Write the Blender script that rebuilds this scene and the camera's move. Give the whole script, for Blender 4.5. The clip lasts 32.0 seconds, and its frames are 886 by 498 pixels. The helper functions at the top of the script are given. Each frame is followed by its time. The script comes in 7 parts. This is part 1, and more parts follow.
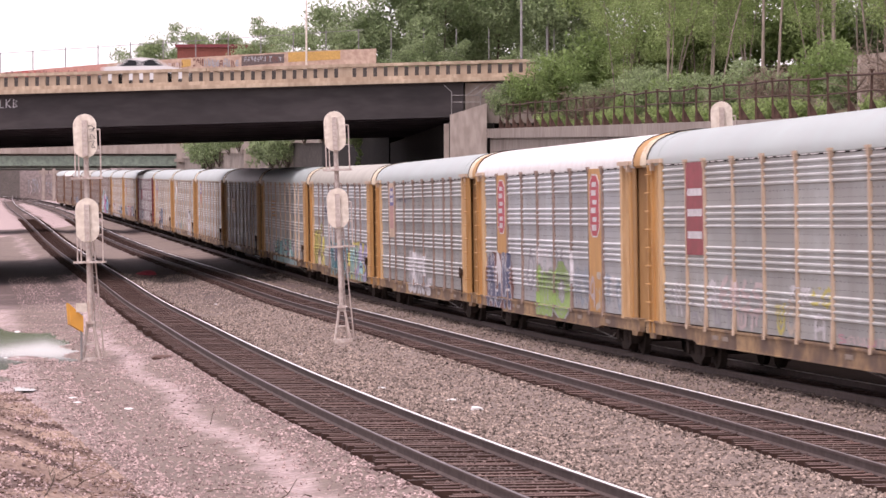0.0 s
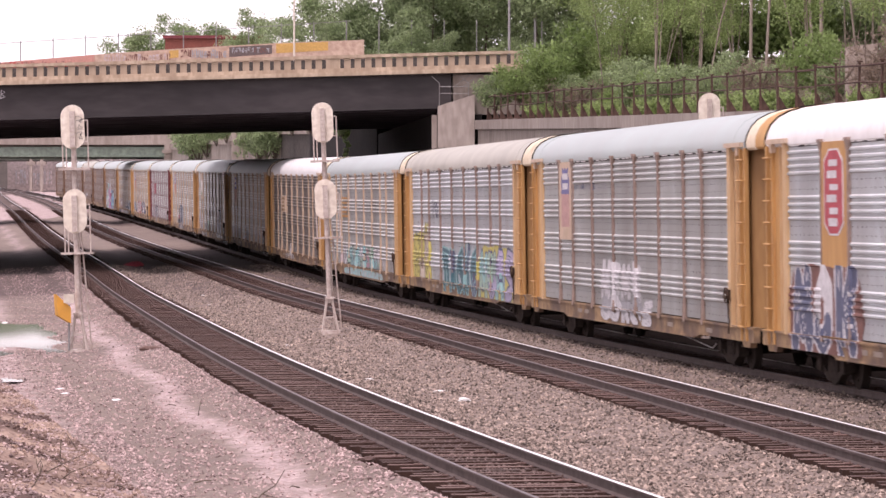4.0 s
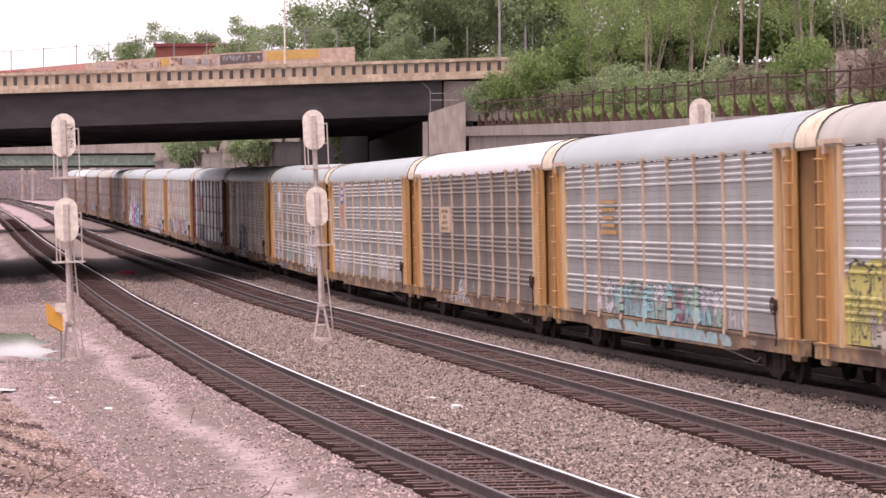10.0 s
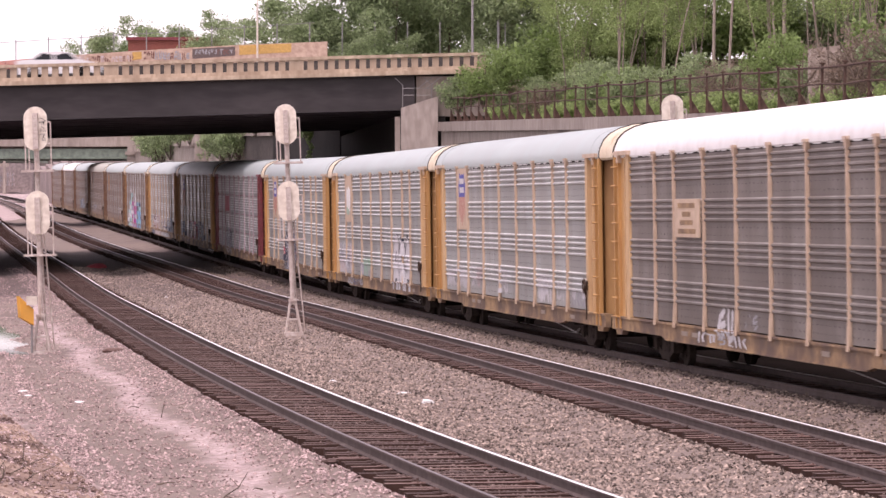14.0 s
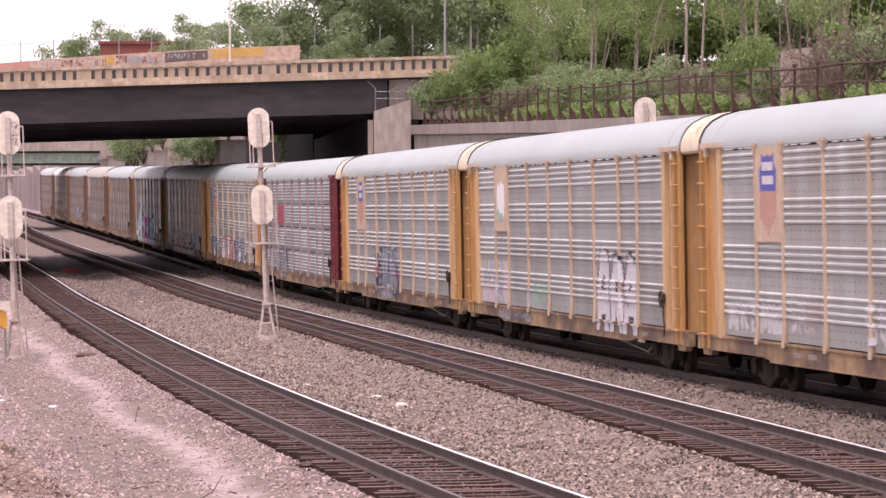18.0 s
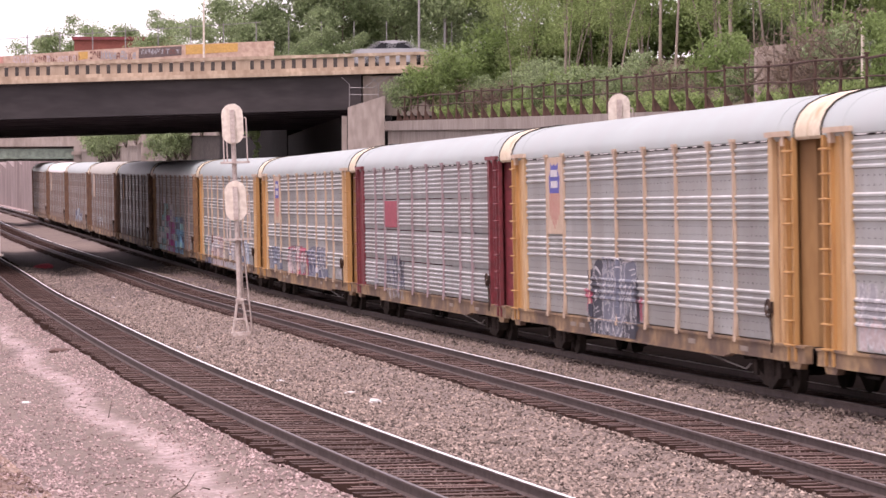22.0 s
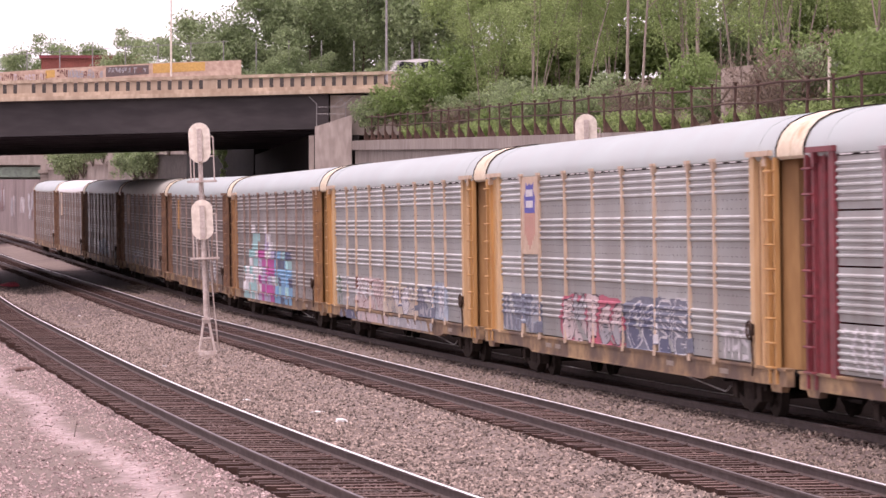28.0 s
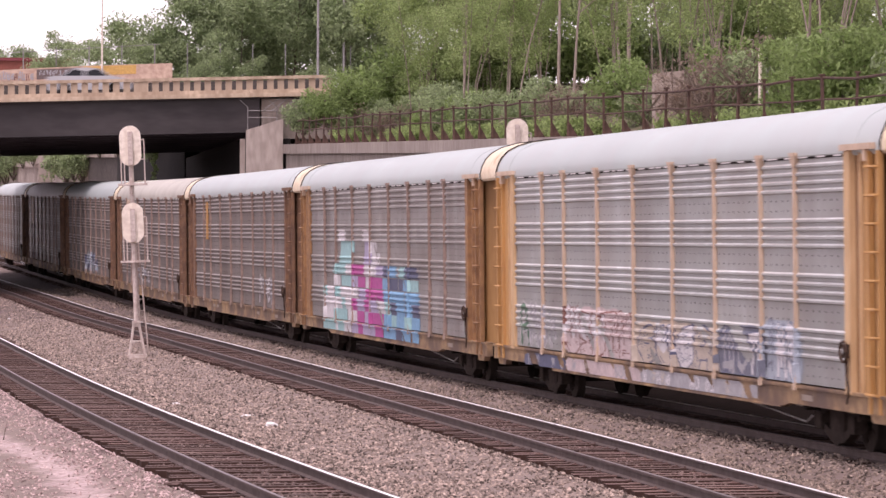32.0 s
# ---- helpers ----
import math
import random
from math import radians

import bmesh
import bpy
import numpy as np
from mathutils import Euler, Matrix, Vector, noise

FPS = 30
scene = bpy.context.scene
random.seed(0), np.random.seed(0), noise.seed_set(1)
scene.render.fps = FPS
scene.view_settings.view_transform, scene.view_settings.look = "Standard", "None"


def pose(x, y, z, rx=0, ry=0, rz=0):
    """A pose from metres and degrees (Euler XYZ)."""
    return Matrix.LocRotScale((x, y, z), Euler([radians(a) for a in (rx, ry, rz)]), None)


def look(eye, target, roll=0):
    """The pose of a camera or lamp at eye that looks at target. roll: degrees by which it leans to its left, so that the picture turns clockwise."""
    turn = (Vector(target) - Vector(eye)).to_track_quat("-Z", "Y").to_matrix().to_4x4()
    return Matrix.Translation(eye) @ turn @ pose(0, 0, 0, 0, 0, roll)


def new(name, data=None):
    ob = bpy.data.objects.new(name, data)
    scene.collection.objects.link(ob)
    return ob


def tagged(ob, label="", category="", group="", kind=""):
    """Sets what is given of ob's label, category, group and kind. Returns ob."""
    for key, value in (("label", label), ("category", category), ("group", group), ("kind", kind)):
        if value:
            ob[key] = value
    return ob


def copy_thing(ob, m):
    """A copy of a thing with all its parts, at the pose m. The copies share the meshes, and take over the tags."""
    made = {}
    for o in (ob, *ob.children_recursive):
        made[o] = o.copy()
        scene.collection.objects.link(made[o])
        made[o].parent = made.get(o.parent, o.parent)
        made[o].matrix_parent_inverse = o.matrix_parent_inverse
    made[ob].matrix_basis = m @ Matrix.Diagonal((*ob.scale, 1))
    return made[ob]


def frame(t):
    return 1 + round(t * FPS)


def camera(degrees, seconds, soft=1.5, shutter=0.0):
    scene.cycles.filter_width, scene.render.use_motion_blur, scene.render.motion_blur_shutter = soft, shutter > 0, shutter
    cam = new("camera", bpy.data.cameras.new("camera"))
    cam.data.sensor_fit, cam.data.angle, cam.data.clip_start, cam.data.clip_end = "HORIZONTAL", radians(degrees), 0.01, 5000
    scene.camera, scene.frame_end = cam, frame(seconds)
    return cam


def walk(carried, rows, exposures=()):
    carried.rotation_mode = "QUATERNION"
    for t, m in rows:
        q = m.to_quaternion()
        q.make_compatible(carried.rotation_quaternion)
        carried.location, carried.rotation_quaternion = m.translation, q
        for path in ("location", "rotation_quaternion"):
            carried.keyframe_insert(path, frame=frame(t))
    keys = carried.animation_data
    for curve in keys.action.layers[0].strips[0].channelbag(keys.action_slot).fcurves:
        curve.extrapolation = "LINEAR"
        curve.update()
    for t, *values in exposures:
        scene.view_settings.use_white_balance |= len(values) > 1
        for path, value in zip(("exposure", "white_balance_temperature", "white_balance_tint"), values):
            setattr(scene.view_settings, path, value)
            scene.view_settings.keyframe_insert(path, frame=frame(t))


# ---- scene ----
# The eye stands 3.45 m above the rails; y runs up the line, x to the right.
EYE_Z = 3.45
cam = camera(14.45, 32.0, soft=1.5, shutter=0.5)
# seconds, turn to the right, tilt, lean (degrees)
TURNS = [
    (0, -0.000, -0.432, -0.003), (0.5, -0.030, -0.432, -0.132), (1, 0.019, -0.437, -0.229), (1.5, 0.070, -0.490, -0.121),
    (2, 0.077, -0.584, -0.015), (2.5, 0.049, -0.900, 0.123), (3, 0.002, -0.937, 0.107), (3.5, 0.148, -0.757, -0.013),
    (4, 0.202, -0.574, -0.051), (4.5, 0.179, -0.500, 0.123), (6.5, 0.116, -0.490, 0.132), (7, 0.155, -0.446, 0.111),
    (7.5, 0.141, -0.438, 0.348), (8, 0.161, -0.457, 0.388), (8.5, 0.195, -0.478, 0.350), (9, 0.255, -0.471, 0.208),
    (9.5, 0.323, -0.457, 0.187), (10, 0.339, -0.464, 0.247), (10.5, 0.319, -0.524, 0.428), (11, 0.318, -0.554, 0.267),
    (11.5, 0.375, -0.532, 0.059), (12, 0.452, -0.501, 0.200), (12.5, 0.547, -0.492, 0.198), (13, 0.637, -0.516, 0.033),
    (13.5, 0.700, -0.549, 0.059), (14, 0.803, -0.544, -0.039), (14.5, 0.898, -0.502, -0.130), (16.5, 1.097, -0.517, -0.142),
    (17, 1.144, -0.486, -0.085), (17.5, 1.185, -0.487, -0.031), (18, 1.239, -0.494, 0.174), (18.5, 1.305, -0.497, 0.189),
    (19, 1.413, -0.470, -0.121), (19.5, 1.528, -0.442, -0.156), (20, 1.589, -0.431, 0.033), (20.5, 1.613, -0.442, 0.097),
    (21, 1.604, -0.504, 0.086), (21.5, 1.620, -0.549, 0.021), (22, 1.670, -0.557, 0.092), (22.5, 1.716, -0.556, 0.201),
    (23, 1.738, -0.525, 0.257), (23.5, 1.746, -0.511, 0.406), (24, 1.770, -0.492, 0.204), (24.5, 1.806, -0.403, 0.093),
    (25, 1.835, -0.267, 0.332), (25.5, 1.843, -0.226, 0.257), (27.5, 2.129, -0.201, -0.137), (28, 2.215, -0.234, -0.089),
    (28.5, 2.269, -0.285, -0.167), (29, 2.372, -0.373, 0.027), (29.5, 2.581, -0.408, -0.272), (30, 2.755, -0.405, -0.294),
    (30.5, 2.939, -0.371, -0.043), (31, 3.168, -0.236, 0.044), (31.5, 3.264, -0.172, 0.050), (32, 3.349, -0.162, -0.296),
]
walk(cam, [(t, pose(0, 0, EYE_Z, 90 + tilt, 0, -turn) @ pose(0, 0, 0, 0, 0, -lean)) for t, turn, tilt, lean in TURNS],
     exposures=[(0, 0.79, 6710, 32), (14, 0.81, 6730, 35), (24, 0.89, 6730, 37), (28, 0.85, 6730, 39), (32, 0.79, 6730, 37)])

# ---- light: bright overcast afternoon ----
world = bpy.data.worlds.new("sky")
scene.world = world
world.use_nodes = True
wn = world.node_tree
for n in list(wn.nodes):
    wn.nodes.remove(n)
w_out, w_bg = wn.nodes.new("ShaderNodeOutputWorld"), wn.nodes.new("ShaderNodeBackground")
w_sky, w_hs = wn.nodes.new("ShaderNodeTexSky"), wn.nodes.new("ShaderNodeHueSaturation")
w_sky.sky_type, w_sky.sun_disc = "NISHITA", False
SUN_EL, SUN_AZ = radians(66), radians(208)
w_sky.sun_elevation, w_sky.sun_rotation = SUN_EL, SUN_AZ
w_sky.air_density, w_sky.dust_density, w_sky.ozone_density = 1.0, 1.0, 1.0
w_hs.inputs["Saturation"].default_value = 0.12
w_bg.inputs["Strength"].default_value = 0.15
wn.links.new(w_sky.outputs[0], w_hs.inputs["Color"])
wn.links.new(w_hs.outputs[0], w_bg.inputs["Color"])
wn.links.new(w_bg.outputs[0], w_out.inputs["Surface"])
sun = new("sun", bpy.data.lights.new("sun", "SUN"))
sun.data.energy, sun.data.angle, sun.data.color = 1.5, radians(20), (1.0, 0.95, 0.9)
sun.matrix_world = look((math.sin(SUN_AZ) * math.cos(SUN_EL) * 60, math.cos(SUN_AZ) * math.cos(SUN_EL) * 60, math.sin(SUN_EL) * 60), (0, 0, 0))


# ---- materials ----
def mat(name, c1, c2=None, rough=0.8, metal=0.0, scale=3.0, fine=0.0, fine_c=None, bump=0.0, bump_scale=20.0,
        stretch=(1, 1, 1), c3=None, c3_scale=0.4, c3_edge=(0.5, 0.62), vary=0.0, spec=0.4, island=False, zone=None, streak=None):
    """A surface: two colours mixed by a broad noise, a fine grain, patches of a third colour, fine relief."""
    m = bpy.data.materials.new(name)
    m.use_nodes = True
    nt = m.node_tree
    n, l = nt.nodes, nt.links
    b = n["Principled BSDF"]
    b.inputs["Roughness"].default_value, b.inputs["Metallic"].default_value = rough, metal
    b.inputs["Specular IOR Level"].default_value = spec
    tc, mp = n.new("ShaderNodeTexCoord"), n.new("ShaderNodeMapping")
    mp.inputs["Scale"].default_value = stretch
    l.new(tc.outputs["Object"], mp.inputs["Vector"])
    shift = None
    if vary and not island:      # no two alike pieces carry the same stains
        oi, mu = n.new("ShaderNodeObjectInfo"), n.new("ShaderNodeMath")
        mu.operation = "MULTIPLY"
        mu.inputs[1].default_value = 60.0
        l.new(oi.outputs["Random"], mu.inputs[0])
        shift = mu.outputs[0]
        l.new(shift, mp.inputs["Location"])

    def noise_node(s, detail=4):
        t = n.new("ShaderNodeTexNoise")
        t.inputs["Scale"].default_value, t.inputs["Detail"].default_value = s, detail
        l.new(mp.outputs["Vector"], t.inputs["Vector"])
        return t

    def mix(fac, a, bb, kind="MIX"):
        x = n.new("ShaderNodeMix")
        x.data_type, x.blend_type = "RGBA", kind
        for sock, v in ((x.inputs["Factor"], fac), (x.inputs["A"], a), (x.inputs["B"], bb)):
            if isinstance(v, tuple):
                sock.default_value = (*v, 1)
            elif isinstance(v, float):
                sock.default_value = v
            else:
                l.new(v, sock)
        return x.outputs["Result"]

    def ramp(src, a, bb):
        r = n.new("ShaderNodeMapRange")
        r.inputs["From Min"].default_value, r.inputs["From Max"].default_value = a, bb
        l.new(src, r.inputs["Value"])
        return r.outputs["Result"]

    col = mix(ramp(noise_node(scale).outputs["Fac"], 0.3, 0.7), tuple(c1), tuple(c2 or [q * 0.75 for q in c1]))
    if c3:
        col = mix(ramp(noise_node(c3_scale, 6).outputs["Fac"], *c3_edge), col, tuple(c3))
    if zone:      # a second soil, where the mesh's own map of the ground says so, with a ragged border
        at, ad = n.new("ShaderNodeAttribute"), n.new("ShaderNodeMath")
        at.attribute_name, ad.operation = zone[0], "ADD"
        l.new(at.outputs["Fac"], ad.inputs[0])
        l.new(noise_node(1.6, 5).outputs["Fac"], ad.inputs[1])
        soil = mix(ramp(noise_node(0.5).outputs["Fac"], 0.3, 0.7), zone[1], zone[2])
        col = mix(ramp(ad.outputs[0], 0.75, 1.2), col, soil)
        # an optional darker tone by a second map, bridge shade included
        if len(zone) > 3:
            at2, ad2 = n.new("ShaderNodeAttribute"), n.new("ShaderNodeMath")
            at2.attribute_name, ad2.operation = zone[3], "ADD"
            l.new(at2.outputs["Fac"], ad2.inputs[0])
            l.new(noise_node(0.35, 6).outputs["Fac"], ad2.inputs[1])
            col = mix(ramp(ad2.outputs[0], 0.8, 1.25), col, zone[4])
    if streak:      # grime that has run down in uneven streaks
        m2, t2 = n.new("ShaderNodeMapping"), n.new("ShaderNodeTexNoise")
        m2.inputs["Scale"].default_value = (1.1, 1.1, 0.16)
        t2.inputs["Scale"].default_value, t2.inputs["Detail"].default_value = 1.0, 5
        l.new(tc.outputs["Object"], m2.inputs["Vector"])
        if shift:
            l.new(shift, m2.inputs["Location"])
        l.new(m2.outputs["Vector"], t2.inputs["Vector"])
        col = mix(ramp(t2.outputs["Fac"], 0.46, 0.74), col, tuple(streak))
    if fine:
        col = mix(ramp(noise_node(fine, 2).outputs["Fac"], 0.35, 0.65), col, mix(0.6, col, tuple(fine_c or [q * 0.4 for q in c1])))
    if vary:
        if island:
            rnd = n.new("ShaderNodeNewGeometry").outputs["Random Per Island"]
        else:
            rnd = n.new("ShaderNodeObjectInfo").outputs["Random"]
        hsv = n.new("ShaderNodeHueSaturation")
        hsv.inputs["Value"].default_value = 1
        v = n.new("ShaderNodeMapRange")
        v.inputs["To Min"].default_value, v.inputs["To Max"].default_value = 1 - vary, 1 + vary
        l.new(rnd, v.inputs["Value"])
        l.new(v.outputs["Result"], hsv.inputs["Value"])
        l.new(col, hsv.inputs["Color"])
        col = hsv.outputs["Color"]
    l.new(col, b.inputs["Base Color"])
    if bump:
        bn = n.new("ShaderNodeBump")
        bn.inputs["Strength"].default_value, bn.inputs["Distance"].default_value = min(1, bump), 0.05
        l.new(noise_node(bump_scale, 3).outputs["Fac"], bn.inputs["Height"])
        l.new(bn.outputs["Normal"], b.inputs["Normal"])
    return m


M = {}
M["ballast"] = mat("ballast", (0.265, 0.212, 0.175), (0.195, 0.155, 0.13), 0.95, scale=0.25, fine=9, fine_c=(0.16, 0.12, 0.112), bump=0.9, bump_scale=11,
                   c3=(0.15, 0.115, 0.105), c3_scale=0.07, c3_edge=(0.6, 0.75), zone=("dirt", (0.575, 0.455, 0.435), (0.475, 0.365, 0.35), "shade_tone", (0.09, 0.064, 0.058)))
M["stone"] = mat("stone", (0.35, 0.278, 0.232), (0.165, 0.13, 0.11), 0.9, scale=4, vary=0.8, island=True)
M["stone_dusk"] = mat("stone_dusk", (0.27, 0.215, 0.175), (0.125, 0.098, 0.08), 0.9, scale=4, vary=0.8, island=True)
M["stone_pink"] = mat("stone_pink", (0.46, 0.35, 0.33), (0.31, 0.23, 0.215), 0.9, scale=4, vary=0.5, island=True)
M["bed_stone"] = mat("bed_stone", (0.20, 0.145, 0.128), (0.12, 0.087, 0.076), 0.95, scale=4, vary=0.5, island=True)
M["dirt"] = mat("dirt", (0.42, 0.305, 0.295), (0.31, 0.22, 0.21), 0.95, scale=0.4, fine=7, fine_c=(0.17, 0.12, 0.11), bump=0.8, bump_scale=7, c3=(0.5, 0.40, 0.385), c3_scale=0.16, c3_edge=(0.52, 0.66))
M["bank"] = mat("bank", (0.17, 0.11, 0.092), (0.56, 0.42, 0.33), 0.95, scale=0.55, fine=6, fine_c=(0.11, 0.07, 0.055), c3=(0.11, 0.07, 0.06), c3_scale=0.3, c3_edge=(0.52, 0.62), bump=1, bump_scale=5)
M["water"] = mat("water", (0.05, 0.075, 0.035), (0.09, 0.085, 0.06), 0.03, scale=0.12, spec=0.5)
M["rail_side"] = mat("rail_side", (0.12, 0.09, 0.083), (0.085, 0.063, 0.057), 0.8, 0.2, scale=2, fine=5, fine_c=(0.06, 0.04, 0.034))
M["rail_dull"] = mat("rail_dull", (0.20, 0.17, 0.17), (0.14, 0.12, 0.12), 0.5, 0.5, scale=1)
# lighter zinc for the ribs' upper slopes, painting in the sky's shine
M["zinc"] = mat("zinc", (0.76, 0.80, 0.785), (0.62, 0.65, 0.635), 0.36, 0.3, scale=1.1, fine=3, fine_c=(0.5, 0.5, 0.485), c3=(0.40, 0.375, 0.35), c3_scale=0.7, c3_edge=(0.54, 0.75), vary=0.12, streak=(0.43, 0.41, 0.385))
M["rib_lit_old"] = mat("rib_lit_old", (0.50, 0.48, 0.45), (0.37, 0.35, 0.325), 0.38, 0.5, scale=1.1, fine=3, fine_c=(0.26, 0.24, 0.22), c3=(0.2, 0.17, 0.15), c3_scale=0.7, c3_edge=(0.5, 0.72), vary=0.12, streak=(0.2, 0.165, 0.145))
M["rib_lit_bright"] = mat("rib_lit_bright", (0.90, 0.93, 0.94), (0.78, 0.81, 0.82), 0.32, 0.35, scale=1.1, fine=3, fine_c=(0.66, 0.68, 0.68), vary=0.1, streak=(0.58, 0.59, 0.58))
# near white, so the sky's glint on the rail lies in the colour
M["rail_glint"] = mat("rail_glint", (0.95, 0.94, 0.94), (0.88, 0.87, 0.87), 0.4, 0.45, scale=1)
# creosoted sides, with the shade of the gaps put into the colour
M["tie_side_shade"] = mat("tie_side_shade", (0.07, 0.04, 0.032), (0.042, 0.026, 0.021), 0.95, scale=3, spec=0.1)
M["tie"] = mat("tie", (0.155, 0.092, 0.078), (0.095, 0.058, 0.049), 0.95, scale=3, fine=14, fine_c=(0.17, 0.125, 0.11), stretch=(0.4, 4, 4), vary=0.45, bump=0.5)
M["galv"] = mat("galv", (0.42, 0.445, 0.435), (0.33, 0.35, 0.34), 0.45, 0.25, scale=0.6, stretch=(0.7, 1, 1.2), fine=2.6, fine_c=(0.315, 0.32, 0.305), c3=(0.25, 0.235, 0.215), c3_scale=0.5, c3_edge=(0.5, 0.78), vary=0.12, streak=(0.265, 0.25, 0.23))
M["galv_old"] = mat("galv_old", (0.365, 0.36, 0.345), (0.275, 0.265, 0.25), 0.5, 0.2, scale=0.6, stretch=(0.7, 1, 1.2), fine=2.6, fine_c=(0.225, 0.21, 0.195), c3=(0.2, 0.175, 0.155), c3_scale=0.5, c3_edge=(0.5, 0.76), vary=0.10, streak=(0.19, 0.165, 0.145))
M["galv_grimy"] = mat("galv_grimy", (0.245, 0.22, 0.20), (0.18, 0.16, 0.145), 0.55, 0.1, scale=0.6, stretch=(0.7, 1, 1.2), fine=2.6, fine_c=(0.155, 0.135, 0.12), c3=(0.13, 0.105, 0.09), c3_scale=0.5, c3_edge=(0.5, 0.76), vary=0.10, streak=(0.125, 0.1, 0.085))
M["rib_lit_grimy"] = mat("rib_lit_grimy", (0.37, 0.34, 0.31), (0.28, 0.255, 0.23), 0.42, 0.4, scale=1.1, fine=3, fine_c=(0.2, 0.175, 0.155), vary=0.12, streak=(0.16, 0.13, 0.11))
M["galv_new"] = mat("galv_new", (0.55, 0.60, 0.615), (0.445, 0.485, 0.50), 0.38, 0.3, scale=0.6, stretch=(0.7, 1, 1.2), fine=2.6, fine_c=(0.395, 0.41, 0.42), vary=0.10, streak=(0.36, 0.365, 0.36))
M["yellow"] = mat("yellow", (0.56, 0.32, 0.115), (0.47, 0.26, 0.09), 0.6, scale=0.8, fine=2.2, fine_c=(0.40, 0.21, 0.075), stretch=(2.5, 2.5, 0.5), c3=(0.24, 0.12, 0.06), c3_scale=1.1, c3_edge=(0.62, 0.78))
M["end_tan"] = mat("end_tan", (0.65, 0.45, 0.25), (0.57, 0.38, 0.20), 0.6, scale=0.8, fine=2.2, fine_c=(0.44, 0.28, 0.14), stretch=(2.5, 2.5, 0.5), c3=(0.28, 0.16, 0.09), c3_scale=1.1, c3_edge=(0.62, 0.8))
M["tan"] = mat("tan", (0.60, 0.468, 0.345), (0.52, 0.392, 0.283), 0.6, scale=0.9, fine=4, fine_c=(0.42, 0.31, 0.22))
M["brown_post"] = mat("brown_post", (0.36, 0.27, 0.22), (0.28, 0.2, 0.165), 0.65, scale=1.5, fine=6, fine_c=(0.17, 0.12, 0.1))
M["maroon"] = mat("maroon", (0.25, 0.046, 0.055), (0.19, 0.038, 0.045), 0.5, scale=1.5, fine=5, fine_c=(0.09, 0.03, 0.03))
M["oxide"] = mat("oxide", (0.33, 0.075, 0.085), (0.26, 0.06, 0.068), 0.6, scale=1.0, fine=4, fine_c=(0.2, 0.06, 0.06))
M["sill"] = mat("sill", (0.45, 0.30, 0.155), (0.30, 0.19, 0.105), 0.8, scale=0.9, fine=4, fine_c=(0.13, 0.085, 0.06), c3=(0.13, 0.09, 0.07), c3_scale=0.9, c3_edge=(0.48, 0.62), streak=(0.17, 0.11, 0.075))
M["yellow_old"] = mat("yellow_old", (0.38, 0.215, 0.09), (0.29, 0.155, 0.07), 0.7, scale=1.2, fine=4, fine_c=(0.15, 0.08, 0.05))
M["rusty_end"] = mat("rusty_end", (0.26, 0.145, 0.08), (0.18, 0.10, 0.06), 0.75, scale=1.0, fine=4, fine_c=(0.1, 0.06, 0.045))
M["rose_post"] = mat("rose_post", (0.43, 0.36, 0.37), (0.36, 0.28, 0.29), 0.6, scale=1.5, fine=5, fine_c=(0.25, 0.15, 0.15))
# dirty yellow, darkened further to paint the shade of the recessed ends
M["yellow_recess"] = mat("yellow_recess", (0.42, 0.24, 0.09), (0.31, 0.175, 0.07), 0.7, scale=0.8, fine=3, stretch=(2, 2, 0.5), fine_c=(0.25, 0.13, 0.05), streak=(0.17, 0.095, 0.055))
# near-black ground colour that paints the shade under the train
M["train_shade"] = mat("train_shade", (0.014, 0.011, 0.010), (0.009, 0.007, 0.007), 1.0, scale=0.6, fine=8, fine_c=(0.022, 0.018, 0.016), bump=0.8, bump_scale=10, spec=0.0)
M["bed"] = mat("bed", (0.165, 0.115, 0.10), (0.115, 0.08, 0.07), 0.95, scale=0.5, fine=9, fine_c=(0.05, 0.037, 0.032), bump=0.9, bump_scale=11)
# dark ground colour for the overpass's shade; no face uses it
M["shade_soil"] = mat("shade_soil", (0.095, 0.072, 0.066), (0.15, 0.118, 0.11), 0.75, scale=0.12, fine=3, fine_c=(0.05, 0.04, 0.035), bump=0.3, bump_scale=5)
M["roof_grey"] = mat("roof_grey", (0.425, 0.495, 0.48), (0.38, 0.435, 0.425), 0.5, 0.1, scale=0.25, fine=0.9, fine_c=(0.41, 0.445, 0.435))
M["roof_white"] = mat("roof_white", (0.80, 0.80, 0.79), (0.75, 0.75, 0.735), 0.55, scale=0.4, fine=3, fine_c=(0.66, 0.65, 0.63))
M["roof_tan"] = mat("roof_tan", (0.49, 0.48, 0.42), (0.42, 0.41, 0.36), 0.6, 0.05, scale=0.3, fine=0.9, fine_c=(0.36, 0.35, 0.31))
M["cream"] = mat("cream", (0.76, 0.69, 0.55), (0.68, 0.57, 0.4), 0.6, scale=0.8, fine=9, fine_c=(0.56, 0.45, 0.3), c3=(0.4, 0.24, 0.1), c3_scale=0.9, c3_edge=(0.64, 0.75))
M["black"] = mat("black", (0.014, 0.012, 0.011), (0.022, 0.018, 0.016), 0.95, scale=2, spec=0.1)
M["truck"] = mat("truck", (0.036, 0.028, 0.024), (0.022, 0.017, 0.015), 0.95, scale=3, fine=8, fine_c=(0.06, 0.045, 0.038), spec=0.1)
M["dark_in"] = mat("dark_in", (0.05, 0.048, 0.047), None, 0.9)
M["greasy"] = mat("greasy", (0.04, 0.026, 0.02), (0.09, 0.05, 0.03), 0.8, scale=5, fine=12)
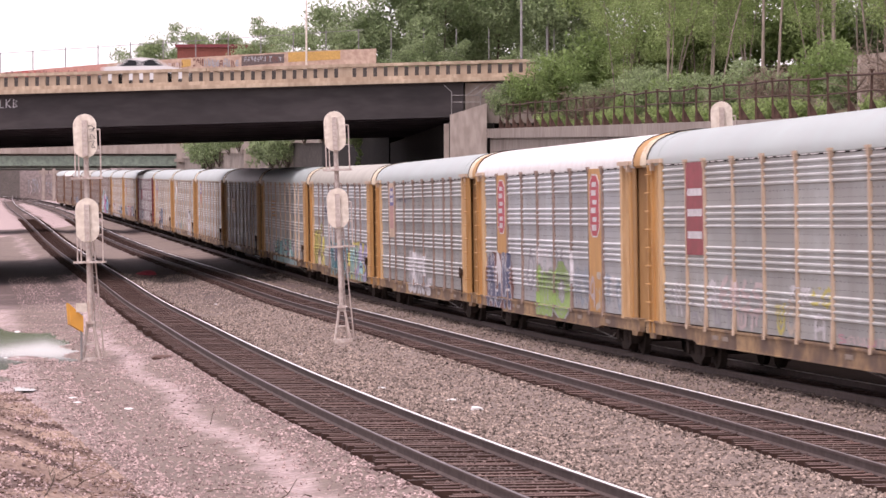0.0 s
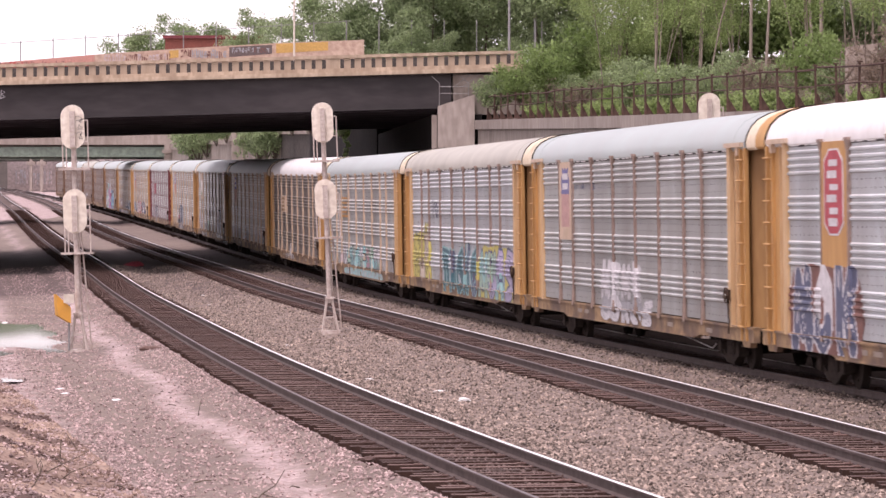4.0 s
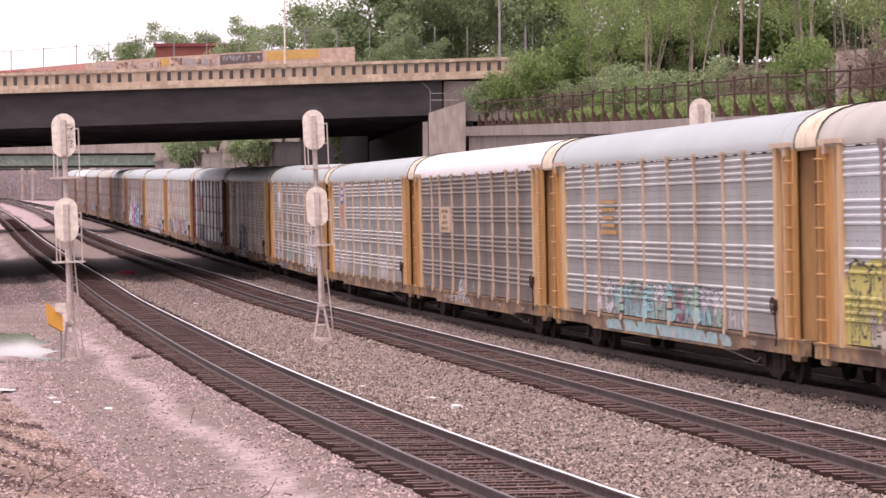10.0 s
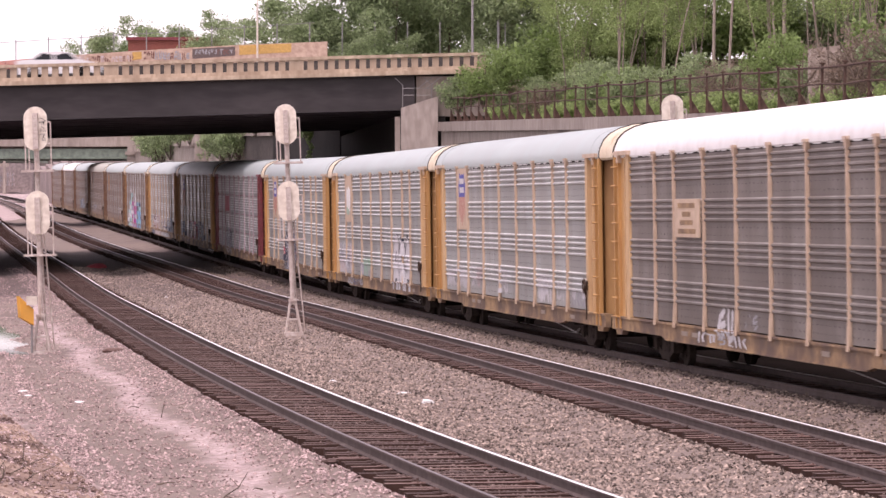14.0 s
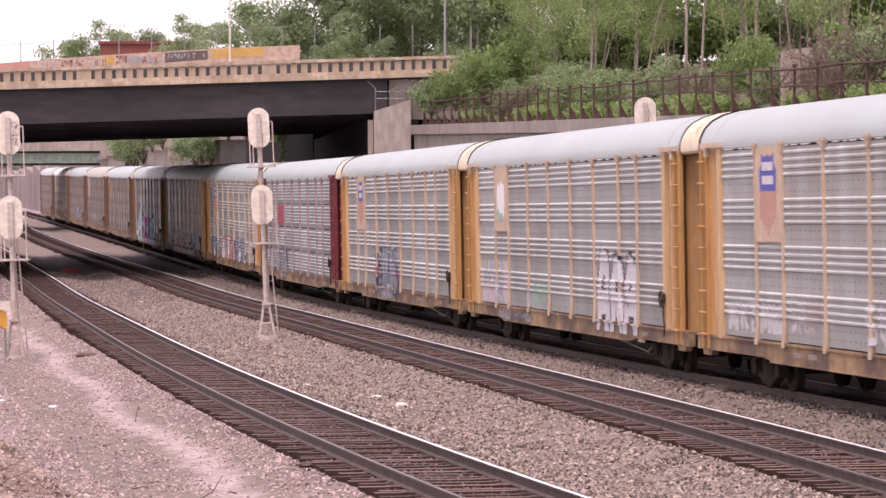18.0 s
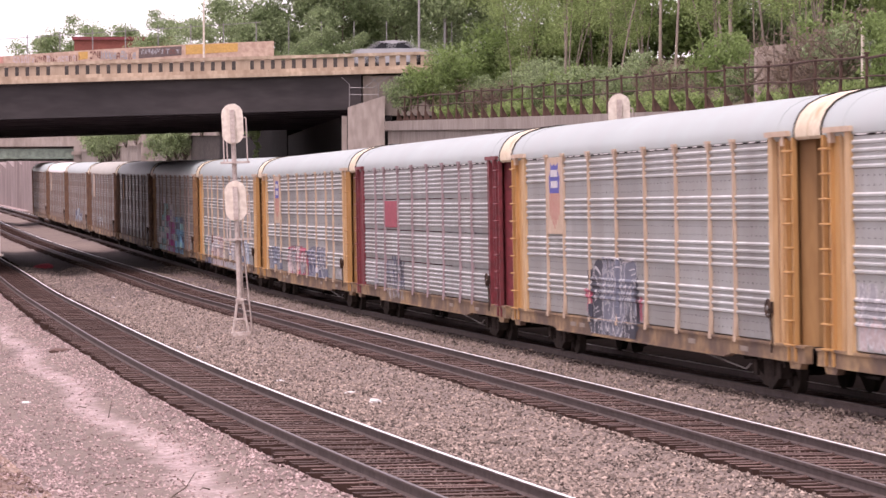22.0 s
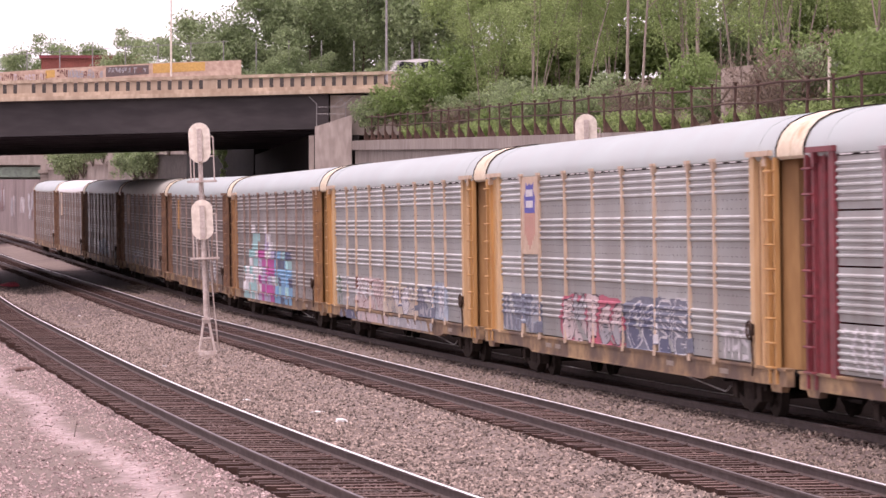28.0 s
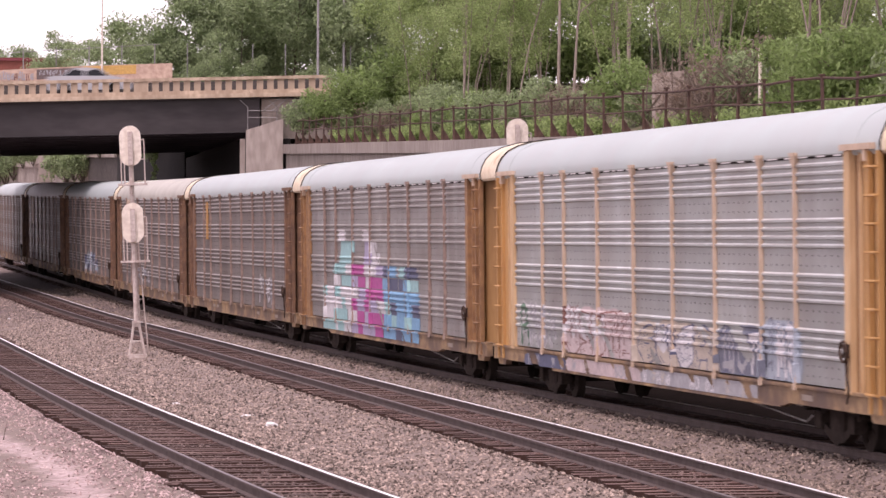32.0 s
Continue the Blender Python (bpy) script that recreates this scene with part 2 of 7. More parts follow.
M["wheel"] = mat("wheel", (0.045, 0.035, 0.03), (0.028, 0.022, 0.019), 0.95, 0.0, scale=6, spec=0.1)
M["concrete"] = mat("concrete", (0.40, 0.345, 0.30), (0.31, 0.265, 0.23), 0.9, scale=0.5, fine=3, fine_c=(0.22, 0.18, 0.155), stretch=(1, 1, 0.35), c3=(0.2, 0.165, 0.145), c3_scale=0.45, c3_edge=(0.56, 0.75), bump=0.3, bump_scale=8)
M["cut_concrete"] = mat("cut_concrete", (0.37, 0.30, 0.28), (0.28, 0.225, 0.21), 0.9, scale=0.3, fine=2, fine_c=(0.2, 0.155, 0.145), stretch=(1, 1, 0.4), c3=(0.18, 0.14, 0.13), c3_scale=0.2, c3_edge=(0.48, 0.66), streak=(0.2, 0.155, 0.145))
M["buff"] = mat("buff", (0.56, 0.448, 0.33), (0.49, 0.39, 0.285), 0.85, scale=0.6, fine=4, fine_c=(0.30, 0.22, 0.15), stretch=(1, 1, 0.4), streak=(0.3, 0.225, 0.16))
M["pinkish_grey"] = mat("pinkish_grey", (0.38, 0.315, 0.30), (0.28, 0.235, 0.225), 0.9, scale=0.3, fine=2)
# dark tones that put the shade under and behind the bridges into the colour
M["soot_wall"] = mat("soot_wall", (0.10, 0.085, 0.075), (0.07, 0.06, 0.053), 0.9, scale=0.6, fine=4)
M["shade_black"] = mat("shade_black", (0.035, 0.03, 0.028), (0.022, 0.019, 0.018), 0.9, scale=0.6, fine=4)
M["girder"] = mat("girder", (0.062, 0.052, 0.052), (0.043, 0.037, 0.038), 0.6, 0.1, scale=0.5, stretch=(0.3, 1, 1), fine=2)
# lighter than the outer girder: brightness under the deck put into the colour
M["girder_lifted"] = mat("girder_lifted", (0.16, 0.135, 0.15), (0.10, 0.085, 0.095), 0.7, scale=0.5, stretch=(0.3, 1, 1), fine=2)
M["green_steel"] = mat("green_steel", (0.22, 0.28, 0.22), (0.16, 0.2, 0.165), 0.6, scale=0.8, fine=3)
M["rust"] = mat("rust", (0.12, 0.066, 0.048), (0.075, 0.045, 0.036), 0.85, 0.1, scale=3, fine=9)
M["silver"] = mat("silver", (0.62, 0.55, 0.50), (0.5, 0.44, 0.4), 0.5, 0.15, scale=4, fine=10, fine_c=(0.35, 0.26, 0.22))
M["ivory"] = mat("ivory", (0.80, 0.74, 0.64), (0.70, 0.63, 0.53), 0.55, scale=2, fine=6, fine_c=(0.5, 0.42, 0.34))
M["asphalt"] = mat("asphalt", (0.055, 0.053, 0.052), (0.045, 0.043, 0.042), 0.9, scale=0.5, fine=12)
M["soil"] = mat("soil", (0.16, 0.125, 0.085), (0.10, 0.095, 0.045), 0.95, scale=0.5, fine=4, fine_c=(0.06, 0.08, 0.03), bump=0.8, bump_scale=4)
M["grass"] = mat("grass", (0.10, 0.13, 0.045), (0.14, 0.15, 0.06), 0.95, scale=0.1, fine=3)
M["far_green"] = mat("far_green", (0.09, 0.115, 0.055), (0.06, 0.08, 0.04), 0.95, scale=0.15, fine=0.8, fine_c=(0.04, 0.055, 0.025), bump=0.5, bump_scale=0.6)
M["bark"] = mat("bark", (0.20, 0.16, 0.125), (0.13, 0.105, 0.085), 0.95, scale=2, fine=10, stretch=(1, 1, 0.2))
M["bark_pale"] = mat("bark_pale", (0.38, 0.32, 0.265), (0.27, 0.225, 0.185), 0.95, scale=2, fine=10, stretch=(1, 1, 0.2))
M["glass"] = mat("glass", (0.02, 0.022, 0.026), None, 0.2, 0.0, spec=0.2)
M["brick"] = mat("brick", (0.28, 0.09, 0.065), (0.21, 0.07, 0.055), 0.9, scale=1.5, fine=8)
M["pinkwall"] = mat("pinkwall", (0.60, 0.455, 0.35), (0.52, 0.385, 0.295), 0.9, scale=0.5, fine=3, fine_c=(0.33, 0.2, 0.155))
M["steel_post"] = mat("steel_post", (0.33, 0.32, 0.31), (0.25, 0.245, 0.24), 0.5, 0.5, scale=3)
M["orange"] = mat("orange", (0.75, 0.36, 0.05), (0.6, 0.3, 0.06), 0.6, scale=2)


def leaf_mat(name, c1, c2):
    m = mat(name, c1, c2, 0.6, scale=0.6, vary=0.35, island=True, spec=0.3)
    nt = m.node_tree
    b = nt.nodes["Principled BSDF"]
    tr = nt.nodes.new("ShaderNodeBsdfTranslucent")
    ms = nt.nodes.new("ShaderNodeMixShader")
    ms.inputs[0].default_value = 0.55
    nt.links.new(b.inputs["Base Color"].links[0].from_socket, tr.inputs["Color"])
    nt.links.new(b.outputs[0], ms.inputs[1])
    nt.links.new(tr.outputs[0], ms.inputs[2])
    nt.links.new(ms.outputs[0], nt.nodes["Material Output"].inputs["Surface"])
    return m


M["leaf_a"] = leaf_mat("leaf_a", (0.335, 0.42, 0.23), (0.26, 0.335, 0.175))
M["leaf_b"] = leaf_mat("leaf_b", (0.345, 0.45, 0.185), (0.265, 0.35, 0.14))
M["leaf_c"] = leaf_mat("leaf_c", (0.26, 0.36, 0.135), (0.195, 0.275, 0.10))
M["twig"] = leaf_mat("twig", (0.30, 0.235, 0.185), (0.21, 0.165, 0.13))


def paint(name, c, rough=0.6):
    if name not in M:
        M[name] = mat(name, c, tuple(q * 0.82 for q in c), rough, scale=3, fine=8, fine_c=tuple(q * 0.6 for q in c))
    return M[name]


# ---- mesh helpers ----
def box(bm, x0, x1, y0, y1, z0, z1):
    v = [bm.verts.new((x, y, z)) for z in (z0, z1) for y in (y0, y1) for x in (x0, x1)]
    for f in ((0, 2, 3, 1), (4, 5, 7, 6), (0, 1, 5, 4), (2, 6, 7, 3), (0, 4, 6, 2), (1, 3, 7, 5)):
        bm.faces.new([v[i] for i in f])
    return v


def hexa(bm, pts):
    """A box from eight corners: four below, four above, each ring in order."""
    v = [bm.verts.new(p) for p in pts]
    for f in ((3, 2, 1, 0), (4, 5, 6, 7), (0, 1, 5, 4), (1, 2, 6, 5), (2, 3, 7, 6), (3, 0, 4, 7)):
        bm.faces.new([v[i] for i in f])


def tube(bm, pts, r, n=6, r_end=None):
    pts = [Vector(p) for p in pts]
    rings = []
    for i, p in enumerate(pts):
        d = (pts[min(i + 1, len(pts) - 1)] - pts[max(i - 1, 0)]).normalized()
        a = d.orthogonal().normalized() if i == 0 else (rings_a - rings_a.dot(d) * d).normalized()
        rings_a = a
        b = d.cross(a)
        rr = r if r_end is None else r + (r_end - r) * i / (len(pts) - 1)
        rings.append([bm.verts.new(p + (a * math.cos(k * 2 * math.pi / n) + b * math.sin(k * 2 * math.pi / n)) * rr) for k in range(n)])
    for q, s in zip(rings, rings[1:]):
        for k in range(n):
            bm.faces.new((q[k], q[(k + 1) % n], s[(k + 1) % n], s[k]))
    bm.faces.new(rings[0][::-1])
    bm.faces.new(rings[-1])


def loft(bm, rings, closed=True, caps=True):
    vs = [[bm.verts.new(p) for p in r] for r in rings]
    n = len(rings[0])
    for a, b in zip(vs, vs[1:]):
        for k in range(n if closed else n - 1):
            bm.faces.new((a[k], a[(k + 1) % n], b[(k + 1) % n], b[k]))
    if caps and closed:
        bm.faces.new(vs[0][::-1])
        bm.faces.new(vs[-1])


def mesh_of(name, bm, material, smooth=False, bevel=0.0):
    if bevel:
        bmesh.ops.bevel(bm, geom=[e for e in bm.edges if e.calc_face_angle(0) > 0.6], offset=bevel, segments=1, affect="EDGES")
    me = bpy.data.meshes.new(name)
    bm.normal_update()
    bmesh.ops.recalc_face_normals(bm, faces=bm.faces)
    bm.to_mesh(me)
    bm.free()
    for q in (material if isinstance(material, (list, tuple)) else [material]):
        me.materials.append(q)
    if smooth:
        for p in me.polygons:
            p.use_smooth = True
        me.set_sharp_from_angle(angle=0.6)
    return me


def part(name, bm, material, parent, label="", smooth=False, bevel=0.0, m=None):
    me = bm if isinstance(bm, bpy.types.Mesh) else mesh_of(name, bm, material, smooth, bevel)
    ob = new(name, me)
    ob.parent = parent
    if m is not None:
        ob.matrix_basis = m
    return tagged(ob, label)


def thing(name, label, category, group="", kind="", m=None):
    ob = new(name)
    ob.empty_display_size = 0.3
    if m is not None:
        ob.matrix_basis = m
    return tagged(ob, label, category, group, kind)


def one(name, bm, material, label, category, group="", kind="", smooth=False, bevel=0.0):
    return tagged(new(name, mesh_of(name, bm, material, smooth, bevel)), label, category, group, kind)


# ---- the plan: three tracks that bend gently and climb away ----
BEND = [0, 70, 140, 230, 360, 520]
LINES = {1: (4.297, -0.1857, [1.3795, 0.1343, -0.1898, 0.1375, -0.0853, 0.0704]),
         2: (9.274, -0.1063, [-0.6129, -0.1682, -0.1934, 0.2417, -0.0166, -0.1537]),
         3: (15.7165, -0.1767, [0.824, 0.2276, -0.0538, -0.0058, -0.0455, -0.1039])}
GRADE_Y, GRADE_Z = [0, 90, 150, 220, 320, 450, 600, 800, 3000], [0, 0, 0.18, 1.09, 2.53, 4.42, 6.6, 9.7, 9.7]


def rise(y):
    k = np.linspace(-12, 12, 7)
    return np.mean([np.interp(np.asarray(y, float) + q, GRADE_Y, GRADE_Z) for q in k], axis=0)


class Line:
    """A track's centre line by arc length from y = 30, straight before and after."""

    def __init__(self, x0, heading, bends):
        s = np.arange(800.0)
        k = np.interp(s, BEND, bends) * 1e-3
        self.th = heading + np.concatenate([[0], np.cumsum((k[1:] + k[:-1]) / 2)])
        mid = (self.th[1:] + self.th[:-1]) / 2
        self.x = x0 + np.concatenate([[0], np.cumsum(np.sin(mid))])
        self.y = 30 + np.concatenate([[0], np.cumsum(np.cos(mid))])
        self.s = s

    def at(self, s, off=0.0):
        """x, y, z and heading at arc length s, off metres to the right."""
        c = min(max(s, 0.0), 799.0)
        th = float(np.interp(c, self.s, self.th))
        x = float(np.interp(c, self.s, self.x)) + (s - c) * math.sin(th) + off * math.cos(th)
        y = float(np.interp(c, self.s, self.y)) + (s - c) * math.cos(th) - off * math.sin(th)
        return x, y, float(rise(y)), th

    def x_at(self, y):
        y = np.asarray(y, float)
        return np.interp(y, self.y, self.x) + np.where(y < 30, (y - 30) * math.tan(self.th[0]), 0)


TRACK = {k: Line(*v) for k, v in LINES.items()}


def wall_x(y):
    """The foot line of the retaining wall beside the third track."""
    return 12.0 - (y - 117) * 0.107


def wall_z(y):
    """The height of its coping."""
    return float(np.interp(y, [40, 84, 117, 146, 205, 300], [5.7, 6.2, 6.95, 7.6, 8.95, 9.4]))


# The overpass, its wall and slope are placed to fit the view; SITE shrinks them about the eye, which keeps their
# outline.
VIEW_SCALE = 0.878
SITE = Matrix.Translation((0, 0, EYE_Z)) @ Matrix.Scale(VIEW_SCALE, 4) @ Matrix.Translation((0, 0, -EYE_Z))


# ---- ground ----
def bank_depth(x, y):
    """How far inside the earth bank a place lies; its foot runs slantwise before the dirt."""
    foot = -3.45 - (y - 43) * 0.178 + 0.25 * np.sin(y * 0.9) + 0.2 * np.sin(y * 2.3 + 1)
    return np.where((y < 84) & (y > 25), foot - x, -1.0) * np.clip((84 - y) / 12, 0, 1)


def ground_height(x, y):
    z = np.asarray(rise(y)) - 0.36
    for k in (1, 2, 3):
        d = np.abs(x - TRACK[k].x_at(y))
        low = np.clip((1.5 - d) / 0.2, 0, 1) * np.clip((1.0 - (x - TRACK[k].x_at(y))) / 0.15, 0, 1)      # cribs lie open but for the heaped side
        z = np.maximum(z, rise(y) - 0.185 - 0.02 * np.clip(d - 1.2, 0, 1) - 0.12 * low - np.clip((d - 1.5) * 0.12, 0, 0.3))
    d3 = TRACK[3].x_at(y) - x      # stones heaped against the near rail of the third track
    z = np.maximum(z, rise(y) - 0.15 - 0.06 * np.clip((d3 - 0.85) / 0.8, 0, 1) - 0.3 * np.clip(d3 - 1.7, 0, 2) - 9 * (d3 < 0.82))
    left = np.clip((TRACK[1].x_at(y) - 3.0 - x) / 6, 0, 1)
    z = z - 0.18 * left * np.clip((y - 50) / 40, 0, 1)
    # a low bank of earth by the near edge
    z = z + 0.5 * np.clip(bank_depth(x, y) / 1.6, 0, 1) ** 1.5
    # the hollow where water stands
    z = z - 0.42 * np.exp(-(((x + 15.6) / 4.8) ** 2 + ((y - 112) / 27) ** 2)) * (1 + 0.1 * np.sin(x * 2.1 + y * 0.3))
    z = z + np.where((x < -9) & (y > 80) & (y < 145), 0.05 * np.sin(1.7 * x + 0.35 * y) + 0.04 * np.sin(0.8 * x - 0.62 * y) + 0.03 * np.sin(2.6 * x + 1.3 * y), 0)
    return z


def sheet(name, xs, ys, zf, material):
    X, Y = np.meshgrid(xs, ys)
    Z = zf(X, Y)
    co = np.stack([X, Y, Z], -1).reshape(-1, 3)
    nx, ny = len(xs), len(ys)
    i = (np.arange(ny - 1)[:, None] * nx + np.arange(nx - 1)[None, :]).reshape(-1)
    fa = np.stack([i, i + 1, i + nx + 1, i + nx], -1)
    me = bpy.data.meshes.new(name)
    me.from_pydata(co.tolist(), [], fa.tolist())
    for q in (material if isinstance(material, list) else [material]):
        me.materials.append(q)
    for p in me.polygons:
        p.use_smooth = True
    return me, X, Y


def rough_z(X, Y):
    Z = ground_height(X, Y)
    r = np.random.default_rng(3)
    return Z + r.normal(0, 0.012, X.shape)


xs = np.concatenate([[-3000, -900, -300, -150], np.arange(-90, -30, 0.5), np.arange(-30, 26, 0.4), np.arange(26, 60, 4), [90, 150, 300, 900, 3000]])
ys = np.concatenate([[-2500, -600, -150, -60, -20, 0, 15], np.arange(25, 160, 0.6), np.arange(160, 420, 4), np.arange(420, 700, 14), [800, 1100, 1800, 3500]])
me, GX, GY = sheet("ground", xs, ys, rough_z, [M["ballast"], M["dirt"], M["bank"], M["train_shade"], M["bed"], M["shade_soil"]])
nx = len(xs)
cx = (GX[:-1, :-1] + GX[1:, 1:]).reshape(-1) / 2
cy = (GY[:-1, :-1] + GY[1:, 1:]).reshape(-1) / 2
kind_i = np.zeros(len(cx), int)
kind_i = np.where(bank_depth(cx, cy) > 0, 2, kind_i)
# ground under and behind the train painted black for its shade
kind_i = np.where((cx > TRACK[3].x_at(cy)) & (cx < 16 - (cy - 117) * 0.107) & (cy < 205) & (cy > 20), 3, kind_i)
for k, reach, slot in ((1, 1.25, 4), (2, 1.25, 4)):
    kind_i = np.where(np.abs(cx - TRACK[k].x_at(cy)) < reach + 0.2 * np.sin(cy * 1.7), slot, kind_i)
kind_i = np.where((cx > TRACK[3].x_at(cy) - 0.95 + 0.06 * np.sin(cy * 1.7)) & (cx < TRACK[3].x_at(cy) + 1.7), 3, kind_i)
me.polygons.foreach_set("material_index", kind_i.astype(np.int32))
gx, gy = GX.reshape(-1), GY.reshape(-1)
off = TRACK[1].x_at(gy) - gx
trodden = 0.75 * np.exp(-((off - 2.75 - 0.2 * np.sin(gy * 0.3)) / 0.42) ** 2) + 0.6 * np.clip((off - 4.6) / 1.2, 0, 1)
trodden = np.where((np.abs(gx) > 40) | (gy < 10), 1, trodden)
# shade of both bridges painted into the ground colour, with ragged borders
shade_tone = np.where((gy > 120) & (gy < 420), 1.0, 0.0) * np.interp(gy + 2.5 * np.sin(gx * 0.45) + 2 * np.sin(gx * 0.21 + 1), [138, 156, 225, 245, 322, 332, 350, 362], [0, 0.8, 0.8, 0.2, 0.2, 0.8, 0.8, 0])
# ballast right of the second track is darker too
shade_tone = np.maximum(shade_tone, np.where((gx > TRACK[2].x_at(gy) + 1.0) & (gx < 40) & (gy > 0) & (gy < 140), 0.45, 0.0))
me.attributes.new("shade_tone", "FLOAT", "POINT").data.foreach_set("value", shade_tone.astype(np.float32))
me.attributes.new("dirt", "FLOAT", "POINT").data.foreach_set("value", trodden.astype(np.float32))
tagged(new("ground", me), "pinkish grey crushed stone and dirt railway ground", "ground", kind="structure")

# standing water in the hollow
bm = bmesh.new()
vs = []
for k in range(40):
    a = k * math.tau / 40
    r = 1 + 0.12 * math.sin(3 * a + 1) + 0.08 * math.sin(7 * a)
    vs.append(bm.verts.new((-18 + 10.0 * r * math.cos(a), 107 + 36 * r * math.sin(a), -0.56)))
bm.faces.new(vs)
one("puddle", bm, M["water"], "still greenish puddle reflecting the pale sky beside the gravel", "puddle", kind="structure")

bm = bmesh.new()
ring = [(-9.75 + 0.4 * math.cos(a) * (1 + 0.2 * math.sin(3 * a)), 82.5 + 1.3 * math.sin(a) * (1 + 0.15 * math.sin(5 * a))) for a in [k * math.tau / 24 for k in range(24)]]
zw = float(np.mean(ground_height(np.array([q[0] for q in ring]), np.array([q[1] for q in ring])))) + 0.02
bm.faces.new([bm.verts.new((px_, py_, zw)) for px_, py_ in ring])
one("puddle", bm, M["water"], "small bright puddle in the dirt by the bank", "puddle", kind="structure")

# loose ballast stones, thick near the rails in the foreground
def stones(name, count, region, seed, size=(0.018, 0.044), lift=0.0):
    r = np.random.default_rng(seed)
    x, y = region(r, count)
    z = ground_height(x, y) + lift
    n = len(x)
    base = np.array([(1, 0, 0), (0, 1, 0), (-1, 0, 0), (0, -1, 0), (0.2, 0.1, 0.8), (0, 0, -0.6)])
    s = r.uniform(*size, (n, 1, 1)) * r.uniform(0.6, 1.3, (n, 1, 3))
    jit = base[None] + r.normal(0, 0.22, (n, 6, 3))
    a = r.uniform(0, math.tau, n)
    rot = np.zeros((n, 3, 3))
    rot[:, 0, 0], rot[:, 0, 1], rot[:, 1, 0], rot[:, 1, 1], rot[:, 2, 2] = np.cos(a), -np.sin(a), np.sin(a), np.cos(a), 1
    co = np.einsum("nij,nkj->nki", rot, jit * s) + np.stack([x, y, z + 0.012], -1)[:, None]
    f = np.array([(0, 1, 4), (1, 2, 4), (2, 3, 4), (3, 0, 4), (1, 0, 5), (2, 1, 5), (3, 2, 5), (0, 3, 5)])
    fa = (f[None] + (np.arange(n) * 6)[:, None, None]).reshape(-1, 3)
    me = bpy.data.meshes.new(name)
    me.from_pydata(co.reshape(-1, 3).tolist(), [], fa.tolist())
    me.materials.append(M["stone"])
    return tagged(new(name, me), "loose pinkish grey crushed ballast stones", "ballast", kind="stuff")


def near_beds(r, n):
    y = 36 + 160 * r.random(n) ** 1.9
    lo, hi = TRACK[1].x_at(y) - 5.2, TRACK[3].x_at(y) - 0.84
    x = lo + (hi - lo) * r.random(n)
    keep = np.ones(n, bool)
    for k in (1, 2):
        d = np.abs(x - TRACK[k].x_at(y))
        keep &= (x - TRACK[k].x_at(y) > 0.9 + 0.12 * r.random(n)) | (d > 1.22 + 0.16 * np.sin(y * 12.4 + 2 * np.sin(y)) * r.random(n) + 0.08)
        keep &= (np.abs(d - 0.755) > 0.11)
    keep &= np.abs(x - TRACK[3].x_at(y)) > 0.86 + 0.1 * r.random(n)
    d = TRACK[1].x_at(y) - x      # thinner on the trodden strip and out on the dirt
    thin = np.interp(d, [0, 2.1, 2.55, 2.95, 3.3, 4.4, 5.2], [1, 0.85, 0.10, 0.12, 0.5, 0.4, 0.25])
    keep &= r.random(n) < thin
    return x[keep], y[keep]


def cribs(r, n):
    y = 36 + 75 * r.random(n) ** 1.7
    x = np.where(r.random(n) < 0.5, TRACK[1].x_at(y), TRACK[2].x_at(y)) + r.normal(0, 0.42, n)
    keep = np.ones(n, bool)
    for k in (1, 2):
        keep &= np.abs(np.abs(x - TRACK[k].x_at(y)) - 0.755) > 0.1
    return x[keep], y[keep]


def left_dirt(r, n):
    y = 40 + 90 * r.random(n) ** 1.5
    x = TRACK[1].x_at(y) - 4.6 - 9 * r.random(n) ** 1.4
    keep = ground_height(x, y) > -0.6
    return x[keep], y[keep]




def near_right(r, n):
    x, y = near_beds(r, n)
    k = (x > TRACK[1].x_at(y)) & (x < TRACK[2].x_at(y))
    return x[k], y[k]


def far_right(r, n):
    x, y = near_beds(r, n)
    k = x > TRACK[2].x_at(y)
    return x[k], y[k]


def near_left(r, n):
    x, y = near_beds(r, n)
    k = x < TRACK[1].x_at(y)
    return x[k], y[k]


stones("ballast_stones", 185000, near_right, 5, (0.015, 0.043))
dusky = stones("ballast_stones", 185000, far_right, 8, (0.015, 0.043))
dusky.data.materials[0] = M["stone_dusk"]
pinkish = stones("ballast_stones", 185000, near_left, 7, (0.013, 0.036))
pinkish.data.materials[0] = M["stone_pink"]
crib = stones("ballast_stones", 20000, cribs, 15, (0.012, 0.03), 0.10)
crib.data.materials[0] = M["bed_stone"]
outer = stones("ballast_stones", 24000, left_dirt, 6, (0.013, 0.036))
outer.data.materials[0] = M["stone_pink"]


def on_bank(r, n):
    y = 41 + 40 * r.random(n)
    foot = -3.45 - (y - 43) * 0.178
    return foot + 0.3 - 3.5 * r.random(n) ** 1.4, y


clods = stones("earth_clods", 9000, on_bank, 9, (0.012, 0.04))
clods.data.materials[0] = M["bank"]
tagged(clods, "clods of brown earth and broken twigs on the bank", "earth")

# ---- tracks ----
RAIL = [(-0.07, -0.17), (0.07, -0.17), (0.07, -0.157), (0.012, -0.135), (0.012, -0.045), (0.036, -0.035), (0.036, -0.004), (0.028, 0.0),
        (-0.028, 0.0), (-0.036, -0.004), (-0.036, -0.035), (-0.012, -0.045), (-0.012, -0.135), (-0.07, -0.157)]


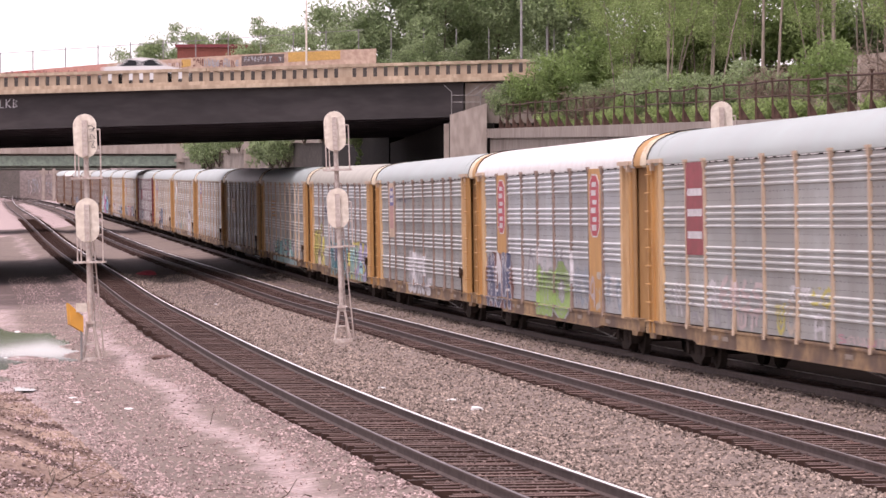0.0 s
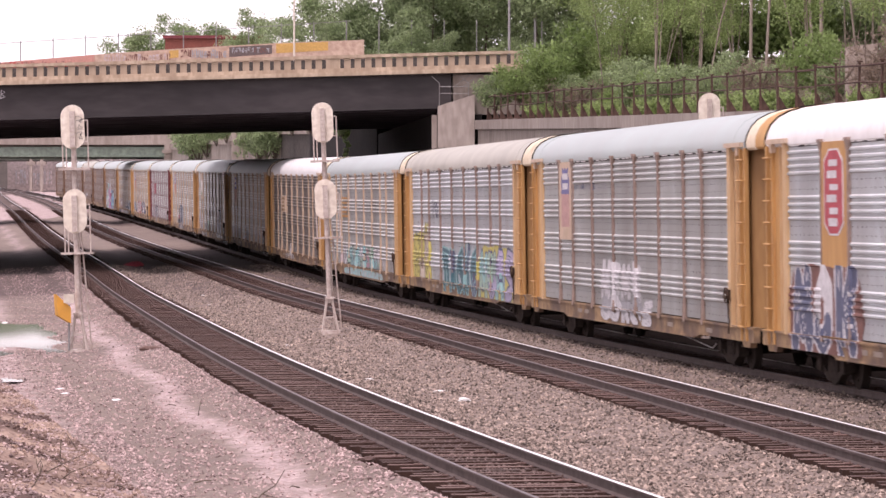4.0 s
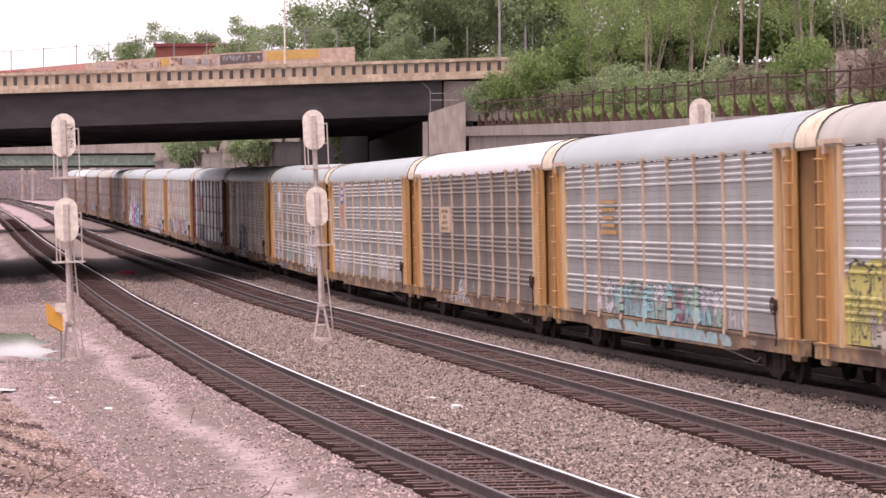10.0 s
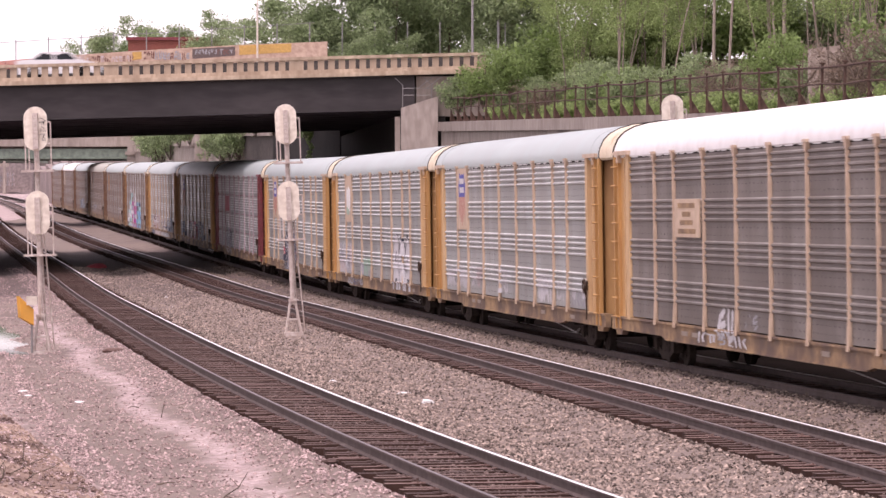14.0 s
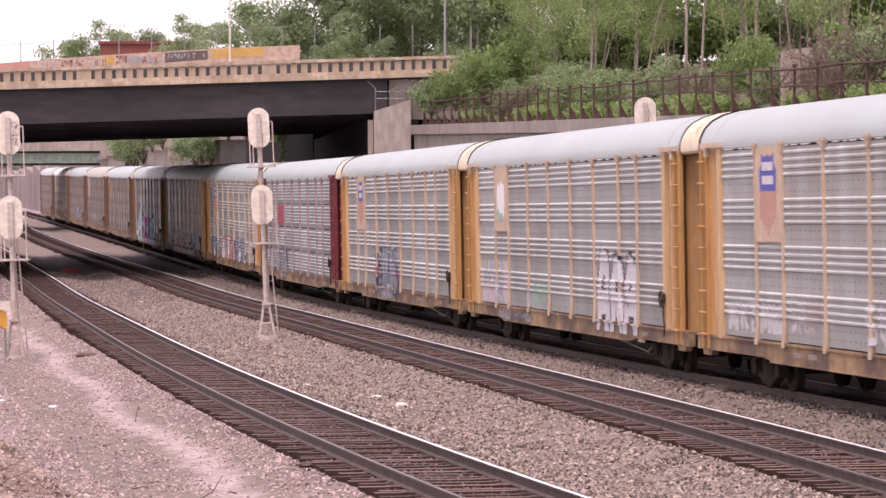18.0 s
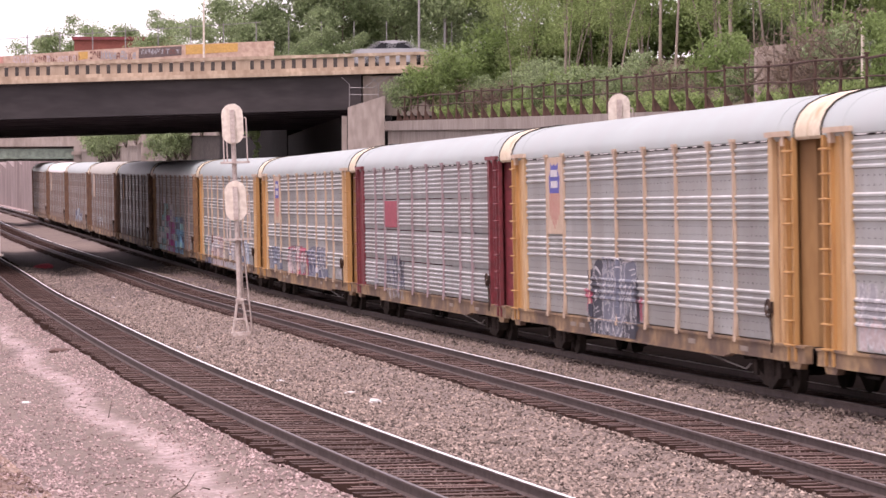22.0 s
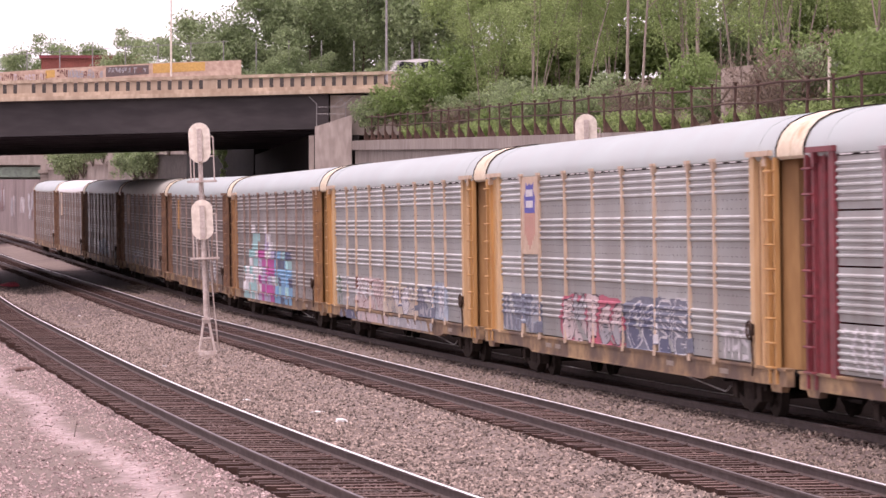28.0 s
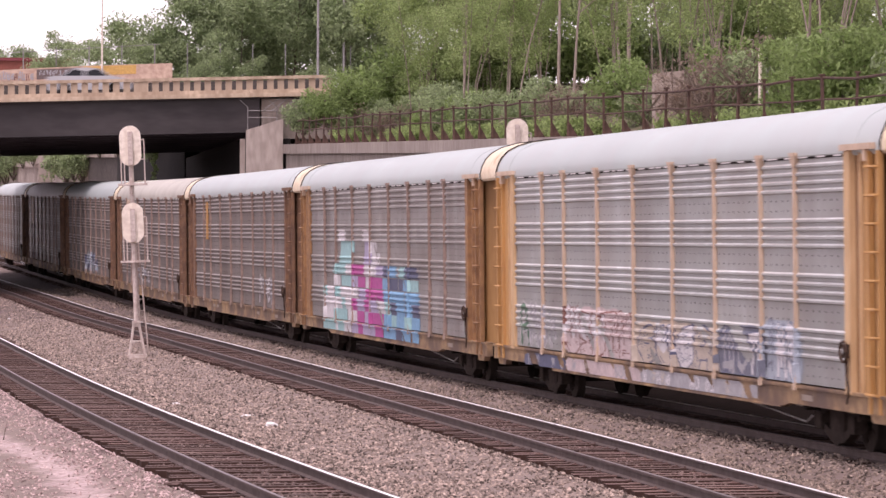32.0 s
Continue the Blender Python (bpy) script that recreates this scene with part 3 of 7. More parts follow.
def rail_mesh(line, off):
    bm = bmesh.new()
    rings = []
    for s in [-25 + 4 * k for k in range(60)] + [220 + 10 * k for k in range(56)]:
        x, y, z, th = line.at(s, off)
        c, sn = math.cos(th), math.sin(th)
        rings.append([bm.verts.new((x + u * c, y - u * sn, z + v)) for u, v in RAIL])
    n = len(RAIL)
    for a, b in zip(rings, rings[1:]):
        for k in range(n):
            f = bm.faces.new((a[k], a[(k + 1) % n], b[(k + 1) % n], b[k]))
            # right heads near white to paint the sky's glint, left heads darker
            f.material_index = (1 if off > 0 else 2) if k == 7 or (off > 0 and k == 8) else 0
    return mesh_of("rail", bm, [M["rail_side"], M["rail_glint"], M["rail_dull"]])


def tie_mesh():
    bm = bmesh.new()
    box(bm, -1.3, 1.3, -0.11, 0.11, -0.35, -0.172)
    bm.normal_update()
    for f in bm.faces:
        f.material_index = 0 if f.calc_center_median().z > -0.18 else 1      # tops bleached; sides creosote-dark, deepened to paint the shade between ties
    for sx in (-1, 1):
        box(bm, sx * 0.755 - 0.17, sx * 0.755 + 0.17, -0.09, 0.09, -0.173, -0.16)
        for q in (-0.1, 0.1):
            box(bm, sx * 0.755 + q - 0.015, sx * 0.755 + q + 0.015, -0.07, -0.04, -0.165, -0.14)
    return mesh_of("tie", bm, [M["tie"], M["tie_side_shade"]])


TIE = tie_mesh()


def build_track(k, parts_n):
    line = TRACK[k]
    tr = thing(f"track_{k}", "steel rails spiked on dark weathered wooden ties", "railway track", kind="structure")
    for off in (-0.755, 0.755):
        part("rail", rail_mesh(line, off), None, tr, "worn steel rail with a polished head, its shine painted in")
    rng = random.Random(k)
    co, fa = [], []
    src = [v.co.copy() for v in TIE.vertices]
    sf = [list(p.vertices) for p in TIE.polygons]
    for i in range(760):
        s = -12 + i * 0.54 + rng.uniform(-0.04, 0.04)
        x, y, z, th = line.at(s)
        m = pose(x + rng.uniform(-0.11, 0.11), y, z + rng.uniform(-0.012, 0.006), 0, 0, -math.degrees(th) + rng.uniform(-1.6, 1.6))
        if 8 <= s and i < 24 + 40 + parts_n:
            part("tie", TIE, None, tr, m=m)
        else:
            b = len(co)
            co += [tuple(m @ v) for v in src]
            fa += [[b + q for q in f] for f in sf]
    me = bpy.data.meshes.new("far_ties")
    me.from_pydata(co, [], fa)
    me.materials.append(M["tie"])
    me.materials.append(M["tie_side_shade"])
    me.polygons.foreach_set("material_index", [p.material_index for p in TIE.polygons] * (len(fa) // len(sf)))
    tagged(part("far_ties", me, None, tr), kind="stuff")


build_track(1, 230)
build_track(2, 230)
build_track(3, 60)

# ---- the train: closed car-carrier wagons ----
EDGES = [-11.675, -9.025, -7.075, -4.245, -1.415, 1.415, 4.245, 7.075, 9.025, 11.675]
SIDE_Y, FLOOR_Z, EAVE_Z, PITCH = 1.47, 1.08, 4.93, 28.6


def rib_rows(style):
    if style == "flat":
        return []
    if style == "quad":
        return [4.735 - 0.92 * g - 0.142 * k for g in range(4) for k in range(4)]
    return [4.72 - 0.97 * g - 0.125 * k for g in range(4) for k in range(6)]


def rib_profile(style):
    """Height and outward depth along one side sheet, from the top down; None breaks the sheet."""
    prof = [(EAVE_Z, 0.0)]
    w = 0.044 if style == "quad" else 0.038
    for i, z in enumerate(rib_rows(style)):
        if style != "quad" and i and i % 6 == 0:
            cut = z + 0.16
            prof += [(cut + 0.016, 0.0), None, (cut - 0.016, 0.0)]
        prof += [(z + w, 0.0), (z + w * 0.3, 0.036), (z - w * 0.45, 0.038), (z - w * 1.05, 0.0)]
    prof.append((FLOOR_Z, 0.0))
    return prof


def panel_mesh(width, style, material):
    bm = bmesh.new()
    prev = None
    for q in rib_profile(style):
        if q is None:
            prev = None
            continue
        cur = [bm.verts.new((x, -q[1], q[0])) for x in (-width / 2, width / 2)]
        if prev:
            f = bm.faces.new((prev[0], cur[0], cur[1], prev[1]))
            f.material_index = 1 if prev[0].co.y > -0.01 > cur[0].co.y else 0      # upper rib slopes in lighter zinc: sky light put into the colour
        prev = cur
    for z in [4.15 - 0.92 * g - d for g in range(4) for d in (0.0, 0.17)] if style == "quad" else []:     # small dark holes in rows on the flats
        n = max(4, int(width / 0.3))
        for k in range(n):
            x = -width / 2 + width * (k + 0.5) / n
            q = [bm.verts.new((x + dx, -0.003, z + dz)) for dx, dz in ((-0.022, -0.016), (0.022, -0.016), (0.022, 0.016), (-0.022, 0.016))]
            bm.faces.new(q).material_index = 2
    return mesh_of("side_panel", bm, [material, M["rib_lit_bright" if material.name == "galv_new" else "rib_lit_old" if material.name == "galv_old" else "rib_lit_grimy" if material.name == "galv_grimy" else "zinc"], M["dark_in"]])


def post_mesh(material):
    bm = bmesh.new()
    hexa(bm, [(-0.027, -0.075, 1.0), (0.027, -0.075, 1.0), (0.027, 0.02, 1.0), (-0.027, 0.02, 1.0),
              (-0.027, -0.075, 4.86), (0.027, -0.075, 4.86), (0.027, 0.02, 4.86), (-0.027, 0.02, 4.86)])
    hexa(bm, [(-0.05, -0.08, 4.72), (0.05, -0.08, 4.72), (0.05, 0.0, 4.72), (-0.05, 0.0, 4.72),
              (-0.13, -0.09, 4.9), (0.13, -0.09, 4.9), (0.13, 0.0, 4.9), (-0.13, 0.0, 4.9)])
    box(bm, -0.14, 0.14, -0.10, 0.0, 4.902, 4.96)
    hexa(bm, [(-0.07, -0.1, 0.96), (0.07, -0.1, 0.96), (0.07, -0.066, 0.96), (-0.07, -0.066, 0.96),
              (-0.03, -0.08, 1.5), (0.03, -0.08, 1.5), (0.03, 0.0, 1.5), (-0.03, 0.0, 1.5)])
    return mesh_of("post", bm, material)


ROOF = [(1.50, 4.90), (1.505, 5.02), (1.47, 5.16), (1.38, 5.34), (1.22, 5.50), (0.98, 5.62), (0.65, 5.71), (0.3, 5.755), (0.0, 5.765)]
ROOF = ROOF + [(-y, z) for y, z in ROOF[-2::-1]]


def arch(bm, x0, x1, grow=0.0, steps=1):
    rings = []
    for k in range(steps + 1):
        x = x0 + (x1 - x0) * k / steps
        rings.append([(x, y * (1 + grow * 0.6), z + grow * (z - 4.6)) for y, z in ROOF] +
                     [(x, y * 0.97, z - 0.05) for y, z in ROOF[::-1]])
    loft(bm, rings)


def roof_mesh(material):
    bm = bmesh.new()
    arch(bm, -13.4, 13.4)
    for x in (-12.2, 12.2):
        arch(bm, x - 0.02, x + 0.02, 0.008)
    return mesh_of("roof", bm, material, smooth=True)


def cap_mesh(material):
    bm = bmesh.new()
    arch(bm, 13.4, 14.27, 0.012)
    return mesh_of("roof_cap", bm, material, smooth=True)


def gasket_mesh(dark):
    bm = bmesh.new()
    arch(bm, 13.4, 13.45, 0.03)
    return mesh_of("roof_seal", bm, dark)


def sill_mesh(material):
    bm = bmesh.new()
    for sy in (-1, 1):
        y0, y1 = min(sy * 1.36, sy * 1.5), max(sy * 1.36, sy * 1.5)
        for a, b, za, zb in ((-13.9, -8.6, 0.72, 0.72), (-8.6, -8.2, 0.72, 0.66), (-8.2, 8.2, 0.66, 0.66), (8.2, 8.6, 0.66, 0.72), (8.6, 13.9, 0.72, 0.72)):
            hexa(bm, [(a, y0, za), (b, y0, zb), (b, y1, zb), (a, y1, za), (a, y0, 1.04), (b, y0, 1.04), (b, y1, 1.04), (a, y1, 1.04)])
        box(bm, -13.9, 13.9, min(sy * 1.34, sy * 1.535), max(sy * 1.34, sy * 1.535), 1.0, 1.05)
        box(bm, -8.1, 8.1, min(sy * 1.34, sy * 1.53), max(sy * 1.34, sy * 1.53), 0.635, 0.662)
    for sx in (-1, 1):   # deeper bolsters and steps by the trucks
        for sy in (-1, 1):
            hexa(bm, [(sx * 12.85, sy * 1.34, 0.6), (sx * 13.45, sy * 1.34, 0.6), (sx * 13.45, sy * 1.48, 0.6), (sx * 12.85, sy * 1.48, 0.6),
                      (sx * 12.75, sy * 1.34, 0.72), (sx * 13.55, sy * 1.34, 0.72), (sx * 13.55, sy * 1.48, 0.72), (sx * 12.75, sy * 1.48, 0.72)])
    return mesh_of("side_sill", bm, material)


def floor_mesh(material):
    """The dark floor with its centre sill and cross bearers."""
    bm = bmesh.new()
    box(bm, -13.9, 13.9, -1.355, 1.355, 0.92, 1.0)
    box(bm, -13.6, 13.6, -0.25, 0.25, 0.5, 0.92)
    for k in range(9):
        x = -12 + k * 3
        box(bm, x - 0.06, x + 0.06, -1.355, 1.355, 0.62, 0.92)
    return mesh_of("underframe", bm, material)


CORNER = {"corner_panel": (11.985, 12.5, 0.03, 0.08, 4.95), "corner_flange": (11.68, 11.98, -0.07, 0.1, 4.95), "corner_rib": (12.30, 12.36, -0.03, 0.028, 4.9), "corner_post": (12.505, 12.84, 0.0, 0.5, 4.9)}


def corner_mesh(name, material):
    """One piece of the plain steel corner at the end of a side."""
    bm = bmesh.new()
    x0, x1, y0, y1, z1 = CORNER[name]
    box(bm, x0, x1, y0, y1, 1.0, z1)
    return mesh_of(name, bm, material, bevel=0.012)


def bracket_mesh(material):
    bm = bmesh.new()
    box(bm, 11.6, 13.15, -0.12, 0.4, 4.93, 5.03)
    box(bm, 12.7, 12.85, -0.11, 0.1, 4.75, 4.93)
    return mesh_of("top_bracket", bm, material)


def ladder_mesh(material):
    bm = bmesh.new()
    for x in (12.86, 13.32):
        box(bm, x - 0.05, x + 0.05, -0.07, 0.02, 0.75, 4.9)
    for k in range(9):
        z = 1.05 + k * 0.45
        tube(bm, [(12.84, -0.02, z), (12.84, -0.12, z), (13.34, -0.12, z), (13.34, -0.02, z)], 0.022, 6)
    return mesh_of("ladder", bm, material)


def ladder_plate(material):
    bm = bmesh.new()
    box(bm, 12.845, 13.3, 0.03, 0.06, 1.06, 4.88)
    return mesh_of("ladder_plate", bm, material)


def door_mesh(material):
    """Folding end door: shallow vertical leaves, rounded in plan."""
    bm = bmesh.new()
    pts = [(12.9, -1.40), (13.25, -1.36), (13.62, -1.15), (13.72, -0.55), (13.66, -0.5), (13.72, -0.04), (13.72, 0.04), (13.66, 0.5), (13.72, 0.55), (13.62, 1.15), (13.25, 1.36), (12.9, 1.40)]
    inner = [(x - 0.08, y * 0.96) for x, y in pts[::-1]]
    loft(bm, [[(x, y, z) for x, y in pts + inner] for z in (1.02, 4.95)])
    for k in range(6):
        z = 1.5 + k * 0.6
        box(bm, 13.6, 13.78, -0.1, 0.1, z, z + 0.08)
    return mesh_of("end_door", bm, material)


def truck_meshes():
    bm = bmesh.new()
    rim = [(-1.2, 0.52), (-1.15, 0.66), (-0.5, 0.84), (0.5, 0.84), (1.15, 0.66), (1.2, 0.52), (0.85, 0.5), (0.55, 0.62), (0.36, 0.66), (0.36, 0.3),
           (0.72, 0.42), (0.8, 0.34), (0.34, 0.12), (-0.34, 0.12), (-0.8, 0.34), (-0.72, 0.42), (-0.36, 0.3), (-0.36, 0.66), (-0.55, 0.62), (-0.85, 0.5)]
    loft(bm, [[(x, y, z) for x, z in rim] for y in (-0.09, 0.09)])
    side_me = mesh_of("side_frame", bm, M["truck"])
    bm = bmesh.new()
    box(bm, -0.16, 0.16, -0.12, 0.12, 0.3, 0.6)
    box_me = mesh_of("axle_box", bm, M["truck"], bevel=0.03)
    bm = bmesh.new()
    for k in range(7):
        tube(bm, [(0, 0, 0.26 + k * 0.05), (0, 0, 0.295 + k * 0.05)], 0.11 if k % 2 else 0.09, 10)
    spring_me = mesh_of("spring", bm, M["truck"])
    bm = bmesh.new()
    box(bm, -0.25, 0.25, -1.1, 1.1, 0.42, 0.72)
    frame_me = mesh_of("truck_frame", bm, M["truck"])
    bm = bmesh.new()
    tube(bm, [(0, -1.05, 0), (0, 1.05, 0)], 0.075, 8)
    for sy in (-1, 1):
        tube(bm, [(0, sy * 0.70, 0), (0, sy * 0.82, 0)], 0.42, 20)
        tube(bm, [(0, sy * 0.66, 0), (0, sy * 0.70, 0)], 0.45, 20)
        for k in range(4):
            a = k * math.tau / 4
            box(bm, 0.25 * math.cos(a) - 0.03, 0.25 * math.cos(a) + 0.03, sy * 0.83 - 0.02, sy * 0.83 + 0.02, 0.25 * math.sin(a) - 0.03, 0.25 * math.sin(a) + 0.03)
    return frame_me, mesh_of("wheelset", bm, M["wheel"]), side_me, box_me, spring_me


STROKES = [      # bold abstract shapes, each a set of strokes in a unit cell
    [[(0.12, 0), (0.14, 0.7), (0.4, 1.0), (0.75, 0.9), (0.86, 0)], [(0.3, 0.36), (0.7, 0.4)]],
    [[(0.15, 1), (0.12, 0.25), (0.45, 0.0), (0.85, 0.2), (0.88, 1)], [(0.5, 0.35), (0.5, 0.95)]],
    [[(0.2, 0), (0.2, 1)], [(0.75, 0.05), (0.55, 0.55), (0.8, 1)]],
    [[(0.5, 1), (0.14, 0.7), (0.16, 0.2), (0.5, 0), (0.85, 0.25), (0.84, 0.75), (0.5, 1)]],
    [[(0.8, 0.95), (0.3, 0.95), (0.15, 0.6), (0.75, 0.45), (0.8, 0.1), (0.2, 0.02)]],
    [[(0.1, 0.95), (0.9, 0.95)], [(0.35, 0.9), (0.3, 0)], [(0.72, 0.9), (0.75, 0.25)]],
    [[(0.1, 0), (0.25, 1), (0.5, 0.2), (0.78, 1), (0.9, 0)]],
    [[(0.85, 0.9), (0.4, 0.75), (0.15, 0.35), (0.5, 0.02), (0.9, 0.2)], [(0.4, 0.42), (0.85, 0.5)]],
    [[(0.15, 0), (0.15, 1)], [(0.5, 0), (0.5, 0.85)], [(0.85, 0), (0.85, 1)], [(0.15, 0.1), (0.85, 0.1)]],
]


def paint_depth(ribs, x, z, plates):
    """How far the painted face stands out at x along the wagon and height z."""
    p = [q for q in rib_profile(ribs) if q]
    d = np.interp(-z, [-q[0] for q in p], [q[1] for q in p])
    if ribs == "flat":
        return d
    d = np.where(z < 1.056, np.where(z > 0.995, 0.071, 0.036), d)
    near_post = np.min(np.abs(x[..., None] - np.array(EDGES[1:-1])), axis=-1)
    d = np.where((near_post < 0.04) & (z > 1.056), np.maximum(d, 0.078), d)
    d = np.where((near_post < 0.062) & (z > 1.056) & (z < 1.4), np.maximum(d, 0.104), d)
    if plates:
        wide = (np.abs(np.abs(x) - 8.05) < 0.95) & (z > 1.056)
        d = np.where(wide, np.maximum(d, 0.068), d)
    return d


def stroke_distance(u, v, paths):
    d = np.full(u.shape, 9.0)
    for path in paths:
        for (ax, az), (bx, bz) in zip(path, path[1:]):
            vx, vz = bx - ax, bz - az
            k = np.clip(((u - ax) * vx + (v - az) * vz) / (vx * vx + vz * vz + 1e-6), 0, 1)
            d = np.minimum(d, np.hypot(u - ax - k * vx, v - az - k * vz))
    return d


def hand_brake():
    """A greasy brake wheel with its gear case and chain at the corner of the near side."""
    bm = bmesh.new()
    box(bm, 11.78, 11.94, -0.14, -0.08, 1.6, 1.82)
    ring = [(11.85 + 0.17 * math.cos(k * math.tau / 14), -0.16, 1.70 + 0.17 * math.sin(k * math.tau / 14)) for k in range(15)]
    tube(bm, ring, 0.022, 5)
    for k in range(3):
        a = k * math.tau / 3
        tube(bm, [(11.85, -0.15, 1.70), (11.85 + 0.17 * math.cos(a), -0.16, 1.70 + 0.17 * math.sin(a))], 0.016, 4)
    x, r = 11.9, random.Random(3)
    pts = [(11.88, -0.13, 1.62)]
    for k in range(7):
        x += r.uniform(-0.05, 0.09)
        pts.append((x, -0.12, 1.52 - 0.11 * k))
    tube(bm, pts, 0.03, 6, 0.02)
    return mesh_of("hand_brake", bm, M["greasy"])


def brake_rod():
    bm = bmesh.new()
    tube(bm, [(4.2, -1.2, 0.66), (6.8, -1.22, 0.52), (8.6, -1.2, 0.40), (8.9, -1.18, 0.52)], 0.016, 5)
    return mesh_of("brake_rod", bm, M["steel_post"])


def graffiti_mesh(x0, x1, z0, z1, fills, outline, seed, style, ribs, letters=0, halo=None, plates=False):
    """Spray paint that follows the ribs, posts and sill: bold unreadable strokes with an outline and a halo."""
    r = random.Random(seed)
    step, rise_ = 0.06, 0.028
    x0 -= 0.3 if halo else 0.0
    x1 += 0.3 if halo else 0.0
    xs_ = np.arange(x0, x1 + step, step)
    marks = {round(q[0], 4) for q in rib_profile(ribs) if q} | {1.056, 1.0, 0.994}
    zs_ = np.array(sorted({round(z0 + rise_ * k, 4) for k in range(int((z1 - z0) / rise_) + 1)} | {z for z in marks if z0 <= z <= z1}))
    cx_, cz_ = np.meshgrid(xs_[:-1] + step / 2, (zs_[1:] + zs_[:-1]) / 2)
    index = np.full(cx_.shape, -1)
    xa, xb = (x0 + 0.3, x1 - 0.3) if halo else (x0, x1)
    h, w = z1 - z0, xb - xa
    n = letters or max(2, round(w / (h * (0.95 if style == "fat" else 0.55 if style == "block" else 0.8))))
    lw = w / n
    wave = sum(np.sin(cx_ * r.uniform(1.5, 6) + cz_ * r.uniform(2, 9) + r.uniform(0, 6)) for _ in range(5)) / 5
    if halo:
        e = ((cx_ - (xa + xb) / 2) / (w / 2 + 0.28)) ** 4 + ((cz_ - z0 - h * 0.4) / (h * 0.58)) ** 4
        index[e + 0.35 * wave < 0.95] = len(fills) + 1
    for i in range(n):
        ox = xa + lw * i
        fill = r.randrange(len(fills))
        if style == "block":
            tall = h * (0.98 if i in (3, n // 2) else 0.86 if i in (4, n // 2 + 1) else (0.4 if i < 2 else 0.72))
            rows = 9
            for q in range(rows):
                if (q + 0.5) / rows * h > tall:
                    continue
                shift = lw * r.uniform(-0.3, 0.3)
                inside = (cx_ > ox + shift - lw * 0.1) & (cx_ < ox + lw * 1.1 + shift) & (cz_ > z0 + h * q / rows) & (cz_ < z0 + h * (q + 0.97) / rows)
                third = min(2, int(3 * (i + 0.5) / n))
                index[inside] = r.choice(((0, 3, 3, 0), (1, 3, 1, 5), (2, 0, 2, 4))[third])
            continue
        lean, grow = r.uniform(-0.14, 0.14), r.uniform(0.82, 1.0)
        v = (cz_ - z0) / (h * grow)
        u = (cx_ - ox) / lw + lean * (v - 0.5)
        glyph = [[(0.5 + (px - 0.5) * 0.92 + r.uniform(-0.05, 0.05), 0.1 + pz * 0.8 + r.uniform(-0.05, 0.05)) for px, pz in path] for path in r.choice(STROKES)]
        d = stroke_distance(u, v, glyph) + 0.012 * wave
        thick, rim = {"fat": (0.145, 0.045), "bold": (0.165, 0.05)}.get(style, (0.085, 0.04))
        if outline:
            index[d < thick + rim] = len(fills)
        index[d < thick] = fill
        if style == "fat":
            index[(d < thick) & (v < 0.42 + 0.1 * np.sin(9 * u + i))] = r.randrange(len(fills))
            if outline:      # a loose line of the rim colour inside the stroke
                index[(np.abs(d - thick * 0.25) < 0.010) & (wave > -0.1)] = len(fills)
    if style == "thin":
        index[wave > 0.42] = -1
    elif style == "block":
        index[wave > 0.62] = -1
    else:
        index[wave > 0.6] = -1
    keep = np.argwhere(index >= 0)
    if not len(keep):
        return bpy.data.meshes.new("graffiti")
    VX, VZ = np.meshgrid(xs_, zs_)
    co = np.stack([VX, -paint_depth(ribs, VX, VZ, plates) - 0.008, VZ], -1).reshape(-1, 3)
    nx_ = len(xs_)
    q = keep[:, 0] * nx_ + keep[:, 1]
    quads = np.stack([q, q + 1, q + nx_ + 1, q + nx_], -1)
    used, inv = np.unique(quads, return_inverse=True)
    me = bpy.data.meshes.new("graffiti")
    me.from_pydata(co[used].tolist(), [], inv.reshape(-1, 4).tolist())
    for c in list(fills) + [outline or fills[0], halo or fills[0]]:
        me.materials.append(paint("spray_" + c, SPRAY[c]))
    me.polygons.foreach_set("material_index", index[keep[:, 0], keep[:, 1]].astype(np.int32))
    return me


SPRAY = {"white": (0.68, 0.67, 0.68), "pink": (0.60, 0.34, 0.38), "palepink": (0.60, 0.50, 0.49), "green": (0.33, 0.50, 0.16), "yellow": (0.60, 0.54, 0.16),
         "cyan": (0.33, 0.58, 0.58), "teal": (0.06, 0.16, 0.19), "black": (0.035, 0.035, 0.045), "navy": (0.11, 0.125, 0.20), "blue": (0.20, 0.42, 0.62),
         "magenta": (0.50, 0.10, 0.32), "red": (0.5, 0.09, 0.08), "grey": (0.40, 0.40, 0.42), "paleblue": (0.38, 0.44, 0.5), "sand": (0.55, 0.48, 0.4), "darkgreen": (0.10, 0.2, 0.13),
         "mint": (0.36, 0.52, 0.42), "lilac": (0.45, 0.41, 0.56), "umber": (0.22, 0.10, 0.08), "crimson": (0.50, 0.12, 0.17), "slate": (0.17, 0.185, 0.235), "ink": (0.055, 0.058, 0.08)}

MESHES = {}


def shared(key, make):
    if key not in MESHES:
        MESHES[key] = make()
    return MESHES[key]


TRUCK_FRAME, WHEELSET, SIDE_FRAME, AXLE_BOX, SPRING = truck_meshes()
WHEELS = []


def flat(x0, x1, z0, z1, y0=-0.05, y1=-0.012):
    bm = bmesh.new()
    box(bm, x0, x1, y0, y1, z0, z1)
    return bm


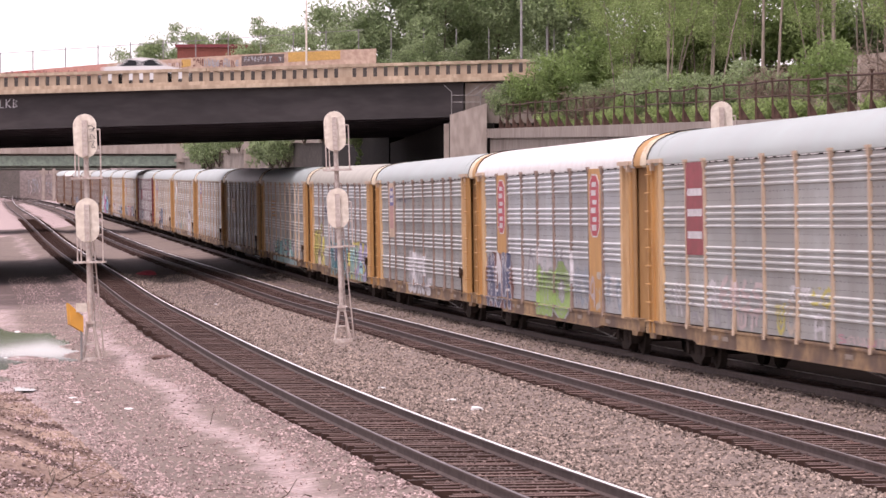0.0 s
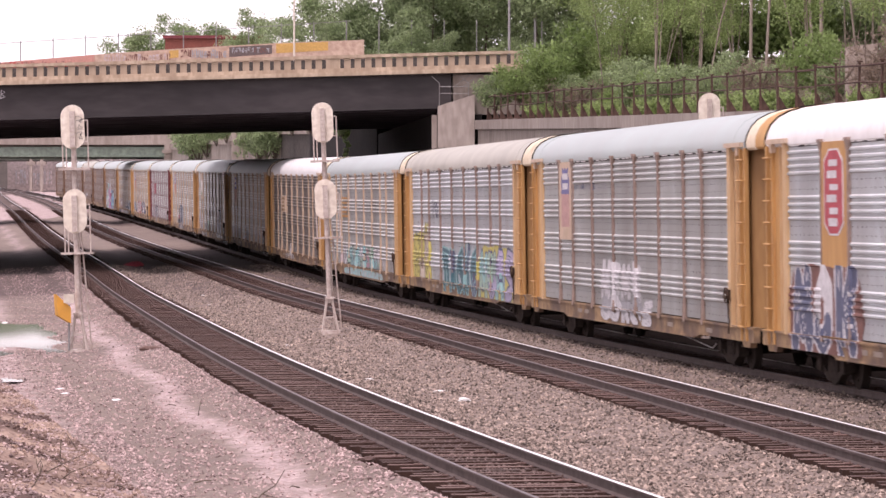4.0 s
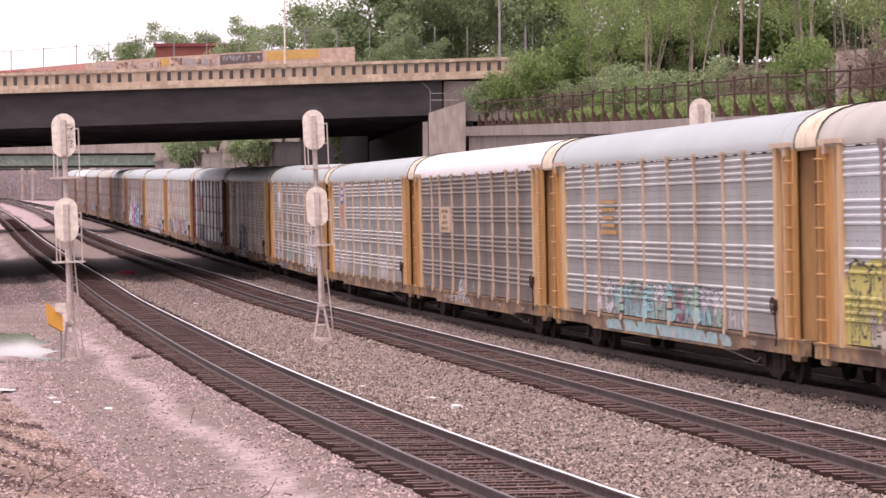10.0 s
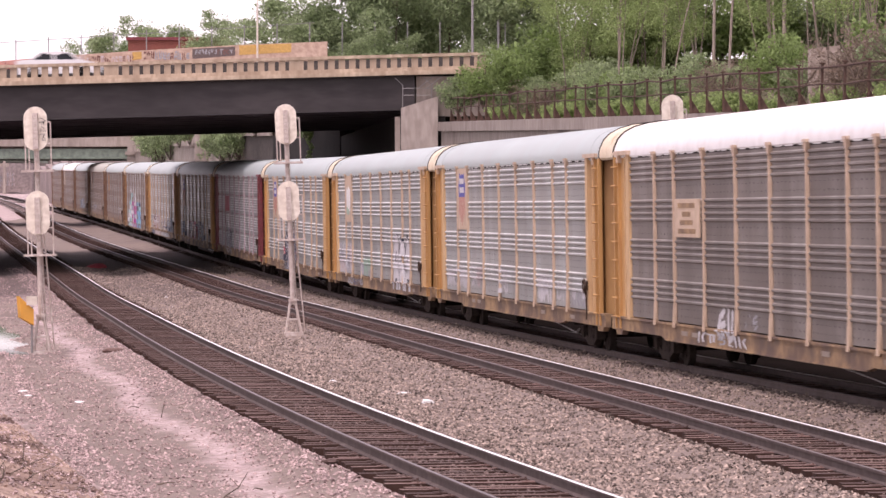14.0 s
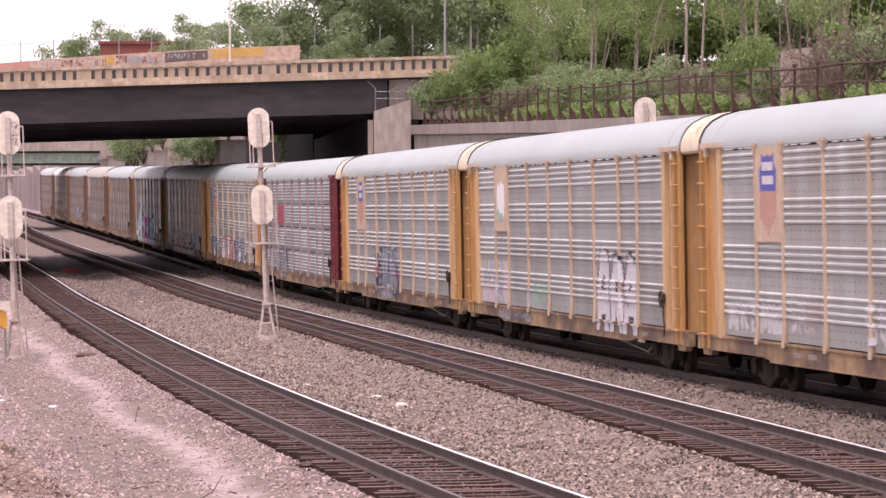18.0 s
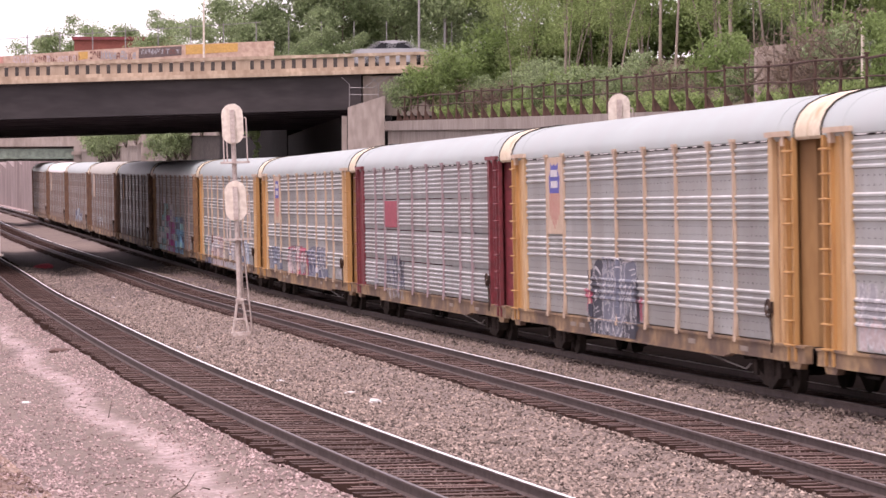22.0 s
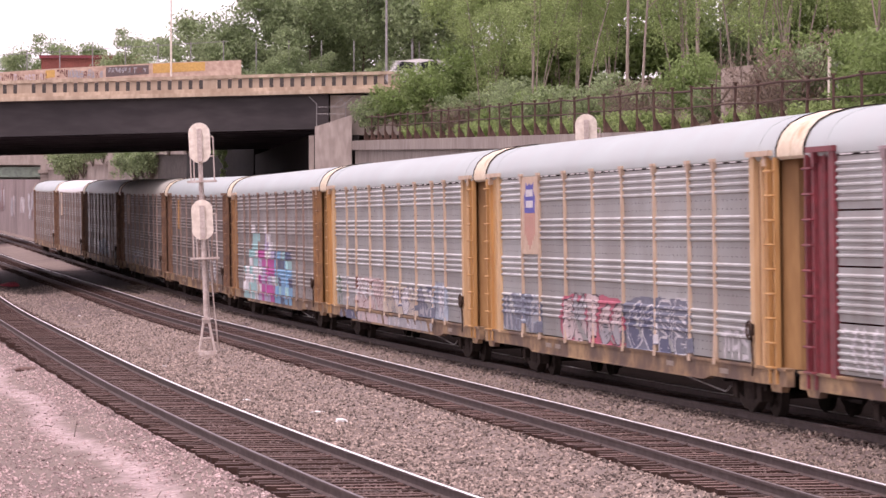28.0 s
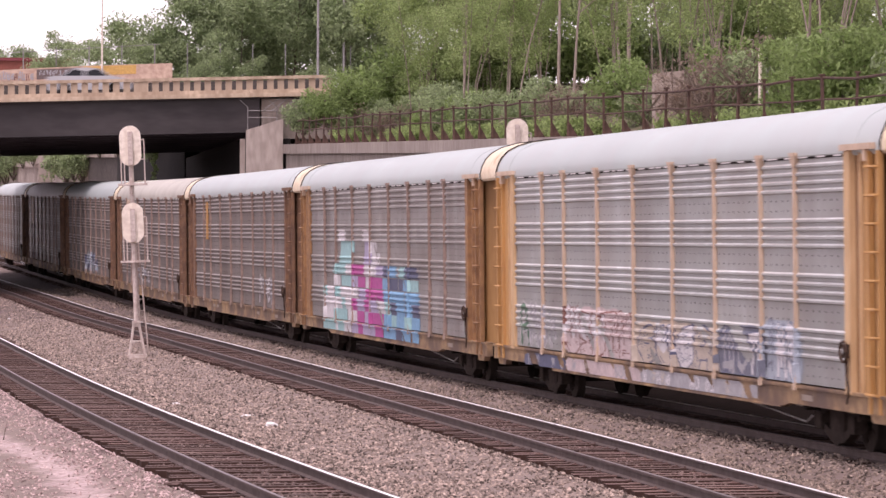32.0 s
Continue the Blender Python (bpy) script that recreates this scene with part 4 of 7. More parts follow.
def octagon(xm, hw, z0, z1, y):
    bm = bmesh.new()
    c = 0.22
    pts = [(xm - hw, z0 + c), (xm - hw * 0.45, z0), (xm + hw * 0.45, z0), (xm + hw, z0 + c), (xm + hw, z1 - c), (xm + hw * 0.45, z1), (xm - hw * 0.45, z1), (xm - hw, z1 - c)]
    loft(bm, [[(px, y + q, pz) for px, pz in pts] for q in (-0.004, 0.004)])
    return bm


def sign_parts(kind, parent):
    """Painted plates on the near side."""
    def plate(x0, x1, z0, z1, c, label, y=-0.045):
        return part("sign_plate", flat(x0, x1, z0, z1, y, y + 0.035), M[c] if c in M else paint("spray_" + c, SPRAY[c]), parent, label)

    def bars(pl, x0, x1, zs_, c, hgt, y=-0.05):
        for z in zs_:
            part("lettering", flat(x0, x1, z, z + hgt, y, y + 0.004), paint("spray_" + c, SPRAY[c]), pl)
    if kind in ("shield", "shield_faded"):
        old_ = kind == "shield_faded"
        p = plate(-8.97, -7.13, 2.75 if old_ else 3.0, 4.88, "tan", "tan plate with a faded blue and red shield")
        bm = bmesh.new()
        head = [(-8.62, 4.0), (-7.48, 4.0), (-7.44, 4.4), (-7.62, 4.55), (-7.6, 4.74), (-7.85, 4.66), (-8.05, 4.72), (-8.25, 4.66), (-8.5, 4.74), (-8.48, 4.55), (-8.66, 4.4)]
        loft(bm, [[(x, y, z) for x, z in head] for y in (-0.05, -0.046)])
        part("shield_head", bm, paint("spray_shield_old", (0.16, 0.16, 0.34)) if old_ else paint("spray_shield", (0.10, 0.11, 0.42)), p, "dark blue shield head")
        bars(p, -8.45, -7.65, [4.40, 4.13], "white", 0.17, -0.054)
        if old_:
            part("shield_foot", flat(-8.62, -7.48, 3.1, 3.995, -0.05, -0.046), paint("spray_pinkfade", (0.55, 0.33, 0.30)), p, "faded pink shield foot")
        else:
            for k in range(7):
                part("stripe", flat(-8.62 + k * 0.175, -8.53 + k * 0.175, 3.12 + 0.11 * abs(k - 3), 3.995, -0.05, -0.046), paint("spray_stripe", (0.55, 0.24, 0.2)), p)
    elif kind == "faded":
        p = plate(-8.97, -7.13, 3.25, 4.88, "tan", "plain faded tan plate")
        bars(p, -8.4, -7.7, [4.45, 4.15], "grey", 0.16)
    elif kind == "whitewash":
        p = plate(-8.97, -7.13, 3.1, 4.88, "tan", "tan plate with peeling white paint")
        for pts, y, m_, lb in (([(-8.62, 3.62), (-8.3, 3.5), (-8.0, 3.56), (-7.62, 3.5), (-7.5, 3.9), (-7.56, 4.42), (-7.8, 4.36), (-7.95, 4.5), (-8.3, 4.34), (-8.55, 4.46), (-8.66, 4.1)], -0.05, M["roof_white"], "patch of peeling white paint"),
                               ([(-8.58, 3.42), (-8.1, 3.36), (-7.7, 3.44), (-7.85, 3.62), (-8.2, 3.58), (-8.4, 3.74), (-8.6, 3.66)], -0.055, paint("spray_mint", SPRAY["mint"]), "pale green paint patch")):
            bm = bmesh.new()
            loft(bm, [[(x, y + q, z) for x, z in pts] for q in (-0.002, 0.002)])
            part("paint_patch", bm, m_, p, lb)
    elif kind == "maroon":
        p = plate(-8.97, -7.13, 2.72, 4.88, "oxide", "dull red plate with three white lines of lettering")
        bars(p, -8.8, -7.3, [4.1, 3.62, 3.1], "white", 0.17)
    elif kind == "redpair":
        for x0, x1 in ((-8.97, -7.13), (7.13, 8.97)):
            plate(x0, x1, 1.06, 4.9, "yellow", "wide dull yellow steel panel", -0.05)
            xm = (x0 + x1) / 2
            part("sign_border", octagon(xm, 0.70, 3.06, 4.76, -0.056), paint("spray_white", SPRAY["white"]), parent, "white border of the red plate", m=pose(0, -SIDE_Y - 0.012, 0))
            q = part("sign_plate", octagon(xm, 0.64, 3.1, 4.72, -0.06), paint("spray_signred", (0.5, 0.08, 0.1)), parent, "red plate with white upright lettering")
            for k, (dx, hh) in enumerate(((0.0, 0.16), (0.08, 0.13), (-0.12, 0.15), (0.1, 0.12), (-0.06, 0.15), (0.04, 0.13))):
                part("lettering", flat(xm - 0.36 + dx, xm + 0.28 + dx * 0.5, 3.24 + k * 0.235, 3.24 + k * 0.235 + hh, -0.068, -0.063), paint("spray_white", SPRAY["white"]), q)
    elif kind == "emblem":
        p = plate(-6.7, -4.7, 3.1, 3.2, "yellow", "painted orange emblem")
        for k, (a, b) in enumerate(((-6.5, -4.9), (-6.35, -5.05), (-6.45, -5.7), (-5.5, -4.95), (-6.5, -4.9))):
            part("emblem_bar", flat(a, b, 3.28 + (k - (k > 2)) * 0.2, 3.36 + (k - (k > 2)) * 0.2, -0.065, -0.03), M["yellow"], p)
    elif kind == "emblem_y":
        p = plate(-6.85, -4.5, 3.0, 3.85, "tan", "tan painted square with brown lettering", -0.07)
        for k, (a, b) in enumerate(((-6.5, -4.85), (-6.3, -5.1), (-6.1, -5.3), (-6.5, -4.9))):
            part("emblem_bar", flat(a, b, 3.08 + k * 0.19, 3.19 + k * 0.19, -0.076, -0.071), M["sill"], p)
    elif kind == "redsquare":
        part("sign_plate", flat(-6.85, -4.45, 3.02, 3.86, -0.055, -0.02), paint("spray_rose", (0.42, 0.09, 0.12)), parent, "plain dull red square plate")
    elif kind == "yellowstrip":
        plate(-8.3, -7.8, 3.3, 4.7, "yellow", "narrow yellow plate")


def eave_lights():
    bm = bmesh.new()
    # white bits on a black strip paint daylight showing through the eave slot
    r = random.Random(2)
    x = -11.5
    while x < 11.3:
        ln = r.uniform(0.25, 0.7)
        box(bm, x, min(x + ln, 11.5), -0.018, -0.0125, 4.858, 4.886)
        x += ln + r.uniform(0.12, 0.5)
    return mesh_of("eave_light", bm, M["roof_white"])


def build_wagon(spec):
    roof, galv, posts, ends, style, sign, tags, label = spec
    car = thing("autorack_wagon", label, "rail car", "wagons of the moving train")
    g = {"galv": M["galv"], "old": M["galv_old"], "new": M["galv_new"], "grimy": M["galv_grimy"]}[galv]
    for rot in (0, 180):
        base = pose(0, 0, 0, 0, 0, rot)
        for i in range(9):
            w = round(EDGES[i + 1] - EDGES[i], 3)
            me = shared(("panel", w, style, galv), lambda: panel_mesh(w, style, g))
            part("side_panel", me, None, car, m=base @ pose((EDGES[i] + EDGES[i + 1]) / 2, -SIDE_Y, 0))
        for x in EDGES[1:-1]:
            part("post", shared(("post", posts), lambda: post_mesh(M[posts])), None, car, m=base @ pose(x, -SIDE_Y, 0))
        for sx in (-1, 1):
            for piece in CORNER:
                me = shared((piece, ends, sx), lambda: mirrored(corner_mesh(piece, M[{"corner_flange": "end_tan", "corner_panel": "yellow_recess", "corner_rib": "end_tan"}.get(piece, ends) if ends == "yellow" else ends]), sx))
                part(piece, me, None, car, m=base @ pose(0, -SIDE_Y, 0))
            part("top_bracket", shared(("bracket", ends, sx), lambda: mirrored(bracket_mesh(M["tan" if ends.startswith("yellow") else ends]), sx)), None, car, m=base @ pose(0, -SIDE_Y, 0))
            # recessed plates and doors: dirt and recess shade in one colour
            dirty = M["yellow_recess" if ends.startswith("yellow") else ends]
            part("ladder_plate", shared(("ladder_plate", ends, sx), lambda: mirrored(ladder_plate(dirty), sx)), None, car, m=base @ pose(0, -SIDE_Y, 0))
            if not (sign == "redpair" and sx * (1 - rot / 90) > 0):      # its front corner is a plain plate
                part("ladder", shared(("ladder", ends, sx), lambda: mirrored(ladder_mesh(M[ends]), sx)), None, car, m=base @ pose(0, -SIDE_Y, 0))
        part("end_door", shared(("door", ends), lambda: door_mesh(M["yellow_recess" if ends.startswith("yellow") else ends])), None, car, m=base)
        part("roof_cap", shared(("cap", "yellow" if roof == "orange_white" else "cream"), lambda: cap_mesh(M["yellow" if roof == "orange_white" else "cream"])), None, car, "worn cream painted roof end", m=base)
        part("roof_seal", shared("seal", lambda: gasket_mesh(M["black"])), None, car, m=base)
    rm = {"grey": "roof_grey", "white": "roof_white", "orange_white": "roof_white", "tan": "roof_tan"}[roof]
    part("roof", shared(("roof", rm), lambda: roof_mesh(M[rm])), None, car)
    part("eave_slot", shared("slot", lambda: mesh_of("eave_slot", flat(-11.6, 11.6, 4.845, 4.898, -0.012, 0.01), M["black"])), None, car, "black strip painted in for the slot under the eave", m=pose(0, -SIDE_Y, 0))
    tagged(part("eave_light", shared("slot_light", eave_lights), None, car, m=pose(0, -SIDE_Y, 0)), "white strips that paint in daylight at the eave slot", kind="stuff")
    part("side_sill", shared("sill", lambda: sill_mesh(M["sill"])), None, car, "rusty stained yellow-brown side sill")
    part("underframe", shared("floor", lambda: floor_mesh(M["black"])), None, car, "near-black underframe")
    if sign != "redpair":
        part("hand_brake", shared("hand_brake", hand_brake), None, car, "greasy black hand brake wheel and chain", m=pose(0, -SIDE_Y, 0))
    part("brake_rod", shared("brake_rod", brake_rod), None, car, "thin pale steel brake rod")
    bm = bmesh.new()
    for z in (2.25, 3.5):
        box(bm, -12.4, 12.4, -1.38, 1.38, z, z + 0.06)
    part("inner_deck", shared("decks", lambda: mesh_of("inner_deck", bm, M["dark_in"])), None, car)
    for sx in (-1, 1):
        tr = part("truck", TRUCK_FRAME, None, car, "black cast steel truck", m=pose(sx * 9.9, 0, 0))
        for sy in (-1, 1):
            part("side_frame", SIDE_FRAME, None, tr, m=pose(0, sy, 0))
            part("spring", SPRING, None, tr, m=pose(0, sy, 0))
            for ax in (-0.86, 0.86):
                part("axle_box", AXLE_BOX, None, tr, m=pose(ax, sy * 1.02, 0))
        for ax in (-0.86, 0.86):
            WHEELS.append(part("wheelset", WHEELSET, None, tr, m=pose(ax, 0, 0.42)))
        cb = bmesh.new()
        box(cb, 13.5, 14.3, -0.12, 0.12, 0.66, 0.92)
        tube(cb, [(13.8, -0.5, 0.75), (13.9, -0.3, 0.45), (14.2, -0.15, 0.42)], 0.04, 6)
        part("coupler", shared("coupler", lambda: mesh_of("coupler", cb, M["black"])), None, car, m=pose(0, 0, 0, 0, 0, 0 if sx > 0 else 180))
    if sign:
        sign_parts(sign, car)
    for k, (x0, x1, z0, z1, fills, outline, how) in enumerate(tags):
        style_, count_, halo_ = (how.split(":") + ["", ""])[:3]
        me = graffiti_mesh(x0, x1, z0, z1, fills.split(), outline, hash_of(label, k), style_, style, int(count_ or 0), halo_ or None, sign == "redpair")
        part("graffiti", me, None, car, "spray-painted graffiti in " + " and ".join(fills.split()[:2]), m=pose(0, -SIDE_Y, 0))
    for o in car.children:
        if o.name.split(".")[0] in ("sign_plate",):
            o.matrix_basis = pose(0, -SIDE_Y - 0.012, 0)
    # small lettering bars on the sill
    for x in (-6.2, -5.2, 5.4, 9.6):
        part("sill_lettering", shared("sill_bar", lambda: mesh_of("sill_lettering", flat(-0.3, 0.3, 0.8, 0.9, -0.034, -0.028), paint("spray_drab", (0.33, 0.27, 0.22)))), None, car, m=pose(x, -SIDE_Y - 0.005, 0))
    return car


def hash_of(text, k):
    return sum(ord(c) * (i + 3) for i, c in enumerate(text)) + 7919 * k


def mirrored(me, sx):
    if sx < 0:
        me.transform(Matrix.Diagonal((-1, 1, 1, 1)))
        me.flip_normals()
    return me


GREY, OLD, NEW, GRIMY = "galv", "old", "new", "grimy"
WAGONS = [
    ("grey", GREY, "tan", "yellow", "quad", "maroon", [(-11.5, -9.6, 1.2, 2.1, "grey white", None, "thin:2"), (-8.9, -7.2, 1.12, 1.7, "white grey", None, "thin:2"), (-7.0, -1.6, 1.45, 2.35, "pink palepink white", None, "thin:5"), (-6.5, -2.0, 1.1, 1.6, "grey palepink", None, "thin:4"),
     (-0.6, 1.2, 1.1, 1.95, "sand yellow", None, "thin:2"), (0.6, 4.2, 1.75, 2.25, "yellow sand white", None, "thin:4"), (2.6, 3.6, 1.1, 1.7, "white", None, "thin:1"), (4.4, 11.0, 1.08, 1.3, "pink palepink", None, "thin:9")],
     "car-carrier wagon with a grey roof and a maroon plate"),
    ("orange_white", NEW, "brown_post", "yellow", "quad", "redpair", [(-11.5, -6.5, 0.72, 2.5, "navy white navy", "white", "fat:3:umber"), (-3.7, 4.6, 1.35, 2.75, "grey white", "white", "thin:5"), (-1.9, 3.9, 0.72, 2.35, "green green", "grey", "fat:2"),
     (4.5, 7.0, 1.1, 2.35, "white paleblue", None, "thin:3"), (7.2, 8.9, 1.1, 2.2, "sand palepink", None, "thin:2"), (9.2, 11.5, 1.1, 2.2, "paleblue white", None, "thin:3")],
     "car-carrier wagon with a white roof, yellow ends and red plates"),
    ("grey", GREY, "brown_post", "yellow", "quad", "shield_faded", [(-3.3, 2.0, 1.25, 2.3, "white white", None, "fat:4"), (-3.2, 3.3, 0.7, 1.4, "white white grey", "grey", "fat:5"), (-6.9, -2.4, 4.1, 4.3, "navy grey", None, "thin:9")],
     "car-carrier wagon with a grey roof and white tags"),
    ("tan", NEW, "brown_post", "yellow", "quad", None, [(-11.5, -7.1, 1.08, 2.75, "yellow yellow sand", "black", "fat:3:yellow"), (-8.4, -7.6, 2.6, 3.1, "yellow", "black", "fat:1"), (-4.0, 4.1, 0.72, 2.45, "teal navy teal", "cyan", "fat:5"), (4.5, 11.4, 0.75, 2.45, "mint cyan lilac", "navy", "fat:4:yellow"), (-6.4, -5.0, 3.2, 3.9, "grey navy", None, "thin:2"), (-0.2, 1.2, 3.7, 3.95, "white", None, "thin:3")],
     "car-carrier wagon with a tan roof and yellow and dark graffiti"),
    ("grey", GREY, "tan", "yellow", "quad", "emblem", [(-6.6, 7.0, 1.08, 1.98, "cyan cyan mint white", "ink", "fat:11"), (-7.4, -6.7, 1.1, 1.6, "palepink", None, "thin:1"), (-2.9, -1.6, 1.1, 1.9, "pink palepink", None, "thin:2"), (1.8, 3.0, 1.1, 1.95, "pink pink", None, "fat:1"), (7.3, 8.8, 1.1, 1.7, "palepink white", None, "thin:2"), (-6.2, 7.4, 0.7, 0.98, "cyan palepink grey", None, "thin:40:cyan")],
     "car-carrier wagon with a grey roof and pale turquoise graffiti"),
    ("white", GRIMY, "tan", "yellow", "quad", "emblem_y", [(-3.4, -1.5, 0.75, 1.75, "white white", None, "thin:2"), (-0.9, 0.2, 1.1, 1.5, "white grey", None, "thin:2"), (-5.0, -0.5, 0.7, 0.98, "white grey", None, "thin:5")],
     "car-carrier wagon with a white roof and brownish dirty sides"),
    ("grey", GREY, "tan", "yellow", "quad", "shield", [(-11.4, -7.3, 1.2, 1.85, "white white", None, "fat:5"), (-6.8, -4.5, 1.25, 2.0, "white palepink", None, "thin:4"), (-1.9, -0.2, 1.15, 2.05, "white", None, "thin:2"), (4.6, 6.9, 1.12, 1.95, "white white", None, "fat:3"), (7.3, 8.7, 1.2, 1.8, "white", None, "thin:2"), (9.4, 11.4, 1.15, 1.6, "white grey", None, "fat:3")],
     "car-carrier wagon with a shield plate and small white tags"),
    ("grey", GREY, "tan", "yellow", "quad", "whitewash", [(-11.5, -9.2, 1.1, 2.3, "grey palepink", "white", "fat:2"), (-9.0, -7.2, 1.1, 2.4, "palepink grey", "white", "fat:2"), (-5.0, -1.7, 1.08, 1.75, "mint grey", None, "fat:3"), (4.4, 8.9, 0.78, 2.75, "white white", "ink", "bold:3"), (-8.8, -4.0, 0.68, 0.98, "grey navy", None, "thin:5")],
     "car-carrier wagon with a whitewashed plate and a bold white tag"),
    ("grey", GREY, "tan", "yellow", "quad", "shield", [(-4.9, -4.1, 1.15, 1.75, "crimson crimson", None, "fat:1"), (0.3, 1.0, 1.1, 1.7, "crimson crimson", None, "fat:1"), (-4.2, 0.35, 0.7, 2.5, "ink ink slate", "white", "fat:4:ink")],
     "car-carrier wagon with a shield plate and a dark blue tag"),
    ("grey", GREY, "rose_post", "maroon", "dense", "redsquare", [(-11.5, -7.2, 1.1, 2.0, "white grey", None, "thin:4"), (-6.9, -3.2, 1.1, 2.15, "ink navy", None, "fat:4"), (-6.8, -3.3, 0.72, 2.1, "white grey", None, "thin:5")],
     "car-carrier wagon with dark red posts and ends"),
    ("grey", GREY, "tan", "yellow", "quad", "shield", [(-11.4, -7.2, 1.1, 2.05, "grey slate", "paleblue", "thin:4:slate"), (-4.7, 1.3, 1.05, 2.15, "grey palepink", "black", "fat:5:crimson"), (1.6, 6.9, 1.05, 2.2, "slate navy", "white", "fat:4:slate"), (9.4, 11.4, 1.1, 1.75, "white", None, "thin:3")],
     "car-carrier wagon with a shield plate and red and white graffiti"),
    ("grey", GREY, "tan", "yellow", "quad", None, [(-11.3, -7.8, 1.1, 2.2, "darkgreen grey", "white", "thin:4"), (-7.0, -1.6, 1.08, 2.1, "palepink palepink white", "umber", "fat:5:palepink"), (-1.3, 4.1, 1.08, 1.95, "sand white", "navy", "fat:4:sand"), (4.6, 7.0, 1.08, 2.0, "white grey", "navy", "thin:3:slate"), (7.2, 9.0, 1.08, 2.15, "white paleblue", "slate", "thin:3:paleblue"), (-6.8, -1.2, 0.69, 0.98, "palepink grey", None, "thin:16:palepink"), (-10.5, -7.2, 0.69, 0.98, "navy grey", None, "thin:9:navy"), (-0.8, 6.5, 0.69, 0.98, "sand grey white", None, "thin:22:grey")],
     "car-carrier wagon with a long row of pale pink graffiti"),
    ("grey", OLD, "brown_post", "yellow_old", "quad", None, [(-9.4, 5.6, 0.75, 3.7, "cyan magenta blue white navy lilac", None, "block:15")],
     "car-carrier wagon with a blocky turquoise and magenta mural"),
    ("grey", GRIMY, "brown_post", "rusty_end", "quad", "yellowstrip", [(5.5, 9.0, 1.2, 2.2, "grey white", None, "thin")],
     "car-carrier wagon with brownish dirty sides and a yellow plate"),
    ("tan", GRIMY, "brown_post", "rusty_end", "quad", "faded", [(-5, 0, 1.2, 2, "white grey", None, "thin")],
     "car-carrier wagon with a tan roof and rusty brown ends"),
    ("grey", GRIMY, "brown_post", "rusty_end", "quad", None, [(-2, 5, 1.2, 2.2, "navy paleblue", None, "fat")],
     "car-carrier wagon with weathered brown posts"),
    ("white", GRIMY, "brown_post", "rusty_end", "quad", "faded", [], "car-carrier wagon with a pale roof and weathered sides"),
    ("grey", GRIMY, "brown_post", "rusty_end", "quad", None, [], "last car-carrier wagon of the train, weathered grey"),
]
TRAIN = [build_wagon(w) for w in WAGONS]
FRONT_GAP = 58.6      # arc length of the first coupling at the start


def run(t):
    """Metres that the train has run after t seconds, slowing a little."""
    return 10.6 * t - 0.018 * t * t


def wagon_pose(i, t):
    s = FRONT_GAP + PITCH * (i - 0.5) - run(t)
    xa, ya, za, _ = TRACK[3].at(s - 9.9)
    xb, yb, zb, _ = TRACK[3].at(s + 9.9)
    d = Vector((xa - xb, ya - yb, za - zb))
    yaw, pitch = math.degrees(math.atan2(d.y, d.x)), -math.degrees(math.atan2(d.z, math.hypot(d.x, d.y)))
    return Matrix.Translation(((xa + xb) / 2, (ya + yb) / 2, (za + zb) / 2)) @ pose(0, 0, 0, 0, 0, yaw) @ pose(0, 0, 0, 0, pitch, 0) @ pose(0, 0, 0, 0.9, 0, 0)

# ---- the freeway overpass ----
def deck_z(x):
    """Top of the balustrade; the road falls gently to the left."""
    return 12.96 + 0.028 * (x - 2.2)


bridge = thing("overpass", "steel plate girder road bridge with a buff concrete balustrade", "bridge", kind="structure")


def slanted(bm, x0, x1, y0, y1, top0, top1, bottom0, bottom1):
    """A beam that follows the road's fall; heights are measured from the balustrade's top."""
    hexa(bm, [(x0, y0, deck_z(x0) + bottom0), (x1, y0, deck_z(x1) + bottom1), (x1, y1, deck_z(x1) + bottom1), (x0, y1, deck_z(x0) + bottom0),
              (x0, y0, deck_z(x0) + top0), (x1, y0, deck_z(x1) + top0), (x1, y1, deck_z(x1) + top0), (x0, y1, deck_z(x0) + top0)])


def beam(name, x0, x1, y0, y1, top, bottom, m, label="", parent=None):
    bm = bmesh.new()
    slanted(bm, x0, x1, y0, y1, top, top, bottom, bottom)
    return part(name, bm, m, parent or bridge, label)


XL, XR = -62.0, 5.4
for k in range(14):      # coping in lengths with joints
    a = XL + (XR - XL) * k / 14
    beam("coping", a + 0.01, a + (XR - XL) / 14 - 0.01, 204.86, 205.24, 0, -0.18, M["buff"])
    beam("plinth", a + 0.006, a + (XR - XL) / 14 - 0.006, 204.9, 205.2, -0.77, -0.98, M["buff"])
beam("ledge", XL, XR, 204.72, 205.9, -0.98, -1.22, M["buff"], "buff concrete deck edge with water stains")
bal = mesh_of("baluster", (lambda b: (box(b, -0.19, 0.19, -0.1, 0.1, -0.78, -0.17), b)[1])(bmesh.new()), M["buff"], bevel=0.02)
pier_me = mesh_of("baluster_pier", (lambda b: (box(b, -0.42, 0.42, -0.13, 0.13, -0.78, -0.17), b)[1])(bmesh.new()), M["buff"], bevel=0.02)
x, k = XR - 0.3, 0
while x > XL + 0.3:
    wide = k % 17 == 0
    part("baluster_pier" if wide else "baluster", pier_me if wide else bal, None, bridge, m=pose(x, 205.05, deck_z(x)))
    x -= 0.61 if k % 17 not in (0, 16) else 0.84
    k += 1
